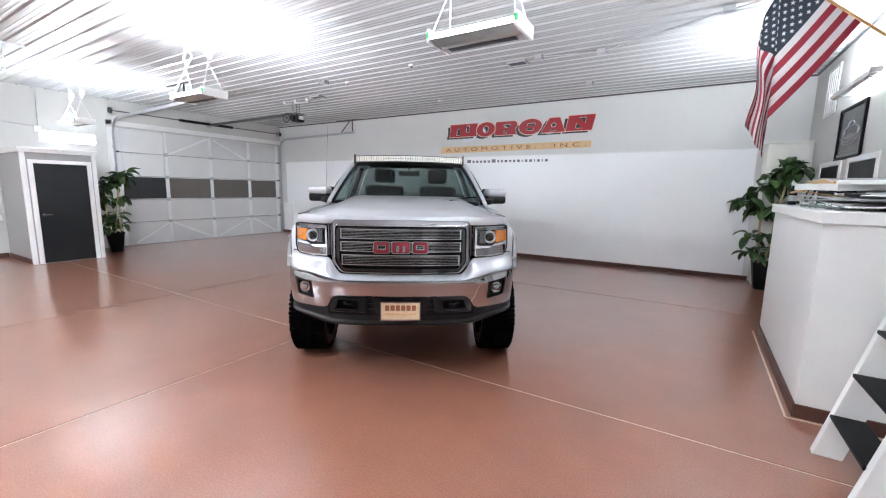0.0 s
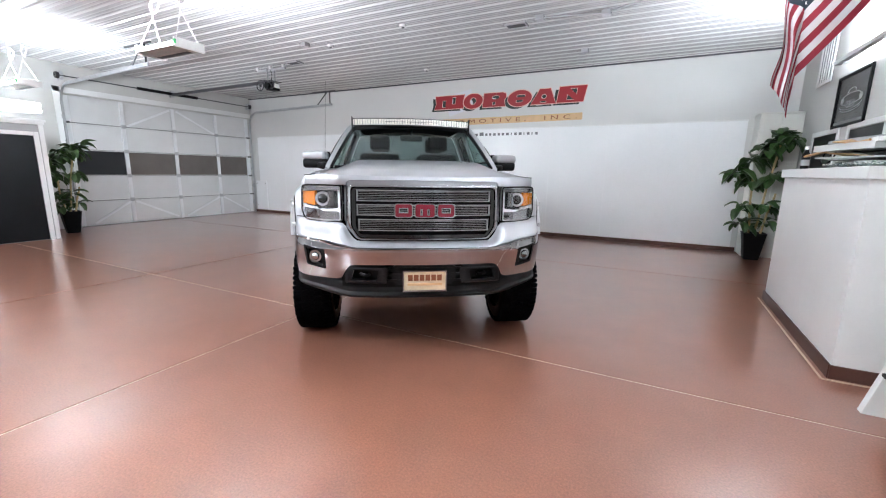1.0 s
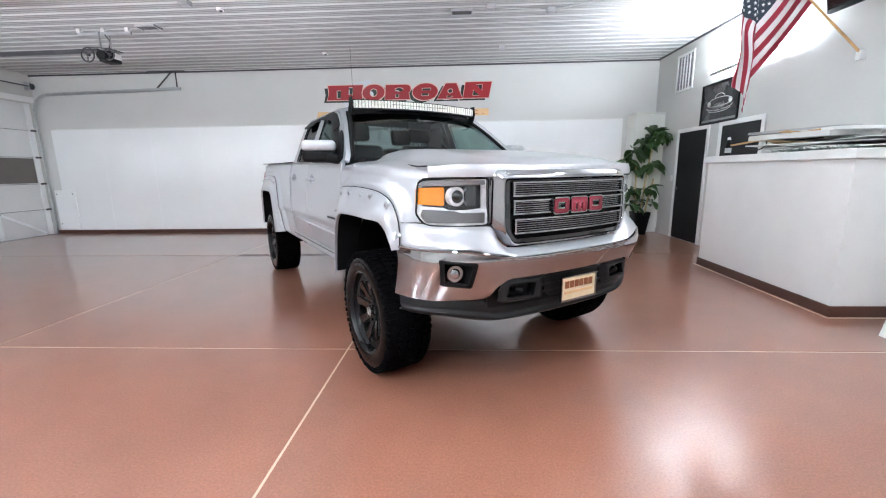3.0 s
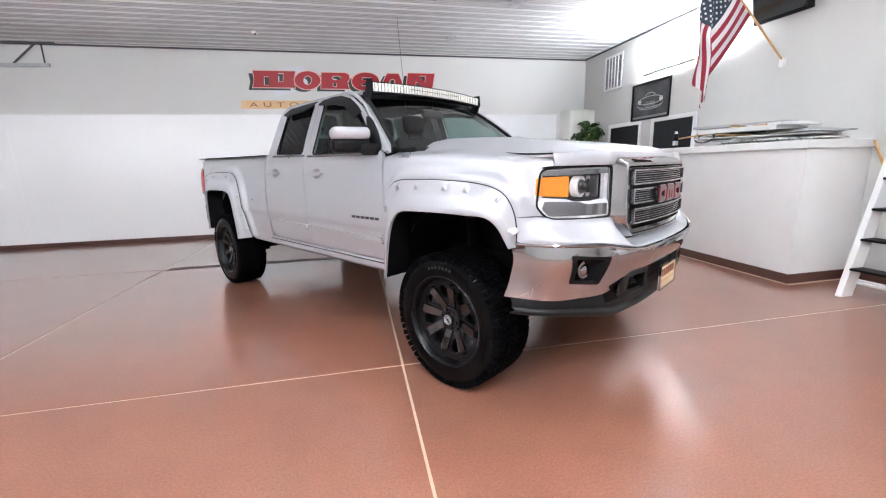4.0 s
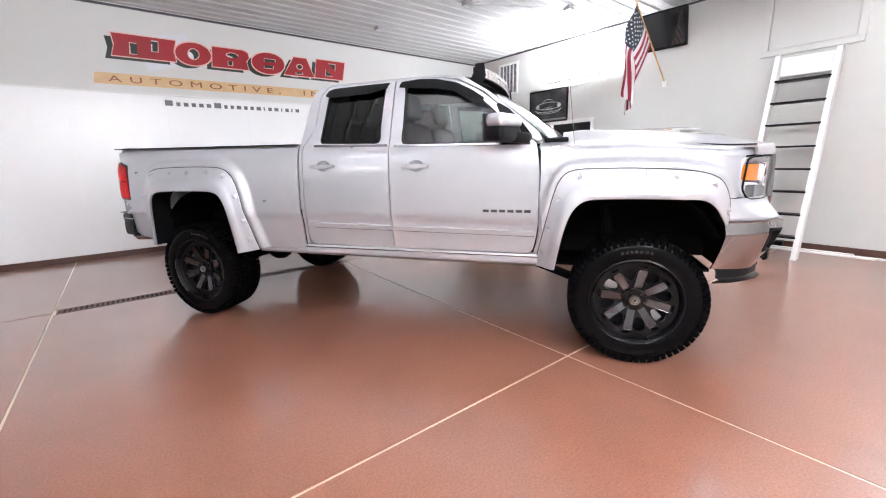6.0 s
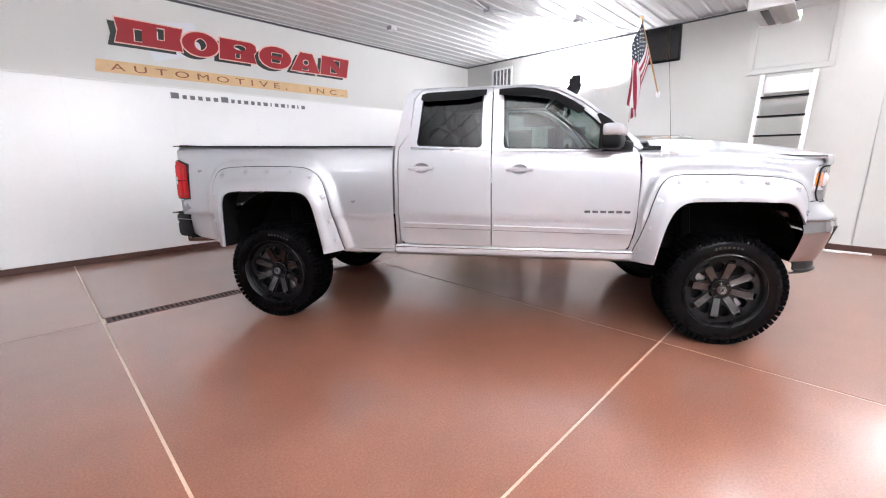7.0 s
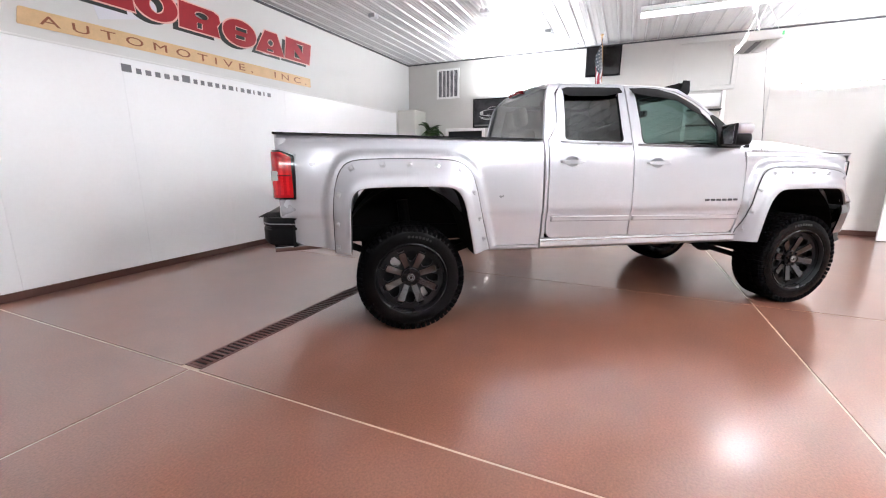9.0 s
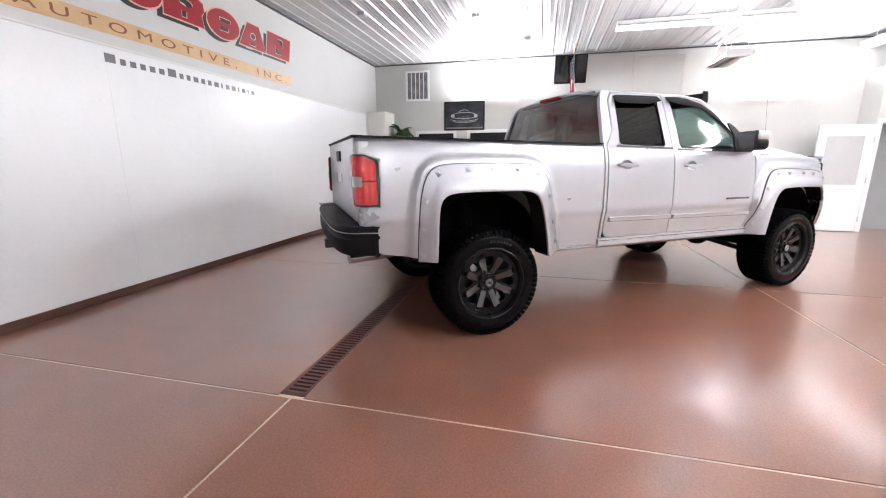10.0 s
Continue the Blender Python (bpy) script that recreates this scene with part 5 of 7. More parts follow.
def build_rear():
    tg = part("tailgate", boxes((-4.63, -4.59, -0.812, 0.812, 0.93, 1.525), bevel=0.012), PAINT, truck, smooth=40)
    part("tailgate_handle", boxes((-4.642, -4.628, -0.12, 0.12, 1.36, 1.45), bevel=0.008), BLACK, tg, "black tailgate handle")
    part("tailgate_cap", boxes((-4.64, -4.56, -0.83, 0.83, 1.523, 1.54), bevel=0.005), BLACK, tg, "black cap")
    part("emblem", boxes((-4.636, -4.629, -0.14, 0.14, 1.18, 1.27), bevel=0.004), CHROME, tg, "bright plain emblem block")
    part("bed_floor", boxes((-4.58, -2.57, -0.80, 0.80, 1.15, 1.18)), BLACK, truck, "dark bed liner")
    part("bed_front", boxes((-2.60, -2.57, -0.90, 0.90, 0.98, 1.50)), PAINT, truck)
    # rear corner posts behind the tail lamps
    for s in (-1, 1):
        part("corner_post", boxes((-4.615, -4.53, s * 0.79, s * 0.905, 0.90, 1.50), bevel=0.02), PAINT, truck, smooth=40)
    # bumper with corner steps
    def plan(y, z):
        y = abs(y)
        return lerp([(0, -4.80), (0.55, -4.79), (0.75, -4.77), (0.88, -4.72), (0.95, -4.63), (0.965, -4.50)], y)
    bm = bmesh.new()
    rows = []
    for k in range(41):
        y = 0.965 * (2 * k / 40 - 1)
        x = plan(y, 0)
        prof = [(x + 0.02, 0.705), (x, 0.73), (x, 0.82), (x + 0.012, 0.828), (x + 0.012, 0.84), (x, 0.848), (x, 0.895), (x + 0.015, 0.912), (-4.52, 0.915)]
        low = [(-4.52, 0.69)]
        rows.append([bm.verts.new((a, y, b)) for a, b in low + prof])
    for a, b in zip(rows, rows[1:]):
        for k in range(len(a)):
            bm.faces.new((a[k], a[(k + 1) % len(a)], b[(k + 1) % len(a)], b[k]))
    bm.faces.new(rows[0])
    bm.faces.new(rows[-1])
    rb = part("rear_bumper", bm, BLACK, truck, "black step bumper with ribbed pads", smooth=40)
    bb = bmesh.new()
    for k in range(40):
        y0, y1 = 0.965 * (2 * k / 40 - 1), 0.965 * (2 * (k + 1) / 40 - 1)
        bar(bb, (plan(y0, 0) + 0.006, y0, 0.868), (plan(y1, 0) + 0.006, y1, 0.868), 0.02, 0.006)
    part("bumper_strip", bb, STEEL, rb, "bright edge strip")
    for s in (-1, 1):
        for k in range(9):
            part("tread_rib", boxes((-4.77 + 0.018 * k, -4.762 + 0.018 * k, s * 0.60, s * 0.88, 0.914, 0.920)), BLACK, rb)
    ex = bmesh.new()
    rod(ex, (-4.35, -0.72, 0.665), (-4.69, -0.80, 0.662), 0.038, 16)
    part("exhaust_tip", ex, CHROME, truck, "bright exhaust tip", smooth=True)
    part("tow_hitch", boxes((-4.80, -4.50, -0.04, 0.04, 0.60, 0.68), bevel=0.006), DARK_STEEL, truck, "dark tow hitch")


def build_under():
    for s in (-1, 1):
        part("frame_rail", boxes((-4.55, 0.75, s * 0.36, s * 0.44, 0.62, 0.76), bevel=0.01), WELL, truck, "black chassis rail")
    part("floor_pan", boxes((-2.50, -0.62, -0.88, 0.88, 0.69, 0.72)), WELL, truck, "black underside")
    part("engine_block", boxes((-0.55, 0.62, -0.42, 0.42, 0.72, 1.36), bevel=0.03), WELL, truck, "dark engine mass")
    part("skid_plate", boxes((-0.55, 0.60, -0.34, 0.34, 0.47, 0.50), bevel=0.008), WELL, truck, "black skid plate")
    part("fuel_tank", boxes((-2.40, -1.20, 0.05, 0.62, 0.52, 0.68), bevel=0.04), WELL, truck, "black fuel tank")
    for nm, x in (("front_axle", 0.0), ("rear_axle", RA)):
        bm = bmesh.new()
        rod(bm, (x, -0.70, AXLE_Z), (x, 0.70, AXLE_Z), 0.05, 12)
        bmesh.ops.create_uvsphere(bm, u_segments=14, v_segments=8, radius=0.15, matrix=Matrix.Translation((x, 0.05, AXLE_Z)))
        part(nm, bm, WELL, truck, "black axle", smooth=True)
    for x0, x1 in ((-0.35, 0.02), (-3.85, -3.60)):
        for s in (-1, 1):
            bm = bmesh.new()
            rod(bm, (x0 + 0.25, s * 0.58, 0.36), (x0 + 0.18, s * 0.56, 1.0), 0.032, 10)
            rod(bm, (x0 + 0.22, s * 0.57, 0.62), (x0 + 0.18, s * 0.56, 1.0), 0.05, 10)
            part("shock_absorber", bm, WELL, truck, "dark shock absorber", smooth=True)
    for s in (-1, 1):
        bm = bmesh.new()
        bar(bm, (-0.05, s * 0.62, 0.33), (-0.95, s * 0.42, 0.60), 0.06, 0.05)
        part("control_arm", bm, WELL, truck)
        lf = bmesh.new()
        pipe(lf, [(-4.35, s * 0.52, 0.70), (-4.0, s * 0.52, 0.55), (RA, s * 0.52, 0.48), (-3.2, s * 0.52, 0.53), (-2.85, s * 0.52, 0.66)], 0.035, 6)
        part("leaf_spring", lf, WELL, truck, "black leaf spring")
    bm = bmesh.new()
    rod(bm, (RA, 0.05, 0.44), (-0.9, 0.02, 0.58), 0.045, 12)
    part("drive_shaft", bm, WELL, truck)
    # aerial on the right wing
    bm = bmesh.new()
    p = bent(-0.42, 1.47, -1, 1.37, 0.24, 0.06)
    rod(bm, p, (p[0] - 0.10, p[1] + 0.02, p[2] + 0.86), 0.0016, 6, 0.0009)
    part("aerial", bm, BLACK, truck, "thin black whip aerial")


def build_cabin():
    part("dashboard", boxes((-1.02, -0.62, -0.80, 0.80, 1.10, 1.44), bevel=0.06), DASH, truck, "dark dashboard", smooth=50)
    part("cabin_floor", boxes((-2.48, -0.70, -0.84, 0.84, 0.73, 0.82)), DASH, truck)
    part("headliner", boxes((-2.40, -1.25, -0.62, 0.62, 1.945, 1.96)), SEAT, truck)
    for x in (-1.62, -2.13):
        for y in (-0.38, 0.38):
            st = part("seat", boxes((x, x + 0.52, y - 0.27, y + 0.27, 0.95, 1.12), bevel=0.05), SEAT, truck, "charcoal cloth seat", smooth=50)
            b = bmesh.new()
            box(b, -0.07, 0.07, -0.26, 0.26, 0.0, 0.62, bevel=0.055, seg=3, m=pose(x + 0.02, y, 1.06, 0, -14, 0))
            part("seat_back", b, SEAT, st, smooth=50)
            h = bmesh.new()
            box(h, -0.05, 0.05, -0.13, 0.13, 0.66, 0.86, bevel=0.045, seg=3, m=pose(x + 0.02, y, 1.06, 0, -12, 0))
            part("headrest", h, SEAT, st, smooth=50)
    bm = bmesh.new()
    c, q = Vector((-1.10, 0.38, 1.36)), Matrix.Rotation(radians(-65), 4, "Y")
    pts = [c + q @ Vector((0.19 * math.cos(a), 0.19 * math.sin(a), 0)) for a in [k * 2 * math.pi / 28 for k in range(29)]]
    pipe(bm, pts, 0.016, 6)
    for a in (0.0, 2.2, 4.1):
        rod(bm, c, c + q @ Vector((0.18 * math.cos(a), 0.18 * math.sin(a), 0)), 0.018, 6)
    part("steering_wheel", bm, BLACK, truck, "black steering wheel", smooth=True)
    bm = bmesh.new()
    box(bm, -1.10, -1.06, -0.13, 0.13, 1.78, 1.85, bevel=0.018)
    rod(bm, (-1.07, 0, 1.84), (-1.10, 0, 1.95), 0.012, 8)
    part("inner_mirror", bm, BLACK, truck, "black inner mirror", smooth=40)


def lathe(bm, prof, seg, cx=0.0):
    """Turns a profile of (radius, y) about the y axis."""
    rings = [[bm.verts.new((r * math.cos(2 * math.pi * k / seg), y, r * math.sin(2 * math.pi * k / seg))) for k in range(seg)] for r, y in prof]
    for a, b in zip(rings, rings[1:]):
        for k in range(seg):
            bm.faces.new((a[k], a[(k + 1) % seg], b[(k + 1) % seg], b[k]))
    return bm


def build_wheel():
    """One wheel about its own axis; its outer face looks to -y."""
    wheel = bpy.data.objects.new("wheel", None)
    scene.collection.objects.link(wheel)
    R = TYRE_R
    bm = bmesh.new()
    prof = [(0.262, -0.125), (0.275, -0.148), (0.30, -0.156), (0.33, -0.158), (0.365, -0.153), (0.392, -0.143), (0.408, -0.128), (0.415, -0.09), (0.416, 0.0), (0.415, 0.09), (0.408, 0.128),
            (0.392, 0.143), (0.33, 0.158), (0.275, 0.148), (0.262, 0.125)]
    lathe(bm, prof, 56)
    tyre = part("tyre", bm, TYRE_WALL, wheel, "black all-terrain tyre", smooth=50)
    tb = bmesh.new()
    n = 62
    rnd = random.Random(5)
    for k in range(n):
        a = 2 * math.pi * k / n
        for row, (y0, y1, ph) in enumerate(((-0.142, -0.085, 0), (-0.078, -0.028, 0.5), (-0.022, 0.022, 0.1), (0.028, 0.078, 0.6), (0.085, 0.142, 0.2))):
            aa = a + ph * 2 * math.pi / n
            m = Matrix.Rotation(-aa, 4, "Y")
            w = 0.0335 * (0.9 + 0.2 * rnd.random())
            top = R if row in (1, 2, 3) else R - 0.002
            sk = 0.25 if row in (1, 3) else (-0.3 if row == 2 else 0.0)
            mm = m @ Matrix.Rotation(sk, 4, "X")
            box(tb, 0.400, top, y0, y1, -w / 2, w / 2, m=mm)
        # shoulder lugs
        for yy in (-1, 1):
            mm = Matrix.Rotation(-a, 4, "Y")
            box(tb, 0.378, 0.411, yy * 0.138, yy * (0.1535 if k % 2 else 0.150), -0.013, 0.013, m=mm)
    part("tread", tb, RUBBER, tyre)
    wl = bmesh.new()
    for k in range(7):
        m = Matrix.Rotation(-(2.05 - 0.085 * k), 4, "Y")
        box(wl, 0.328, 0.345, -0.1595, -0.157, -0.009, 0.009, m=m)
    part("sidewall_marking", wl, GREYMARK, tyre, "raised grey blocks")
    # rim barrel and deep lip
    bm = bmesh.new()
    lathe(bm, [(0.268, 0.13), (0.255, 0.12), (0.248, 0.05), (0.245, -0.07), (0.244, -0.112), (0.252, -0.122), (0.262, -0.134), (0.270, -0.140), (0.274, -0.150), (0.266, -0.156), (0.256, -0.146), (0.250, -0.128), (0.246, -0.106)], 56)
    rim = part("rim", bm, RIM_BLACK, wheel, "satin gunmetal eight-spoke rim", smooth=40)
    bm = bmesh.new()
    rod(bm, (0, -0.035, 0), (0, -0.03, 0), 0.243, 40)
    part("brake_disc", bm, BLACK, rim, "dark brake disc")
    for a in (0.6, 3.4):
        bm = bmesh.new()
        box(bm, 0.11, 0.20, -0.052, -0.036, -0.04, 0.04, bevel=0.008, m=Matrix.Rotation(a, 4, "Y"))
        part("brake_caliper", bm, STEEL, rim, "bright brake part behind the spokes")

    def polar(r, a):
        return (r * math.cos(a), r * math.sin(a))
    ring = [polar(0.249, 2 * math.pi * k / 64) for k in range(64)]
    holes = []
    for k in range(8):
        a = 2 * math.pi * (k + 0.5) / 8
        w = [(0.122, -0.10), (0.116, 0.0), (0.122, 0.10), (0.150, 0.205), (0.178, 0.215), (0.203, 0.13), (0.208, 0.0), (0.203, -0.13), (0.178, -0.215), (0.150, -0.205)]
        holes.append([polar(r, a + q) for r, q in w])
        a = 2 * math.pi * k / 8
        holes.append([polar(r, a + q) for r, q in ((0.207, -0.09), (0.207, 0.09), (0.213, 0.115), (0.220, 0.115), (0.227, 0.085), (0.227, -0.085), (0.220, -0.115), (0.213, -0.115))])

    def face(a, b):
        r = math.hypot(a, b)
        return (a, -0.104 + 0.030 * smoothstep(0.20, 0.07, r), b)
    part("face", sheet(ring, holes, face, 0.06, 0.022), WHEEL_BLACK, rim, "pierced dark wheel face")
    # raised spokes between the windows
    for k in range(8):
        m = Matrix.Rotation(-2 * math.pi * k / 8, 4, "Y")
        bm = bmesh.new()
        pts = [(0.062, -0.022), (0.118, -0.0225), (0.188, -0.0275), (0.200, -0.020), (0.200, 0.020), (0.188, 0.0275), (0.118, 0.0225), (0.062, 0.022)]
        lo = [bm.verts.new(m @ Vector((r, -0.078 - 0.040 * smoothstep(0.05, 0.19, r), w))) for r, w in pts]
        hi = [bm.verts.new(m @ Vector((r, -0.062 - 0.030 * smoothstep(0.05, 0.19, r), w * 1.05))) for r, w in pts]
        bm.faces.new(lo)
        bm.faces.new(hi[::-1])
        for q in range(len(pts)):
            bm.faces.new((lo[q], lo[(q + 1) % len(pts)], hi[(q + 1) % len(pts)], hi[q]))
        part("spoke", bm, SPOKE, rim, "lighter gunmetal spoke")
    bm = bmesh.new()
    rod(bm, (0, -0.05, 0), (0, -0.094, 0), 0.068, 24)
    part("hub", bm, WHEEL_BLACK, rim, smooth=40)
    bm = bmesh.new()
    rod(bm, (0, -0.094, 0), (0, -0.112, 0), 0.042, 20, 0.037)
    part("centre_cap", bm, BLACK_GLOSS, rim, "round black centre cap", smooth=40)
    bm = bmesh.new()
    for rr in (0.025, 0.014):
        for k in range(20):
            a, b = 2 * math.pi * k / 20, 2 * math.pi * (k + 1) / 20
            rod(bm, (rr * math.cos(a), -0.113, rr * math.sin(a)), (rr * math.cos(b), -0.113, rr * math.sin(b)), 0.0022, 5)
    part("cap_ring", bm, STEEL, rim, "thin bright rings")
    for k in range(6):
        a = 2 * math.pi * k / 6
        bm = bmesh.new()
        c = (0.056 * math.cos(a), 0, 0.056 * math.sin(a))
        rod(bm, (c[0], -0.085, c[2]), (c[0], -0.110, c[2]), 0.010, 6)
        part("lug_nut", bm, BLACK_GLOSS, rim)
    rim.scale = (1.055, 1.0, 1.055)
    wheel.parent = truck
    return wheel


def place_wheels():
    first = build_wheel()
    spin = {(0.0, -1): 10, (RA, -1): 25, (0.0, 1): 40, (RA, 1): 70}
    for (x, s), a in spin.items():
        m = pose(x, s * 0.90, TYRE_R, 0, 0, 180 if s > 0 else 0) @ pose(0, 0, 0, 0, a, 0)
        if x == 0.0 and s < 0:
            first.matrix_basis = m
        else:
            copy_thing(first, m).parent = truck


build_side(-1)
build_side(1)
build_front()
build_rear()
build_under()
build_cabin()
place_wheels()


# ---- the overhead door and its gear ----
def overhead_door():
    d = thing("overhead_door", "white steel sectional garage door seen from inside, with a band of dark panes", "garage door", pose(XW - 0.02, 0, 0), kind="structure")
    d.name = "door_1"
    h = DOOR_H / 5
    cols = [DOOR_Y0, 5.97, 7.21, 8.46, DOOR_Y1]
    for k in range(5):
        z0 = k * h
        if k == 2:
            part("section_rail", boxes((-0.045, 0.0, DOOR_Y0, DOOR_Y1, z0 + 0.003, z0 + 0.02)), GD_SKIN, d)
            part("section_rail", boxes((-0.045, 0.0, DOOR_Y0, DOOR_Y1, z0 + h - 0.02, z0 + h - 0.003)), GD_SKIN, d)
            for c in range(4):
                part("pane", boxes((-0.035, -0.012, cols[c] + 0.05, cols[c + 1] - 0.05, z0 + 0.022, z0 + h - 0.022)), GD_DARK if c == 0 else GD_TAUPE, d,
                     "black pane" if c == 0 else "taupe tinted pane")
        else:
            part("section", boxes((-0.045, -0.012, DOOR_Y0, DOOR_Y1, z0 + 0.005, z0 + h - 0.005), bevel=0.004), GD_SKIN, d, "pale steel door section")
            for zz in (z0 + 0.007, z0 + h - 0.029):
                part("section_rail", boxes((-0.012, 0.012, DOOR_Y0, DOOR_Y1, zz, zz + 0.022), bevel=0.002), GD_SKIN, d)
        for c, y in enumerate(cols):
            w = 0.045 if 0 < c < 4 else 0.06
            yy = min(max(y, DOOR_Y0 + w), DOOR_Y1 - w)
            part("stile", boxes((-0.013, 0.018, yy - w, yy + w, z0 + 0.012, z0 + h - 0.012), bevel=0.004), GD_STILE, d, "bright zinc stile")
            if k < 4 and 0 < c < 4:
                hg = boxes((0.018, 0.030, yy - 0.05, yy + 0.05, z0 + h - 0.045, z0 + h + 0.045), bevel=0.003)
                rod(hg, (0.032, yy - 0.05, z0 + h), (0.032, yy + 0.05, z0 + h), 0.008, 8)
                part("hinge", hg, STEEL, d)
    # braces in the bottom and top sections
    for a, b in (((5.10, 0.06), (5.93, 0.56)), ((6.05, 0.56), (7.10, 0.06)), ((7.35, 0.06), (8.40, 0.56)), ((8.52, 0.56), (9.40, 0.06)),
                 ((6.05, 2.45), (7.12, 2.98)), ((7.30, 2.98), (8.38, 2.45))):
        bm = bmesh.new()
        bar(bm, (0.021, a[0], a[1]), (0.021, b[0], b[1]), 0.05, 0.012, up=(1, 0, 0))
        part("brace", bm, GD_STILE, d, "flat zinc brace")
    for k in range(1, 5):
        for y in (DOOR_Y0 + 0.03, DOOR_Y1 - 0.03):
            bm = bmesh.new()
            rod(bm, (0.03, y - 0.05, k * h), (0.03, y + 0.05, k * h), 0.022, 10)
            part("roller", bm, DARK_STEEL, d)
    part("bottom_seal", boxes((-0.04, -0.005, DOOR_Y0, DOOR_Y1, 0.0, 0.02)), BLACK, d, "black rubber seal")
    # casing round the opening
    structure("trim_door_jamb", boxes((XW + 0.001, XW + 0.03, DOOR_Y0 - 0.14, DOOR_Y0 - 0.02, 0, 3.2), bevel=0.004), TRIM, "white door jamb", "trim")
    structure("trim_door_head", boxes((XW + 0.001, XW + 0.03, DOOR_Y0 - 0.14, YN - 0.03, 3.07, 3.19), bevel=0.004), TRIM, "white door head", "trim")


def door_gear():
    for y, nm in ((DOOR_Y0 - 0.02, ""), (DOOR_Y1 + 0.03, "")):
        t = thing("door_track", "galvanised door track curving up and running under the ceiling", "door track", pose(XW, y, 0), group="door tracks")
        bm = bmesh.new()
        box(bm, 0.04, 0.075, -0.02, 0.02, 0.0, 2.85)
        part("upright", bm, STEEL, t)
        bm = bmesh.new()
        pts = [(0.058, 0, 2.85)] + [(0.058 + 0.38 * (1 - math.cos(a)), 0, 2.85 + 0.38 * math.sin(a)) for a in [k * math.pi / 16 for k in range(1, 9)]]
        for a, b in zip(pts, pts[1:]):
            bar(bm, a, b, 0.04, 0.034, up=(0, 1, 0))
        part("curve", bm, STEEL, t)
        bm = bmesh.new()
        bar(bm, (0.438, 0, 3.23), (3.62, 0, 3.30), 0.04, 0.06)
        part("runner", bm, STEEL, t)
        bm = bmesh.new()
        bar(bm, (3.55, 0, 3.30), (3.55, 0, H - 0.03), 0.035, 0.006, up=(1, 0, 0))
        bar(bm, (3.05, 0, 3.29), (3.45, 0, H - 0.05), 0.035, 0.006, up=(0, 1, 0))
        bar(bm, (2.9, 0, H - 0.035), (3.75, 0, H - 0.035), 0.04, 0.02)
        part("hanger", bm, DARK_STEEL, t, "perforated steel hanger")
        for k in range(5):
            part("jamb_bracket", boxes((0.0, 0.045, -0.03, 0.03, 0.3 + 0.55 * k, 0.38 + 0.55 * k)), STEEL, t)
    t = thing("door_track", "galvanised track end of a second door hung from the ceiling", "door track", pose(-8.98, 2.20, 0), group="door tracks")
    bm = bmesh.new()
    bar(bm, (-0.10, 0, 3.30), (XW + 8.98 + 0.45, 0, 3.23), 0.04, 0.06)
    part("runner", bm, STEEL, t)
    bm = bmesh.new()
    bar(bm, (-0.10, 0, 3.30), (0.02, 0, H - 0.05), 0.035, 0.006, up=(0, 1, 0))
    bar(bm, (-0.45, 0, 3.29), (-0.05, 0, H - 0.05), 0.035, 0.006, up=(0, 1, 0))
    bar(bm, (0.0, -0.30, H - 0.042), (0.0, 0.24, H - 0.042), 0.04, 0.03)
    part("hanger", bm, STEEL, t, "perforated steel hanger")
    sp = thing("torsion_spring", "black torsion spring on a steel shaft above the door", "spring", pose(XW + 0.09, 0, 3.42))
    bm = bmesh.new()
    rod(bm, (0, DOOR_Y0 - 0.1, 0), (0, DOOR_Y1 + 0.06, 0), 0.013, 10)
    part("shaft", bm, DARK_STEEL, sp)
    bm = bmesh.new()
    rod(bm, (0, 6.35, 0), (0, 7.9, 0), 0.035, 14)
    for k in range(75):
        y = 6.36 + k * 0.0205
        rod(bm, (0, y, 0), (0, y + 0.010, 0), 0.039, 12)
    part("coil", bm, BLACK, sp, "black wound coil")
    for y in (DOOR_Y0 - 0.05, DOOR_Y1 + 0.03):
        bm = bmesh.new()
        rod(bm, (0, y - 0.03, 0), (0, y + 0.03, 0), 0.07, 18)
        part("cable_drum", bm, DARK_STEEL, sp)
    for y in (DOOR_Y0 + 0.02, 7.21, DOOR_Y1):
        part("bearing_plate", boxes((-0.088, 0.01, y - 0.04, y + 0.04, -0.09, 0.09), bevel=0.003), STEEL, sp)
    op = thing("door_opener", "black door opener hung from steel angles below the ceiling", "door opener", pose(-8.39, 6.95, 3.27))
    part("motor_box", boxes((-0.06, 0.15, -0.12, 0.11, -0.11, 0.05), bevel=0.025), BLACK, op, "black motor housing", smooth=40)
    bm = bmesh.new()
    rod(bm, (0.05, -0.19, -0.03), (0.05, -0.12, -0.03), 0.07, 20)
    part("motor_drum", bm, BLACK, op, "black round motor end", smooth=40)
    for x, rr in ((-0.20, 0.105), (0.15, 0.085)):
        bm = bmesh.new()
        ring = [(x + rr * math.cos(q), -0.14, -0.01 + rr * math.sin(q)) for q in [k * math.pi / 12 for k in range(25)]]
        pipe(bm, ring, 0.011, 6)
        for q in (0.4, 2.5, 4.6):
            rod(bm, (x, -0.14, -0.01), (x + rr * math.cos(q), -0.14, -0.01 + rr * math.sin(q)), 0.007, 6)
        rod(bm, (x, -0.15, -0.01), (x, -0.11, -0.01), 0.02, 10)
        part("pulley", bm, DARK_STEEL, op, "dark spoked pulley wheel", smooth=True)
    bm = bmesh.new()
    pipe(bm, [(0.12, -0.10, 0.04), (0.19, -0.16, 0.09), (0.17, -0.12, 0.20), (0.05, -0.05, 0.30)], 0.006, 6)
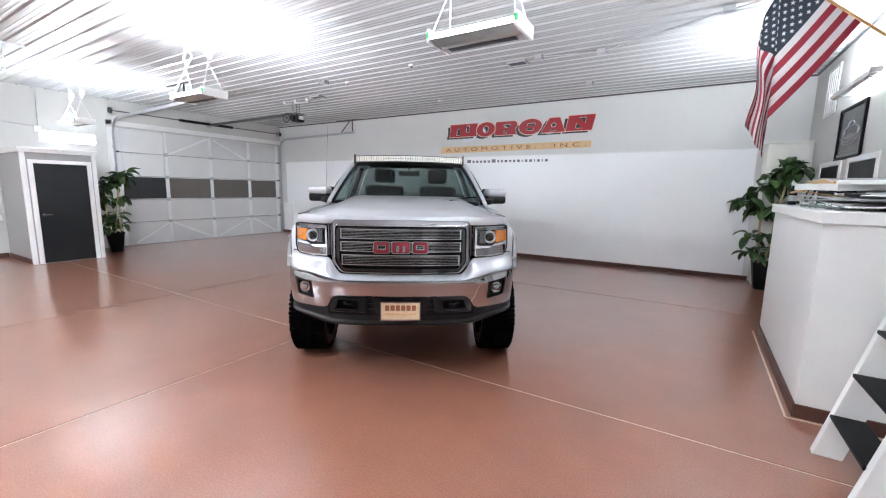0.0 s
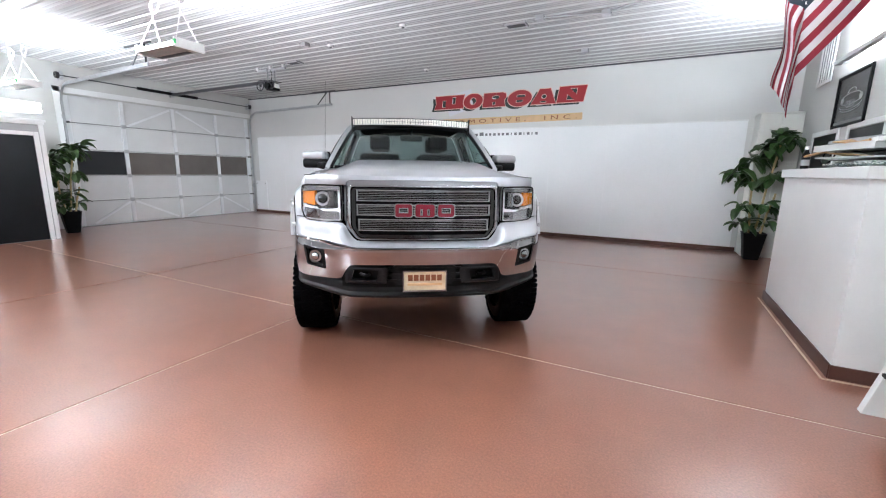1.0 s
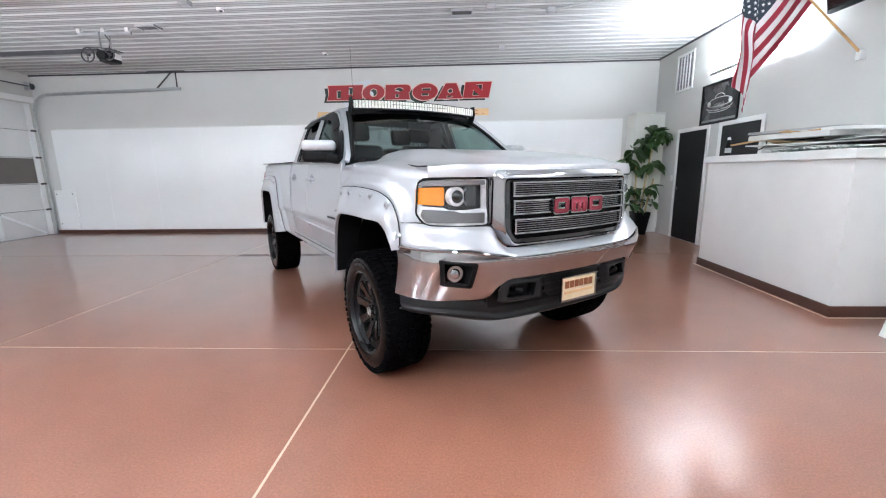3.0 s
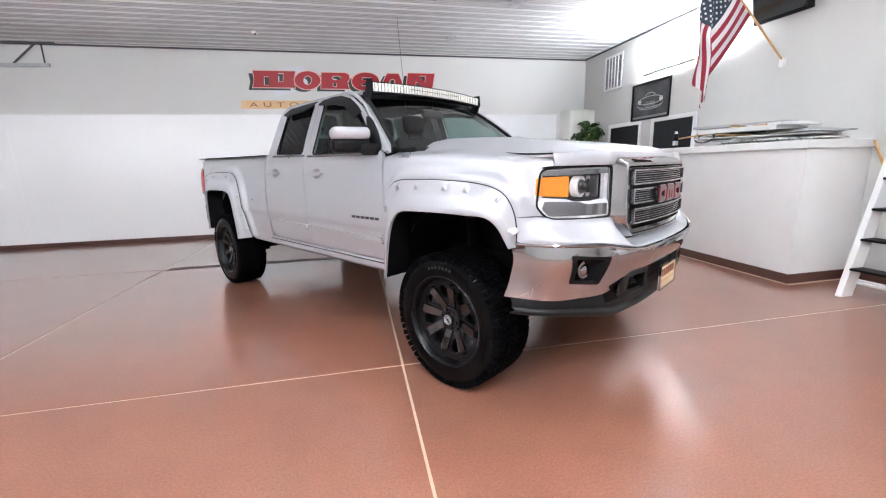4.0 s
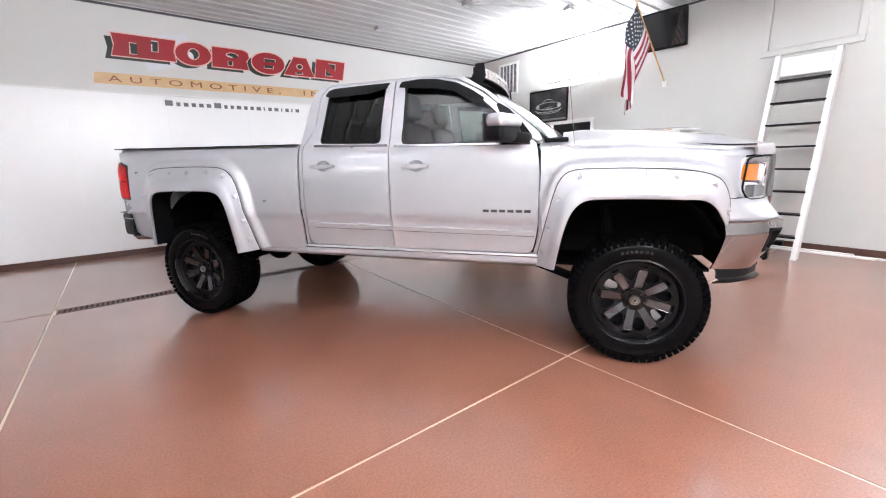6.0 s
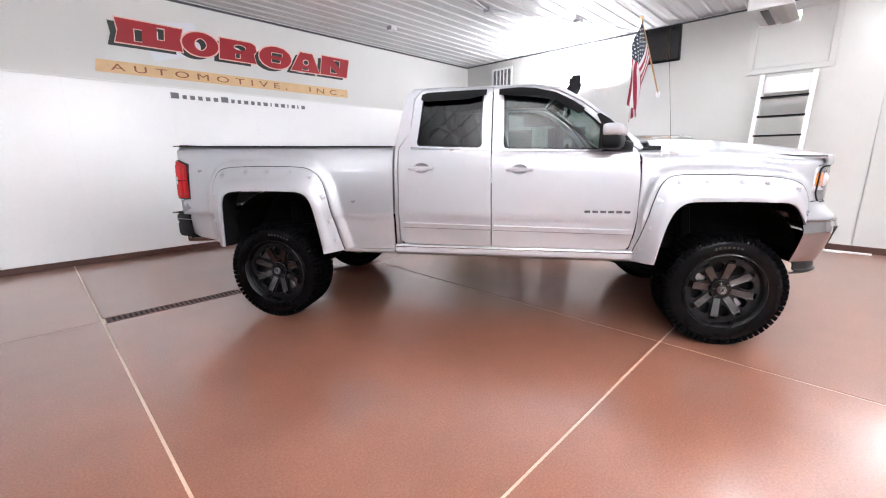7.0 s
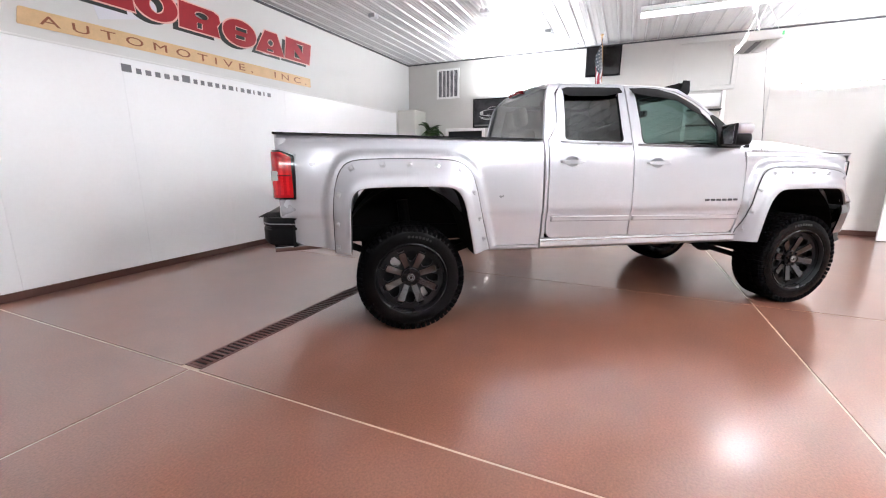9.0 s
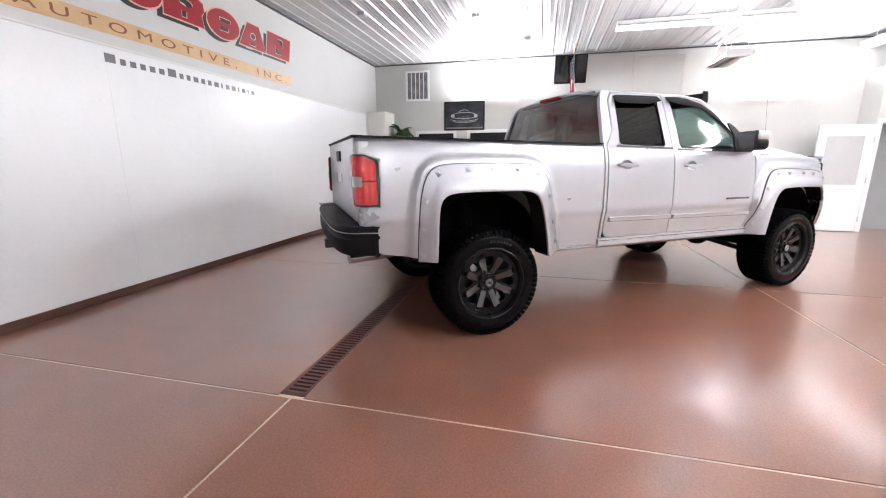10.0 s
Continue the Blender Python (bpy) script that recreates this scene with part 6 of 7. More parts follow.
    pipe(bm, [(-0.20, -0.14, 0.10), (-0.04, -0.15, 0.085), (0.15, -0.14, 0.075)], 0.006, 6)
    part("chain", bm, BLACK, op, "black drive chain and cable", smooth=True)
    part("frame_plate", boxes((-0.30, 0.20, -0.10, 0.10, 0.062, 0.072), bevel=0.002), DARK_STEEL, op)
    part("cover_lens", boxes((0.162, 0.172, -0.07, 0.07, -0.06, 0.03), bevel=0.004), WHITE_PLASTIC, op)
    bm = bmesh.new()
    bar(bm, (-0.18, 0.05, 0.10), (XW + 8.39 + 0.05, 0.26, 0.13), 0.05, 0.06)
    part("rail", bm, DARK_STEEL, op, "long dark drive rail")
    for y in (-0.10, 0.10):
        bm = bmesh.new()
        bar(bm, (0.0, y, 0.08), (0.0, y, H - 3.27 - 0.10), 0.035, 0.006, up=(1, 0, 0))
        part("hanger", bm, STEEL, op)
    bm = bmesh.new()
    bar(bm, (-0.42, 0, H - 3.27 - 0.10), (0.45, 0, H - 3.27 - 0.10), 0.04, 0.04)
    part("angle", bm, STEEL, op, "perforated steel angle")
    for x in (-0.40, 0.0, 0.40):
        part("standoff", boxes((x - 0.03, x + 0.03, -0.03, 0.03, H - 3.27 - 0.08, H - 3.27 - 0.018), bevel=0.004), WHITE_PLASTIC, op)


overhead_door()
door_gear()


# ---- closet in the corner by the overhead door ----
def slab_door(name, label, y0, y1, z1, x, s, material, handle_y, kind="structure", z0=0.012):
    """A flush door leaf in a wall that looks along s (+1 or -1 in x), with white casing and a lever."""
    d = thing(name, label, "door", pose(x, 0, 0), kind=kind)
    part("leaf", boxes((0.002 * s, 0.012 * s, y0, y1, z0, z1), bevel=0.003), material, d)
    c = 0.075
    for nm, b in (("casing", (0.001 * s, 0.020 * s, y0 - c - 0.006, y0 - 0.006, 0, z1 + c)), ("casing", (0.001 * s, 0.020 * s, y1 + 0.006, y1 + c + 0.006, 0, z1 + c)),
                  ("casing", (0.001 * s, 0.020 * s, y0 - 0.006, y1 + 0.006, z1 + 0.006, z1 + c))):
        part(nm, boxes(b, bevel=0.004), TRIM, d, "white door casing")
    bm = bmesh.new()
    rod(bm, (0.012 * s, handle_y, 0.98), (0.02 * s, handle_y, 0.98), 0.028, 16)
    rod(bm, (0.018 * s, handle_y, 0.98), (0.06 * s, handle_y, 0.98), 0.010, 10)
    sgn = 1 if handle_y < (y0 + y1) / 2 else -1
    rod(bm, (0.055 * s, handle_y, 0.98), (0.055 * s, handle_y + sgn * 0.11, 0.98), 0.010, 10)
    part("lever", bm, CHROME, d, "bright lever handle", smooth=40)
    return d


def closet():
    c = thing("closet", "grey corner closet with white moulding and a black door", "closet", pose(0, 0, 0))
    x1, y0, y1, h = -11.13, 2.72, 3.86, 2.20
    part("wall_panel", boxes((XW + 0.002, x1, y0, y1, 0, h)), CLOSET, c, "mid-grey painted sides")
    part("top_moulding", boxes((XW + 0.002, x1 + 0.03, y0 - 0.03, y1 + 0.03, h, h + 0.05), (XW + 0.002, x1 + 0.05, y0 - 0.05, y1 + 0.05, h + 0.05, h + 0.10), bevel=0.006), TRIM, c, "white stepped moulding")
    for b in ((x1 - 0.05, x1 + 0.012, y0 - 0.012, y0 + 0.06, 0.0, h), (x1 - 0.05, x1 + 0.012, y1 - 0.06, y1 + 0.012, 0.0, h)):
        part("corner_post", boxes(b, bevel=0.004), TRIM, c, "white corner post")
    part("closet_base", boxes((XW + 0.02, x1 - 0.06, y0 - 0.012, y0 - 0.001, 0, 0.1)), BASE, c, "brown base strip")
    dd = slab_door("door_2", "flush black door in white casing with a bright lever", 2.885, 3.705, 1.99, x1, 1, BLACK_DOOR, 2.95)
    return c


closet()


def conduit(name, pts, r, label):
    t = thing(name, label, "conduit", pose(0, 0, 0))
    bm = bmesh.new()
    pipe(bm, pts, r, 8)
    part("pipe", bm, STEEL, t, smooth=True)
    return t


conduit("conduit", [(XW + 0.014, 3.44, 3.65), (XW + 0.014, 3.42, 2.9), (XW + 0.014, 3.40, 2.80)], 0.012, "thin steel conduit down the pale wall")
conduit("conduit", [(XW + 0.014, 3.36, 2.86), (XW + 0.014, 2.80, 2.90), (XW + 0.014, 2.72, 2.84), (XW + 0.014, 2.70, 1.1)], 0.012, "thin steel conduit along the pale wall")
sw = thing("outlet_box", "grey metal outlet box on the pale wall", "outlet", pose(XW, 2.62, 0.95))
part("box_body", boxes((0.001, 0.05, -0.06, 0.06, -0.17, 0.0), bevel=0.006), STEEL, sw)
part("cover", boxes((0.05, 0.055, -0.045, 0.045, -0.15, -0.02), bevel=0.004), WHITE_PLASTIC, sw)
sw = thing("outlet_box", "white socket plate above the closet", "outlet", pose(XW, 3.40, 2.80))
part("box_body", boxes((0.001, 0.045, -0.06, 0.06, -0.06, 0.06), bevel=0.006), WHITE_PLASTIC, sw)


# ---- low white cover by the overhead door ----
cv = thing("wall_cover", "white sheet-metal cover screwed to the wall corner", "cover panel", pose(XW + 0.12, YN - 0.013, 0.1))
part("cover_sheet", boxes((0.0, 0.50, -0.03, 0.0, 0.0, 0.95), bevel=0.006), PANEL, cv)
for x, z in ((0.05, 0.14), (0.05, 0.86), (0.45, 0.86)):
    bm = bmesh.new()
    rod(bm, (x, -0.034, z), (x, -0.03, z), 0.011, 10)
    part("screw", bm, BLACK, cv)


# ---- the painted sign: plain shapes in its colours ----
def sign():
    sg = thing("wall_sign", "painted sign with red shadowed shapes over a tan band", "sign", pose(0, YN - 0.001, 0))
    band = filleted([(-5.99, 2.575), (-2.09, 2.60), (-2.09, 2.748), (-5.96, 2.735)], 0.02)
    bm = bmesh.new()
    prism(bm, band, "y", -0.006, 0.0)
    part("band", bm, SIGN_BAND, sg, "tan painted band")
    # pale facet behind the red shapes
    bm = bmesh.new()
    prism(bm, [(-5.30, 2.80), (-5.42, 3.28), (-4.72, 3.42), (-4.66, 2.98)], "y", -0.003, 0.0)
    part("pale_facet", bm, SIGN_PALE, sg, "pale blue-white facet")
    # red shapes: blocks with slots, rings, wedges; letter-sized, not letters
    slant = 0.10
    def shape(kind, x0, w, z0, h):
        def P(u, v):
            return (x0 + u * w + slant * v * h, z0 + v * h)
        def disc(cu, cv, ru, rv, n=20):
            return [P(cu + ru * math.cos(q), cv + rv * math.sin(q)) for q in [k * 2 * math.pi / n for k in range(n)]]
        if kind == "ring":
            return disc(0.5, 0.5, 0.5, 0.52, 28), [disc(0.5, 0.5, 0.17, 0.27)]
        if kind == "twin":
            return [P(*q) for q in ((0, 0), (1, 0), (0.96, 0.5), (1, 1), (0, 1), (0.04, 0.5))], [[P(*q) for q in ((0.26, 0.12), (0.38, 0.12), (0.38, 0.66), (0.26, 0.66))], [P(*q) for q in ((0.60, 0.34), (0.72, 0.34), (0.72, 0.88), (0.60, 0.88))]]
        if kind == "block":
            return [P(*q) for q in ((0, 0), (0.97, 0), (0.90, 0.45), (0.98, 0.62), (0.94, 0.9), (0.8, 1), (0, 1))], [disc(0.52, 0.68, 0.17, 0.14), [P(*q) for q in ((0.40, 0.12), (0.54, 0.12), (0.54, 0.36), (0.40, 0.36))]]
        if kind == "hook":
            return disc(0.5, 0.5, 0.5, 0.52, 28), [[P(*q) for q in ((0.36, 0.24), (0.66, 0.24), (0.66, 0.40), (0.36, 0.40))], [P(*q) for q in ((0.36, 0.58), (0.72, 0.58), (0.72, 0.74), (0.36, 0.74))]]
        if kind == "wedge":
            return [P(*q) for q in ((0, 0), (1, 0), (0.72, 1), (0.30, 1))], [disc(0.5, 0.50, 0.11, 0.16), [P(*q) for q in ((0.36, 0.08), (0.62, 0.08), (0.60, 0.20), (0.38, 0.20))]]
        return [P(*q) for q in ((0, 0), (0.94, 0), (1, 1), (0.04, 1))], [[P(*q) for q in ((0.34, 0.14), (0.60, 0.14), (0.34, 0.52))], [P(*q) for q in ((0.68, 0.86), (0.68, 0.46), (0.42, 0.86))]]
    runs = (("twin", -5.72, 0.80, 2.985, 0.31), ("ring", -4.93, 0.50, 2.965, 0.33), ("block", -4.41, 0.58, 2.975, 0.31), ("hook", -3.80, 0.56, 2.955, 0.34), ("wedge", -3.24, 0.56, 2.97, 0.32), ("slash", -2.66, 0.60, 2.975, 0.33))
    for k, (kind, x, w, z, h) in enumerate(runs):
        out, holes = shape(kind, x, w, z, h)
        sh = part("red_shape", sheet(out, holes, lambda a, b: (a, -0.012, b), 9, 0.003), SIGN_RED, sg, "red shape with a pink edge and black shadow")
        part("shadow", sheet([(a - 0.085, b - 0.052) for a, b in out], [[(a - 0.085, b - 0.052) for a, b in hl] for hl in holes], lambda a, b: (a, -0.0045, b), 9, 0.002), SIGN_BLACK, sh, "black drop shadow")
        cx, cz = x + w / 2 + slant * h / 2, z + h / 2
        grown = [(a + (0.014 if a > cx else -0.014), b + (0.016 if b > cz else -0.016)) for a, b in out]
        shrunk = [[(a + (0.010 if a < cx + 0.01 else -0.010), b + (0.010 if b < cz else -0.010)) for a, b in hl] for hl in holes]
        part("edge", sheet(grown, shrunk, lambda a, b: (a, -0.0085, b), 9, 0.002), SIGN_PINK, sh, "pale pink edge")
    word = writing("lettering", "AUTOMOTIVE,  INC.", 0.125, SIGN_BROWN, sg, pose(-5.82, -0.007, 2.612, 90, -0.3, 0), width=3.62, depth=0.001, label="brown painted capitals", spacing=1.7)
    letters(word, sg)
    # web address as a row of plain dark bars
    rnd = random.Random(3)
    x = -5.16
    for k in range(20):
        w = 0.105 if k in (0, 6) else (0.022 if k in (13, 16, 18) else rnd.uniform(0.052, 0.074))
        hgt = 0.082 if k in (0, 6) else 0.058
        part("address_bar", boxes((x, x + w, -0.0145, -0.0125, 2.31, 2.31 + hgt)), SIGN_GREY, sg)
        x += w + 0.046 + 0.012 * (w < 0.03)


sign()


# ---- ceiling fittings ----
def smoke_dome(x, y, label="small white ceiling sensor"):
    d = thing("ceiling_sensor", label, "sensor", pose(x, y, H - 0.001), group="ceiling sensors")
    bm = bmesh.new()
    rod(bm, (0, 0, 0), (0, 0, -0.03), 0.06, 18, 0.05)
    part("base", bm, WHITE_PLASTIC, d, smooth=40)
    bm = bmesh.new()
    rod(bm, (0, 0, -0.03), (0, 0, -0.045), 0.025, 12, 0.018)
    part("cap", bm, DARK_STEEL, d)


def junction_box(x, y, label="grey metal junction box on the ceiling"):
    d = thing("junction_box", label, "junction box", pose(x, y, H - 0.021), group="junction boxes")
    part("box_body", boxes((-0.06, 0.06, -0.06, 0.06, -0.06, 0.0), bevel=0.006), STEEL, d)
    part("cover", boxes((-0.055, 0.055, -0.055, 0.055, -0.065, -0.060)), STEEL, d)


for x, y in ((-6.13, 6.38), (-4.34, 6.05), (-5.37, 8.64)):
    smoke_dome(x, y)
for x, y in ((-1.93, 8.43), (-1.40, 6.69), (0.07, 5.94), (-2.28, 6.51), (-6.41, 6.03)):
    junction_box(x, y)
for x, y in ((-2.69, 6.70), (-7.62, 6.92)):
    v = thing("ceiling_vent", "dark square ceiling vent with a steel rim", "vent", pose(x, y, H - 0.021), group="ceiling vents")
    part("frame", boxes((-0.16, 0.16, -0.10, -0.08, -0.03, 0), (-0.16, 0.16, 0.08, 0.10, -0.03, 0), (-0.16, -0.14, -0.08, 0.08, -0.03, 0), (0.14, 0.16, -0.08, 0.08, -0.03, 0)), STEEL, v)
    part("grid", boxes((-0.14, 0.14, -0.08, 0.08, -0.02, -0.004)), DARK_STEEL, v, "dark mesh")
conduit("conduit", [(-2.28, 6.51, H - 0.05), (-1.40, 6.69, H - 0.05), (0.07, 5.94, H - 0.05), (1.2, 5.5, H - 0.05)], 0.011, "thin steel conduit between ceiling boxes")


# ---- picture wall: doors, vent, picture, hatch, ladder ----
slab_door("door_3", "flush black door in white casing beside the cabinet", 7.70, 8.58, 2.04, XE, -1, BLACK_DOOR, 8.50)
slab_door("door_4", "flush black door in white casing behind the counter", 6.40, 7.28, 2.04, XE, -1, BLACK_DOOR, 6.50)
sw = thing("light_switch", "white light-switch plate by the black door", "switch", pose(XE, 8.76, 1.12))
part("plate", boxes((-0.008, -0.001, -0.04, 0.04, 0, 0.12), bevel=0.003), WHITE_PLASTIC, sw)
part("rocker", boxes((-0.014, -0.008, -0.014, 0.014, 0.035, 0.085), bevel=0.002), TRIM, sw)


def wall_vent():
    v = thing("wall_vent", "white framed wall vent with dark upright slots", "vent", pose(XE, 8.60, 3.17))
    w, h = 0.30, 0.345
    part("backing", boxes((-0.006, -0.001, -w, w, -h, h)), DARK_STEEL, v, "dark duct behind the slots")
    part("frame", boxes((-0.022, -0.006, -w, w, h - 0.045, h), (-0.022, -0.006, -w, w, -h, -h + 0.045), (-0.022, -0.006, -w, -w + 0.045, -h + 0.045, h - 0.045), (-0.022, -0.006, w - 0.045, w, -h + 0.045, h - 0.045)), TRIM, v, "white frame")
    for k in range(1, 5):
        y = -w + 0.045 + k * (2 * w - 0.09) / 5
        part("bar", boxes((-0.020, -0.007, y - 0.010, y + 0.010, -h + 0.045, h - 0.045)), TRIM, v, "white upright")
    for k in range(1, 24):
        z = -h + 0.045 + k * (2 * h - 0.09) / 24
        part("slat", boxes((-0.012, -0.007, -w + 0.045, w - 0.045, z - 0.0035, z + 0.0035)), STEEL, v)


wall_vent()


def picture():
    p = thing("framed_picture", "black-framed monochrome picture of an old motor car", "picture", pose(XE, 7.435, 2.44))
    w, h = 0.495, 0.335
    part("frame", boxes((-0.03, -0.001, -w, w, h - 0.03, h), (-0.03, -0.001, -w, w, -h, -h + 0.03), (-0.03, -0.001, -w, -w + 0.03, -h + 0.03, h - 0.03), (-0.03, -0.001, w - 0.03, w, -h + 0.03, h - 0.03), bevel=0.003), BLACK, p, "black frame")
    DARKP = mat("print_dark", (0.035, 0.036, 0.04), 0.25, vary=0.5, scale=5)
    PALEP = mat("print_pale", (0.42, 0.42, 0.43), 0.25, vary=0.3, scale=20)
    part("print", boxes((-0.012, -0.002, -w + 0.03, w - 0.03, -h + 0.03, h - 0.03)), DARKP, p, "dark print")
    part("margin", boxes((-0.0135, -0.0125, -w + 0.04, w - 0.04, -h + 0.04, -h + 0.075)), mat("print_grey", (0.14, 0.14, 0.145), 0.3, vary=0.2), p, "grey floor strip")
    # bright arcs of the car's nose
    arcs = ((0.0, 0.09, 0.12, 0.05, 0.0), (0.0, 0.03, 0.27, 0.05, 0.2), (0.0, -0.02, 0.30, 0.04, 3.3), (0.0, -0.06, 0.34, 0.06, 3.2), (0.0, -0.10, 0.30, 0.05, 3.3))
    for cy, cz, ry, rz, a0 in arcs:
        bm = bmesh.new()
        pts = [(-0.014, cy + ry * math.cos(a), cz + rz * math.sin(a)) for a in [a0 + k * (math.pi - 2 * (a0 % 3.1)) / 20 for k in range(21)]]
        pipe(bm, pts, 0.006, 4)
        part("bright_line", bm, PALEP, p)
    for y in (-0.28, 0.28):
        bm = bmesh.new()
        rod(bm, (-0.014, y, 0.0), (-0.012, y, 0.0), 0.045, 16)
        part("bright_spot", bm, PALEP, p)
    bm = bmesh.new()
    for k in range(10):
        bar(bm, (-0.0135, -0.13 + 0.029 * k, -0.01), (-0.0135, -0.12 + 0.027 * k, -0.10), 0.004, 0.002, up=(1, 0, 0))
    part("bright_line", bm, PALEP, p)


picture()


def television():
    tv = thing("television", "black television on a wall bracket under the ceiling", "television", look((1.37, 5.04, 3.33), (-1.4, 4.9, 2.75)))
    part("case", boxes((-0.34, 0.34, -0.29, 0.29, 0.0, 0.07), bevel=0.012), BLACK, tv, smooth=40)
    part("back_shell", boxes((-0.24, 0.24, -0.2, 0.2, 0.071, 0.13), bevel=0.02), BLACK, tv, smooth=40)
    part("screen", boxes((-0.315, 0.315, -0.25, 0.265, -0.003, 0.0)), BLACK_GLOSS, tv, "glossy dark screen")
    bm = bmesh.new()
    bar(bm, (0, 0.02, 0.12), (0, 0.03, 0.23), 0.08, 0.08)
    part("bracket", bm, DARK_STEEL, tv)


television()


def hatch():
    d = thing("wall_hatch", "white framed loft hatch high on the wall", "hatch", pose(XE, 3.205, 2.67))
    w, h = 0.525, 0.95
    for b in ((-0.034, -0.001, -w, w, 0, 0.075), (-0.034, -0.001, -w, w, h - 0.075, h), (-0.034, -0.001, -w, -w + 0.075, 0.075, h - 0.075), (-0.034, -0.001, w - 0.075, w, 0.075, h - 0.075)):
        part("casing", boxes(b, bevel=0.004), WALL_R, d)
    part("leaf", boxes((-0.014, -0.001, -w + 0.087, w - 0.087, 0.087, h - 0.087), bevel=0.003), WALL_R, d)
    bm = bmesh.new()
    rod(bm, (-0.03, -0.36, 0.78), (-0.014, -0.36, 0.78), 0.018, 10)
    part("knob", bm, STEEL, d, "small steel knob")


hatch()


def ladder():
    ld = thing("loft_ladder", "white wooden ladder with black treads leaning at the wall", "ladder", pose(0, 0, 0))
    a, b = Vector((0.70, 0, 0.0)), Vector((1.335, 0, 2.63))
    ax = (b - a).normalized()
    for y in (3.475, 2.865):
        bm = bmesh.new()
        m = Vector((ax.z, 0, -ax.x))
        pts = [(0.70, 0.0), (0.845, 0.0), (1.48, 2.63), (1.335, 2.63)]
        prism(bm, pts, "y", y - 0.028, y + 0.028, bevel=0.003)
        part("stile", bm, TRIM, ld, "white painted stile")
    for k in range(8):
        z = 0.287 * (k + 1)
        x = 0.70 + 0.2415 * z
        bm = bmesh.new()
        box(bm, x - 0.015, x + 0.150, 2.884, 3.456, z - 0.024, z, bevel=0.006)
        part("tread", bm, BLACK, ld, "black grit tread")
    part("top_board", boxes((1.43, 1.452, 2.893, 3.447, 2.36, 2.60), bevel=0.003), TRIM, ld, "white top board")


ladder()


def counter():
    c = thing("counter", "tall white service counter with a capped top and brown base", "counter", pose(0, 0, 0))
    pts = [(0.735, 6.13), (0.695, 3.955), (XE - 0.002, 3.955), (XE - 0.002, 6.13)]
    bm = bmesh.new()
    prism(bm, pts, "z", 0.0, 1.435)
    part("body", bm, TRIM, c, "white painted body")
    bm = bmesh.new()
    prism(bm, [(0.705, 6.16), (0.665, 3.925), (XE - 0.002, 3.925), (XE - 0.002, 6.16)], "z", 1.436, 1.525, bevel=0.008)
    part("top", bm, TRIM, c, "white capped top")
    bm = bmesh.new()
    for p, q in (((0.725, 6.14), (0.685, 3.945)), ((0.685, 3.945), (XE - 0.02, 3.945)), ((0.725, 6.14), (XE - 0.02, 6.14))):
        bar(bm, (p[0], p[1], 0.05), (q[0], q[1], 0.05), 0.016, 0.10)
    part("base_strip", bm, BASE, c, "brown vinyl base")
    edge = bmesh.new()
    bar(edge, (0.678, 6.14, 0.003), (0.638, 3.90, 0.003), 0.016, 0.005)
    bar(edge, (0.638, 3.90, 0.003), (XE - 0.02, 3.90, 0.003), 0.016, 0.005)
    part("floor_edge", edge, JOINT, c, "pale sealant line")


counter()


# ---- loose things on the counter ----
PAPER = mat("white_board", (0.72, 0.72, 0.71), 0.6, vary=0.06, random_tone=0.08)
GREYBOARD = mat("grey_board", (0.40, 0.40, 0.41), 0.6, vary=0.1, random_tone=0.15)
CARD = mat("brown_card", (0.50, 0.31, 0.13), 0.7, vary=0.15, random_tone=0.1)
SHRED = mat("green_grey_offcuts", (0.16, 0.20, 0.19), 0.5, vary=0.4, scale=40, island_tone=0.7)


def board(x, y, z, lx, ly, th, yaw, tilt_x, tilt_y, material, label, name="sheet_panel"):
    t = thing(name, label, "sheet", pose(x, y, z, tilt_x, tilt_y, yaw), group="sheets on the counter")
    bm = bmesh.new()
    n = 6
    grid(bm, n, n, lambda u, v: ((u - 0.5) * lx, (v - 0.5) * ly, 0.012 * math.sin(3 * u + 2 * v) * min(lx, ly)))
    thicken(bm, th)
    part("board", bm, material, t, smooth=40)
    return t


board(1.10, 4.60, 1.545, 0.62, 1.05, 0.012, 4, 0, 0, PAPER, "white sheet panel lying on the counter")
board(1.15, 4.85, 1.565, 0.60, 1.10, 0.012, -7, 1.0, 1, PAPER, "white sheet panel lying askew on others")
board(1.05, 4.50, 1.585, 0.50, 0.85, 0.010, 12, -1.0, 1, GREYBOARD, "grey sheet panel lying on white ones")
board(1.12, 5.05, 1.60, 0.58, 1.00, 0.012, 3, 0.8, 2, PAPER, "white sheet panel near the top of the stack")
board(1.20, 4.45, 1.615, 0.42, 0.80, 0.010, -14, -1.2, 2, PAPER, "white sheet panel lying askew")
board(0.98, 5.02, 1.625, 0.30, 0.42, 0.008, 24, 5, 6, CARD, "bent piece of brown card on the stack", "card_piece")
board(1.28, 4.70, 1.645, 0.40, 0.95, 0.012, 6, 0.8, 2, PAPER, "white sheet panel on top of the stack")
board(1.30, 5.30, 1.655, 0.36, 0.80, 0.016, 2, 0, 1, PAPER, "long white shelf board on the stack")
board(1.22, 4.28, 1.635, 0.45, 0.50, 0.008, -20, 0.5, 3, GREYBOARD, "small grey sheet on the stack")
board(1.06, 4.95, 1.672, 0.52, 1.00, 0.055, 5, 0.5, 0, PAPER, "flat white carton lying on the stack", "flat_carton")
board(1.12, 4.72, 1.712, 0.46, 0.80, 0.030, -9, 0, 1, PAPER, "white folded carton on the flat carton", "flat_carton")
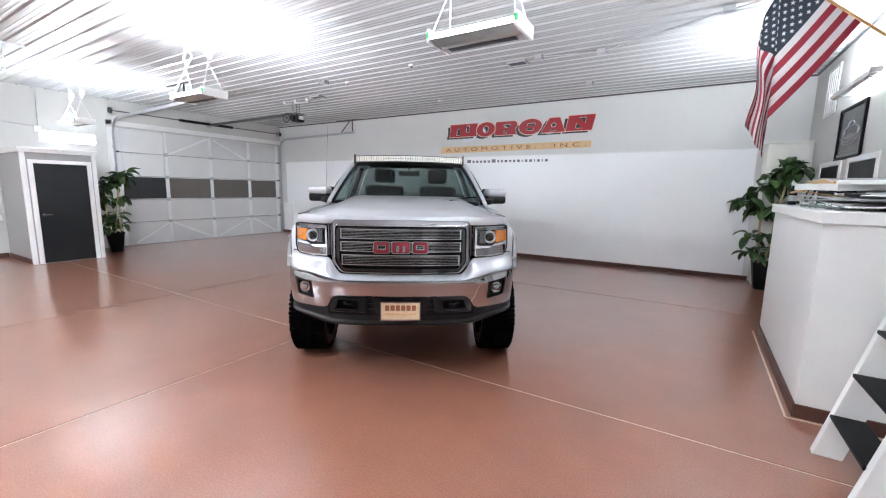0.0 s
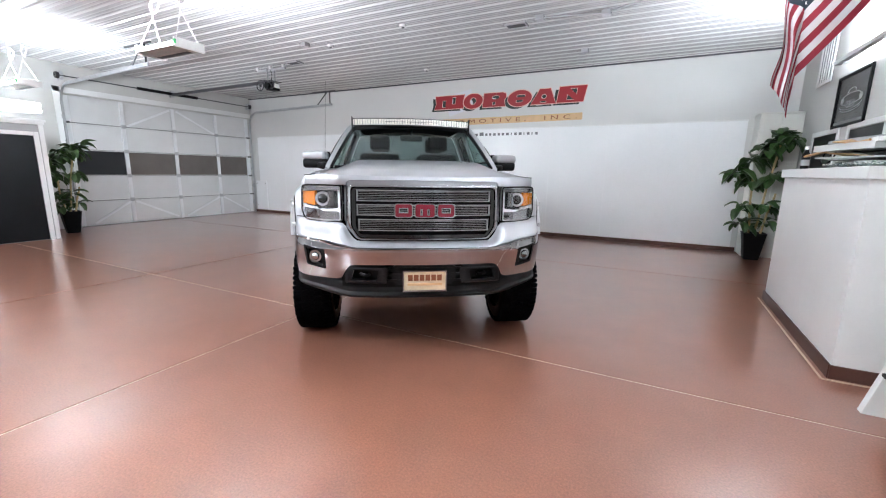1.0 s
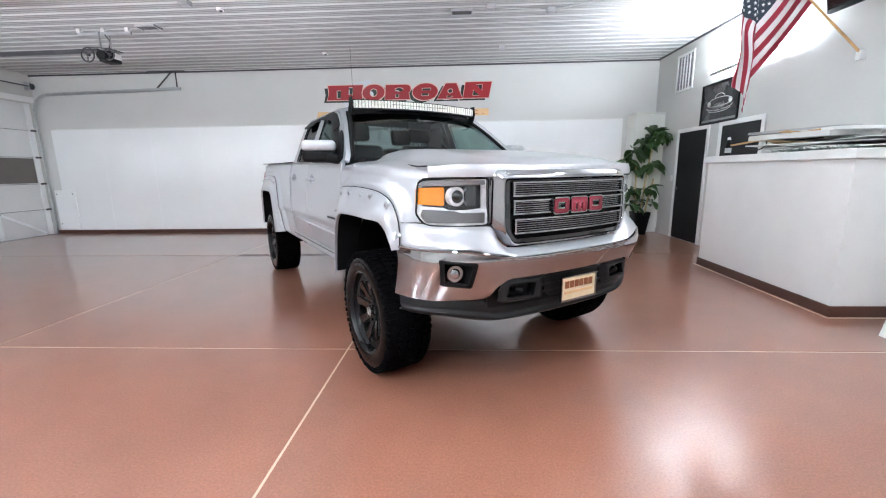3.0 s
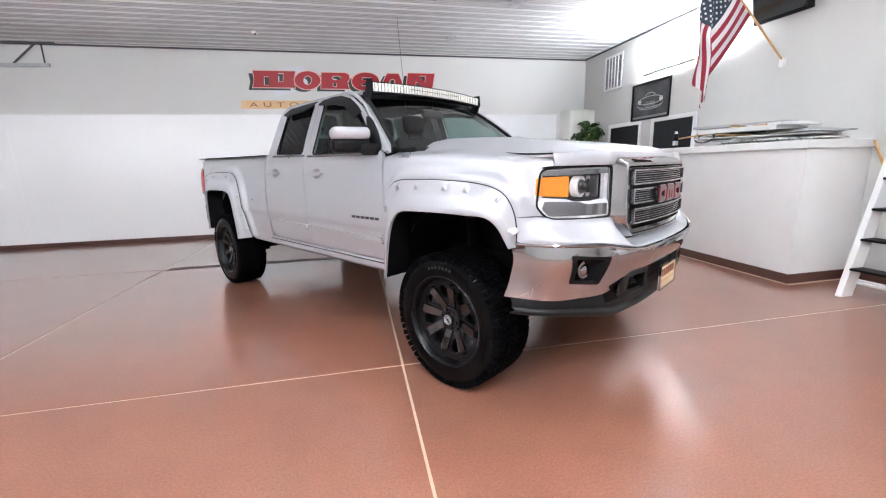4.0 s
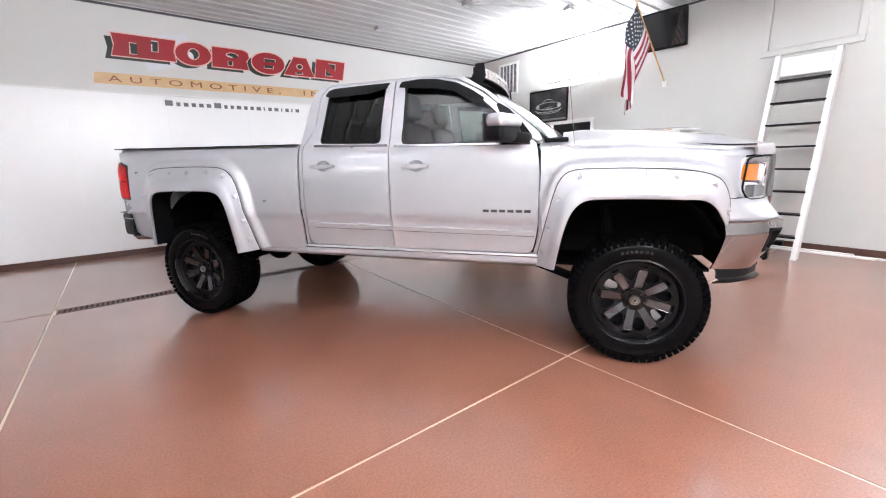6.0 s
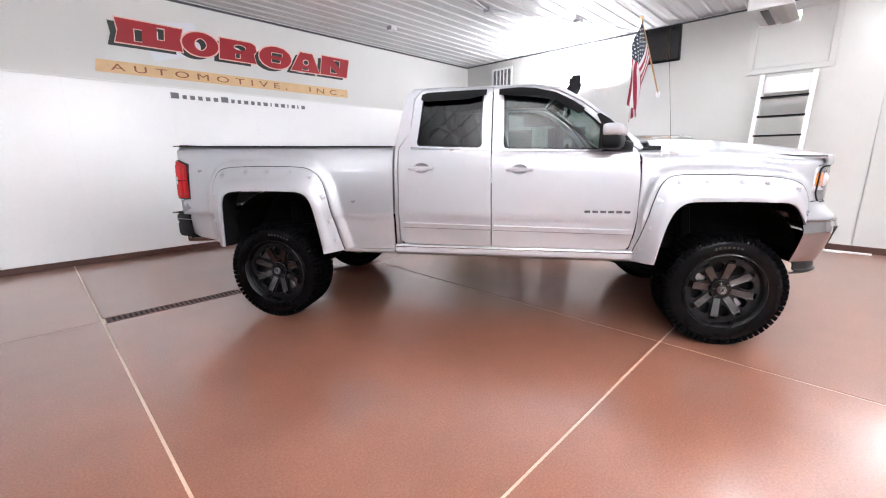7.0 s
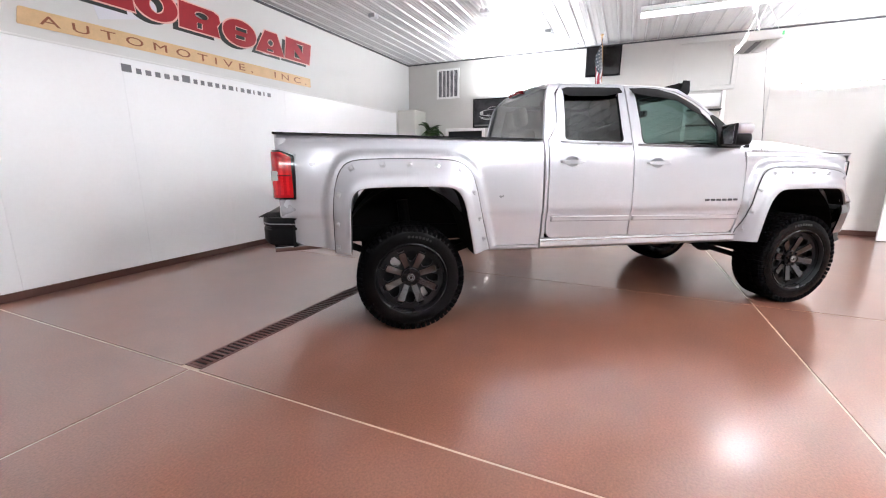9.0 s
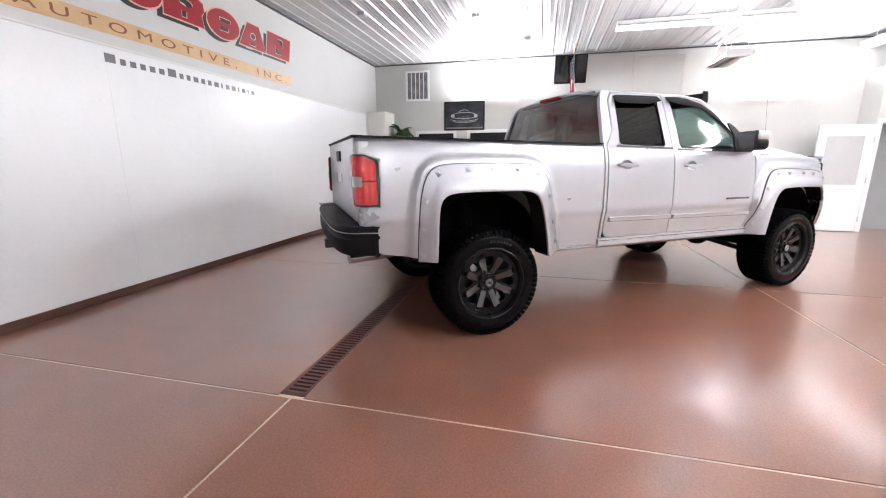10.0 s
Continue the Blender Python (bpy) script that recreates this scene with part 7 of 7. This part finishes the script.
board(1.02, 5.05, 1.752, 0.24, 1.30, 0.028, -3, 1.6, 0, GREYBOARD, "long pale shelf board laid across the stack")
board(0.93, 4.86, 1.735, 0.22, 0.34, 0.008, 30, 8, -10, CARD, "bent piece of tan card on the stack", "card_piece")
st = thing("wood_strip", "thin pine strip lying over the sheets", "wood strip", pose(0, 0, 0))
bm = bmesh.new()
bar(bm, (0.80, 5.80, 1.655), (0.86, 4.55, 1.735), 0.03, 0.018, bevel=0.003)
part("strip", bm, WOOD, st)
cab = thing("cable", "black cable looped over the sheets", "cable", pose(0, 0, 0))
bm = bmesh.new()
pipe(bm, [(0.90 + 0.04 * math.cos(a * 0.7), 5.45 + 0.16 * math.cos(a), 1.625 + 0.07 * math.sin(a) + 0.004 * a) for a in [k * 0.3 for k in range(26)]] + [(0.98, 5.0, 1.66), (1.02, 4.7, 1.665)], 0.007, 6)
part("loop", bm, BLACK, cab, smooth=True)
sh = thing("shredded_offcuts", "heap of grey-green plastic offcuts under the sheets", "offcuts", pose(0.84, 4.62, 1.527), kind="stuff")
bm = bmesh.new()
rnd = random.Random(8)
for k in range(260):
    x, y = rnd.uniform(-0.10, 0.14), rnd.uniform(-0.55, 0.45)
    z = 0.006 + 0.03 * rnd.random()
    box(bm, -0.022, 0.022, -0.004, 0.004, -0.001, 0.001, m=pose(x, y, z, rnd.uniform(-30, 30), rnd.uniform(-30, 30), rnd.uniform(0, 180)))
part("offcuts", bm, SHRED, sh)
bt = thing("spray_bottle", "black bottle with a pale label on the counter", "bottle", pose(0.83, 5.90, 1.526))
bm = bmesh.new()
for r0, r1, z0, z1 in ((0.036, 0.036, 0.0, 0.15), (0.036, 0.016, 0.15, 0.185), (0.016, 0.016, 0.185, 0.205)):
    rod(bm, (0, 0, z0), (0, 0, z1), r0, 18, r1)
part("bottle_body", bm, BLACK, bt, smooth=40)
bm = bmesh.new()
rod(bm, (0, 0, 0.04), (0, 0, 0.10), 0.0366, 18)
part("label_wrap", bm, GREYBOARD, bt, "pale label", smooth=40)
bm = bmesh.new()
rod(bm, (0, 0, 0.205), (0, 0, 0.24), 0.021, 14, 0.017)
part("cap", bm, TRIM, bt, "white cap", smooth=40)

# ---- broom handle and boards by the ladder ----
bh = thing("broom", "wooden broom leaning between counter and ladder", "broom", pose(0, 0, 0))
bm = bmesh.new()
rod(bm, (1.50, 3.90, 1.50), (1.47, 3.27, 0.10), 0.013, 10)
part("handle", bm, WOOD, bh, "pale wooden handle")
part("brush", boxes((1.43, 1.52, 3.14, 3.40, 0.04, 0.10), bevel=0.01), BLACK, bh, "black brush head")
part("bristles", boxes((1.44, 1.51, 3.15, 3.39, 0.0, 0.04)), BLACK, bh)
for x, y0, y1, z, lab in ((1.40, 2.2, 3.86, 0.0, "white strip of trim lying by the wall"), (1.46, 1.9, 3.7, 0.0, "white strip of trim lying along the wall"), (1.43, 2.4, 3.8, 0.021, "white strip of trim lying on others")):
    tr = thing("trim_strip", lab, "trim strip", pose(0, 0, 0), group="strips by the wall")
    bm = bmesh.new()
    bar(bm, (x, y0, z + 0.0105), (x - 0.06, y1, z + 0.0105), 0.05, 0.02, bevel=0.003)
    part("strip", bm, TRIM, tr)


# ---- cabinet in the corner ----
def cabinet():
    c = thing("tall_cabinet", "tall cream panelled cabinet built into the corner", "cabinet", pose(0.965, 9.22, 0))
    w, d, h = XE - 0.965 - 0.004, 0.475, 2.50
    CREAM = mat("cream_cabinet_paint", (0.74, 0.735, 0.70), 0.42, vary=0.03, bump=0.05)
    part("carcass", boxes((0, w, 0.022, d, 0.09, h)), CREAM, c)
    part("plinth", boxes((0.01, w, 0.05, d, 0, 0.09)), CREAM, c)
    for z0, z1 in ((0.10, 1.70), (1.715, h - 0.01)):
        for x0, x1 in ((0.006, w / 2 - 0.002), (w / 2 + 0.002, w - 0.006)):
            dr = part("cabinet_door", boxes((x0, x1, 0.002, 0.022, z0, z1), bevel=0.004), CREAM, c, "panelled door")
            mid = (z0 + z1) / 2
            fields = ((z0 + 0.06, z1 - 0.06),) if z1 - z0 < 1 else ((z0 + 0.06, mid - 0.03), (mid + 0.03, z1 - 0.06))
            for f0, f1 in fields:
                part("raised_field", boxes((x0 + 0.05, x1 - 0.05, -0.004, 0.002, f0, f1), bevel=0.004), CREAM, dr)
            bm = bmesh.new()
            kx = x1 - 0.03 if x0 < 0.1 else x0 + 0.03
            kz = z1 - 0.08 if z0 < 1 else z0 + 0.05
            rod(bm, (kx, -0.022, kz), (kx, 0.002, kz), 0.013, 12)
            part("knob", bm, DARK_STEEL, dr, "small dark knob")
    part("cornice", boxes((-0.012, w, -0.008, d, h, h + 0.03), bevel=0.006), CREAM, c)


cabinet()


# ---- lobby box and glazed door at the south end ----
structure("wall_lobby", boxes((1.05, XE, -2.6, -1.42, 0, 3.02), (1.05, XE, -1.42, -0.52, 2.06, 3.02), (1.05, XE, -0.52, -0.47, 0, 3.02)), WALL_R, "boxed-out lobby wall with a doorway", "wall")
structure("trim_lobby", boxes((1.03, XE, -2.6, -0.455, 3.021, 3.06), bevel=0.005), TRIM, "white capping on the lobby wall", "trim")
structure("trim_lobby_casing", boxes((1.035, 1.049, -0.55, -0.475, 0, 2.13), (1.035, 1.049, -1.42, -0.55, 2.065, 2.13)), TRIM, "white door casing", "trim")
structure("baseboard_lobby", boxes((1.035, 1.049, -2.6, -1.42, 0, 0.1)), BASE, "brown vinyl base", "baseboard")
structure("lobby_back", boxes((XE - 0.02, XE - 0.001, -1.42, -0.52, 0.0, 2.06)), CLOSET, "grey wall inside the lobby", "wall")


def glazed_door():
    d = thing("door_5", "white half-glazed door standing open beside the lobby", "door", pose(1.03, -0.45, 0, 0, 0, 0), kind="structure")
    w, h = 0.88, 2.03
    part("leaf", boxes((-0.02, 0.02, 0, 0.13, 0.012, h), (-0.02, 0.02, w - 0.13, w, 0.012, h), (-0.02, 0.02, 0.13, w - 0.13, 0.012, 0.90), (-0.02, 0.02, 0.13, w - 0.13, 1.83, h)), TRIM, d)
    part("pane", boxes((-0.004, 0.004, 0.13, w - 0.13, 0.90, 1.83)), mat("frosted_pane", (0.50, 0.51, 0.52), 0.35, vary=0.05), d, "grey frosted pane")
    for b in ((-0.026, -0.02, 0.11, 0.14, 0.88, 1.85), (-0.026, -0.02, w - 0.14, w - 0.11, 0.88, 1.85), (-0.026, -0.02, 0.14, w - 0.14, 0.88, 0.91), (-0.026, -0.02, 0.14, w - 0.14, 1.82, 1.85)):
        part("bead", boxes(b, bevel=0.002), TRIM, d)
    for z in (0.25, 1.0, 1.75):
        bm = bmesh.new()
        rod(bm, (-0.022, -0.008, z - 0.05), (-0.022, -0.008, z + 0.05), 0.009, 8)
        part("hinge", bm, STEEL, d)
    bm = bmesh.new()
    rod(bm, (-0.07, w - 0.07, 0.98), (-0.02, w - 0.07, 0.98), 0.022, 14)
    part("knob", bm, STEEL, d, "steel knob", smooth=40)


glazed_door()
conduit("wall_conduit", [(XE - 0.012, 2.12, 0.1), (XE - 0.012, 2.12, 2.4), (XE - 0.012, 2.12, 3.64)], 0.004, "thin painted conduit up the warm-grey wall")


# ---- flag on its pole ----
def flag():
    f = thing("flag", "striped flag hanging from a slanted wooden pole", "flag", pose(0, 0, 0))
    foot, tip = Vector((XE - 0.02, 5.03, 2.54)), Vector((0.40, 5.03, 3.57))
    bm = bmesh.new()
    rod(bm, foot, tip, 0.0125, 10)
    part("pole", bm, WOOD, f, "varnished wooden pole")
    bm = bmesh.new()
    bmesh.ops.create_uvsphere(bm, u_segments=12, v_segments=8, radius=0.028, matrix=Matrix.Translation(tip))
    part("finial", bm, SIGN_BAND, f, "small ball finial", smooth=True)
    part("bracket", boxes((XE - 0.06, XE - 0.001, 5.0, 5.06, 2.48, 2.58), bevel=0.008), WHITE_PLASTIC, f, "white wall bracket")
    a, b = Vector((0.43, 5.03, 3.535)), Vector((0.965, 5.03, 3.055))
    NU, NV = 52, 64
    FLY = 1.27

    def cloth(u, v):
        """Each stripe runs taut from the pole to the gathering fold, then falls in pleats."""
        top = a.lerp(b, u)
        fold = Vector((0.415 + 0.015 * u, 5.03, 3.49 - 1.17 * u))
        d = (fold - top).length
        q = v * FLY
        if q < d:
            t = q / d
            p = top.lerp(fold, t)
            sag = math.sin(math.pi * t)
            return (p.x, p.y + 0.02 * sag * math.sin(7.0 * u) - 0.015 * sag, p.z - 0.02 * sag * u)
        e = q - d
        k = smoothstep(0.0, 0.28, e)
        curl = smoothstep(0.75, 1.0, v)
        x = fold.x + (0.305 + 0.115 * u - fold.x) * k - 0.05 * curl * (0.5 - u)
        y = 5.03 + k * (0.075 * math.sin(2 * math.pi * (1.25 * u + 0.10)) + 0.02 * math.sin(2 * math.pi * 3.0 * u + 5 * e)) - 0.02 * curl
        return (x + 0.012 * math.sin(9 * e + 8 * u) * k, y, fold.z - e + 0.03 * curl * math.sin(9 * u))
    bm = bmesh.new()
    vs = [[bm.verts.new(cloth(i / NU, j / NV)) for j in range(NV + 1)] for i in range(NU + 1)]
    for i in range(NU):
        for j in range(NV):
            fc = bm.faces.new((vs[i][j], vs[i + 1][j], vs[i + 1][j + 1], vs[i][j + 1]))
            stripe = int((i + 0.5) / NU * 13)
            fc.material_index = 2 if stripe < 7 and j < NV * 0.40 else (0 if stripe % 2 == 0 else 1)
    thicken(bm, 0.002)
    part("cloth", bm, (FLAG_RED, FLAG_WHITE, FLAG_BLUE), f, "red and white stripes with a blue canton", smooth=60)
    # stars in staggered rows on both faces
    for r in range(9):
        for c in range(6 if r % 2 == 0 else 5):
            u = (r + 1) / 10 * 7 / 13
            v = 0.40 * ((c + 0.5) / 6 if r % 2 == 0 else (c + 1.0) / 6)
            p = Vector(cloth(u, v))
            du, dv = (Vector(cloth(u + 0.01, v)) - p).normalized(), (Vector(cloth(u, v + 0.01)) - p).normalized()
            nn = du.cross(dv).normalized()
            bm = bmesh.new()
            for side_ in (-1, 1):
                ring = [bm.verts.new(p + nn * side_ * 0.0045 + (0.020 if k % 2 == 0 else 0.008) * (math.cos(k * math.pi / 5) * dv + math.sin(k * math.pi / 5) * du)) for k in range(10)]
                bm.faces.new(ring)
            part("star", bm, FLAG_WHITE, f, "")


flag()


# ---- potted plants ----
def leaf_mesh(bm, base, out, size, droop, twist):
    """A broad pointed leaf, arched, with a crease along its rib."""
    d = Vector(out).normalized()
    sidev = d.cross(Vector((0, 0, 1)))
    sidev = sidev.normalized() if sidev.length > 0.05 else Vector((1, 0, 0))
    sidev = Matrix.Rotation(twist, 3, d) @ sidev
    rows = []
    n = 7
    c = Vector(base)
    for k in range(n + 1):
        t = k / n
        w = size * 0.25 * math.sin(math.pi * min(1, t * 0.95 + 0.05)) ** 0.75
        up = sidev.cross(d)
        rows.append([bm.verts.new(c - sidev * w + up * w * 0.25), bm.verts.new(c - up * w * 0.15), bm.verts.new(c + sidev * w + up * w * 0.25)])
        d = (d + Vector((0, 0, -droop / n))).normalized()
        c = c + d * size / n
    for a, b in zip(rows, rows[1:]):
        for k in range(2):
            bm.faces.new((a[k], a[k + 1], b[k + 1], b[k]))


def plant(x, y, turn, seed, label, material, size=1.0):
    """Three leaning canes in a square tapered pot, with drooping tufts of broad leaves."""
    rnd = random.Random(seed)
    p = thing("potted_plant", label, "potted plant", pose(x, y, 0, 0, 0, turn), group="potted plants")
    bm = bmesh.new()

    def square(r, z):
        return [bm.verts.new((px * r, py * r, z)) for px, py in filleted([(-1, -1), (1, -1), (1, 1), (-1, 1)], 0.22, 3)]
    rings = [square(r, z) for r, z in ((0.10, 0.0), (0.108, 0.012), (0.165, 0.45), (0.170, 0.462), (0.168, 0.475), (0.150, 0.475), (0.142, 0.42))]
    for a, b in zip(rings, rings[1:]):
        for k in range(len(a)):
            bm.faces.new((a[k], a[(k + 1) % len(a)], b[(k + 1) % len(a)], b[k]))
    bm.faces.new(rings[0])
    part("pot", bm, BLACK, p, "square tapered black pot", smooth=40)
    bm = bmesh.new()
    box(bm, -0.142, 0.142, -0.142, 0.142, 0.40, 0.43)
    part("soil", bm, SOIL, p, "dark soil")
    for dx, dy, tx, ty, hgt in ((0.0, 0.02, 0.17, 0.0, 1.86), (-0.07, 0.04, -0.13, 0.06, 1.34), (0.07, -0.04, 0.20, -0.05, 1.08)):
        bm = bmesh.new()
        hgt *= size
        pipe(bm, [(dx + (tx - dx) * t + 0.008 * math.sin(9 * t), dy + (ty - dy) * t, 0.42 + (hgt - 0.42) * t) for t in [q / 8 for q in range(9)]], 0.017, 8)
        for q in range(1, 9):
            t = q / 9
            c = Vector((dx + (tx - dx) * t, dy + (ty - dy) * t, 0.42 + (hgt - 0.42) * t))
            rod(bm, c, c + Vector((0, 0, 0.012)), 0.020, 8)
        part("cane", bm, CANE, p, "ringed dry cane", smooth=40)
    crown, stems = bmesh.new(), bmesh.new()
    tufts = ((0.17, 0.0, 1.88, 20, 0.5), (0.30, -0.03, 1.92, 7, 0.2), (0.00, 0.03, 1.76, 13, 0.1), (-0.20, 0.0, 1.62, 12, 0.0), (-0.34, 0.05, 1.44, 13, -0.1), (-0.16, 0.08, 1.30, 8, 0.0), (0.16, 0.0, 1.36, 9, -0.1),
             (-0.24, 0.02, 0.86, 7, 0.1), (0.06, -0.06, 0.90, 7, 0.1), (-0.20, -0.05, 0.62, 6, 0.2), (0.14, 0.03, 0.62, 5, 0.2))
    for tx, ty, tz, cnt, rise in tufts:
        c = Vector((tx, ty, 0.42 + (tz - 0.42) * size))
        root = Vector((tx * 0.35, ty * 0.4, max(0.43, c.z - 0.10)))
        for j in range(int(cnt * 1.5)):
            ang = rnd.uniform(0, 2 * math.pi)
            el = rise + rnd.uniform(-0.4, 0.75)
            o = Vector((math.cos(ang) * math.cos(el), math.sin(ang) * math.cos(el), math.sin(el)))
            base = c + o * rnd.uniform(0.02, 0.07) + Vector((0, 0, rnd.uniform(-0.06, 0.05)))
            leaf_mesh(crown, base, o, rnd.uniform(0.20, 0.34), rnd.uniform(1.0, 2.6), rnd.uniform(-0.5, 0.5))
            if j % 2 == 0:
                mid = (root + base) / 2 + Vector((0, 0, 0.06))
                pipe(stems, [root, mid, base], 0.004, 4)
    part("crown", crown, material, p, "broad glossy pointed leaves", smooth=True)
    tagged(part("stems", stems, material, p, "thin green stems", smooth=True), kind="stuff")


plant(1.075, 8.97, 0, 4, "tall cane plant in a black pot beside the cabinet", LEAF, 1.08)
plant(-11.83, 4.34, 80, 9, "leafy cane plant in a black pot beside the closet", LEAF_DARK, 0.92)
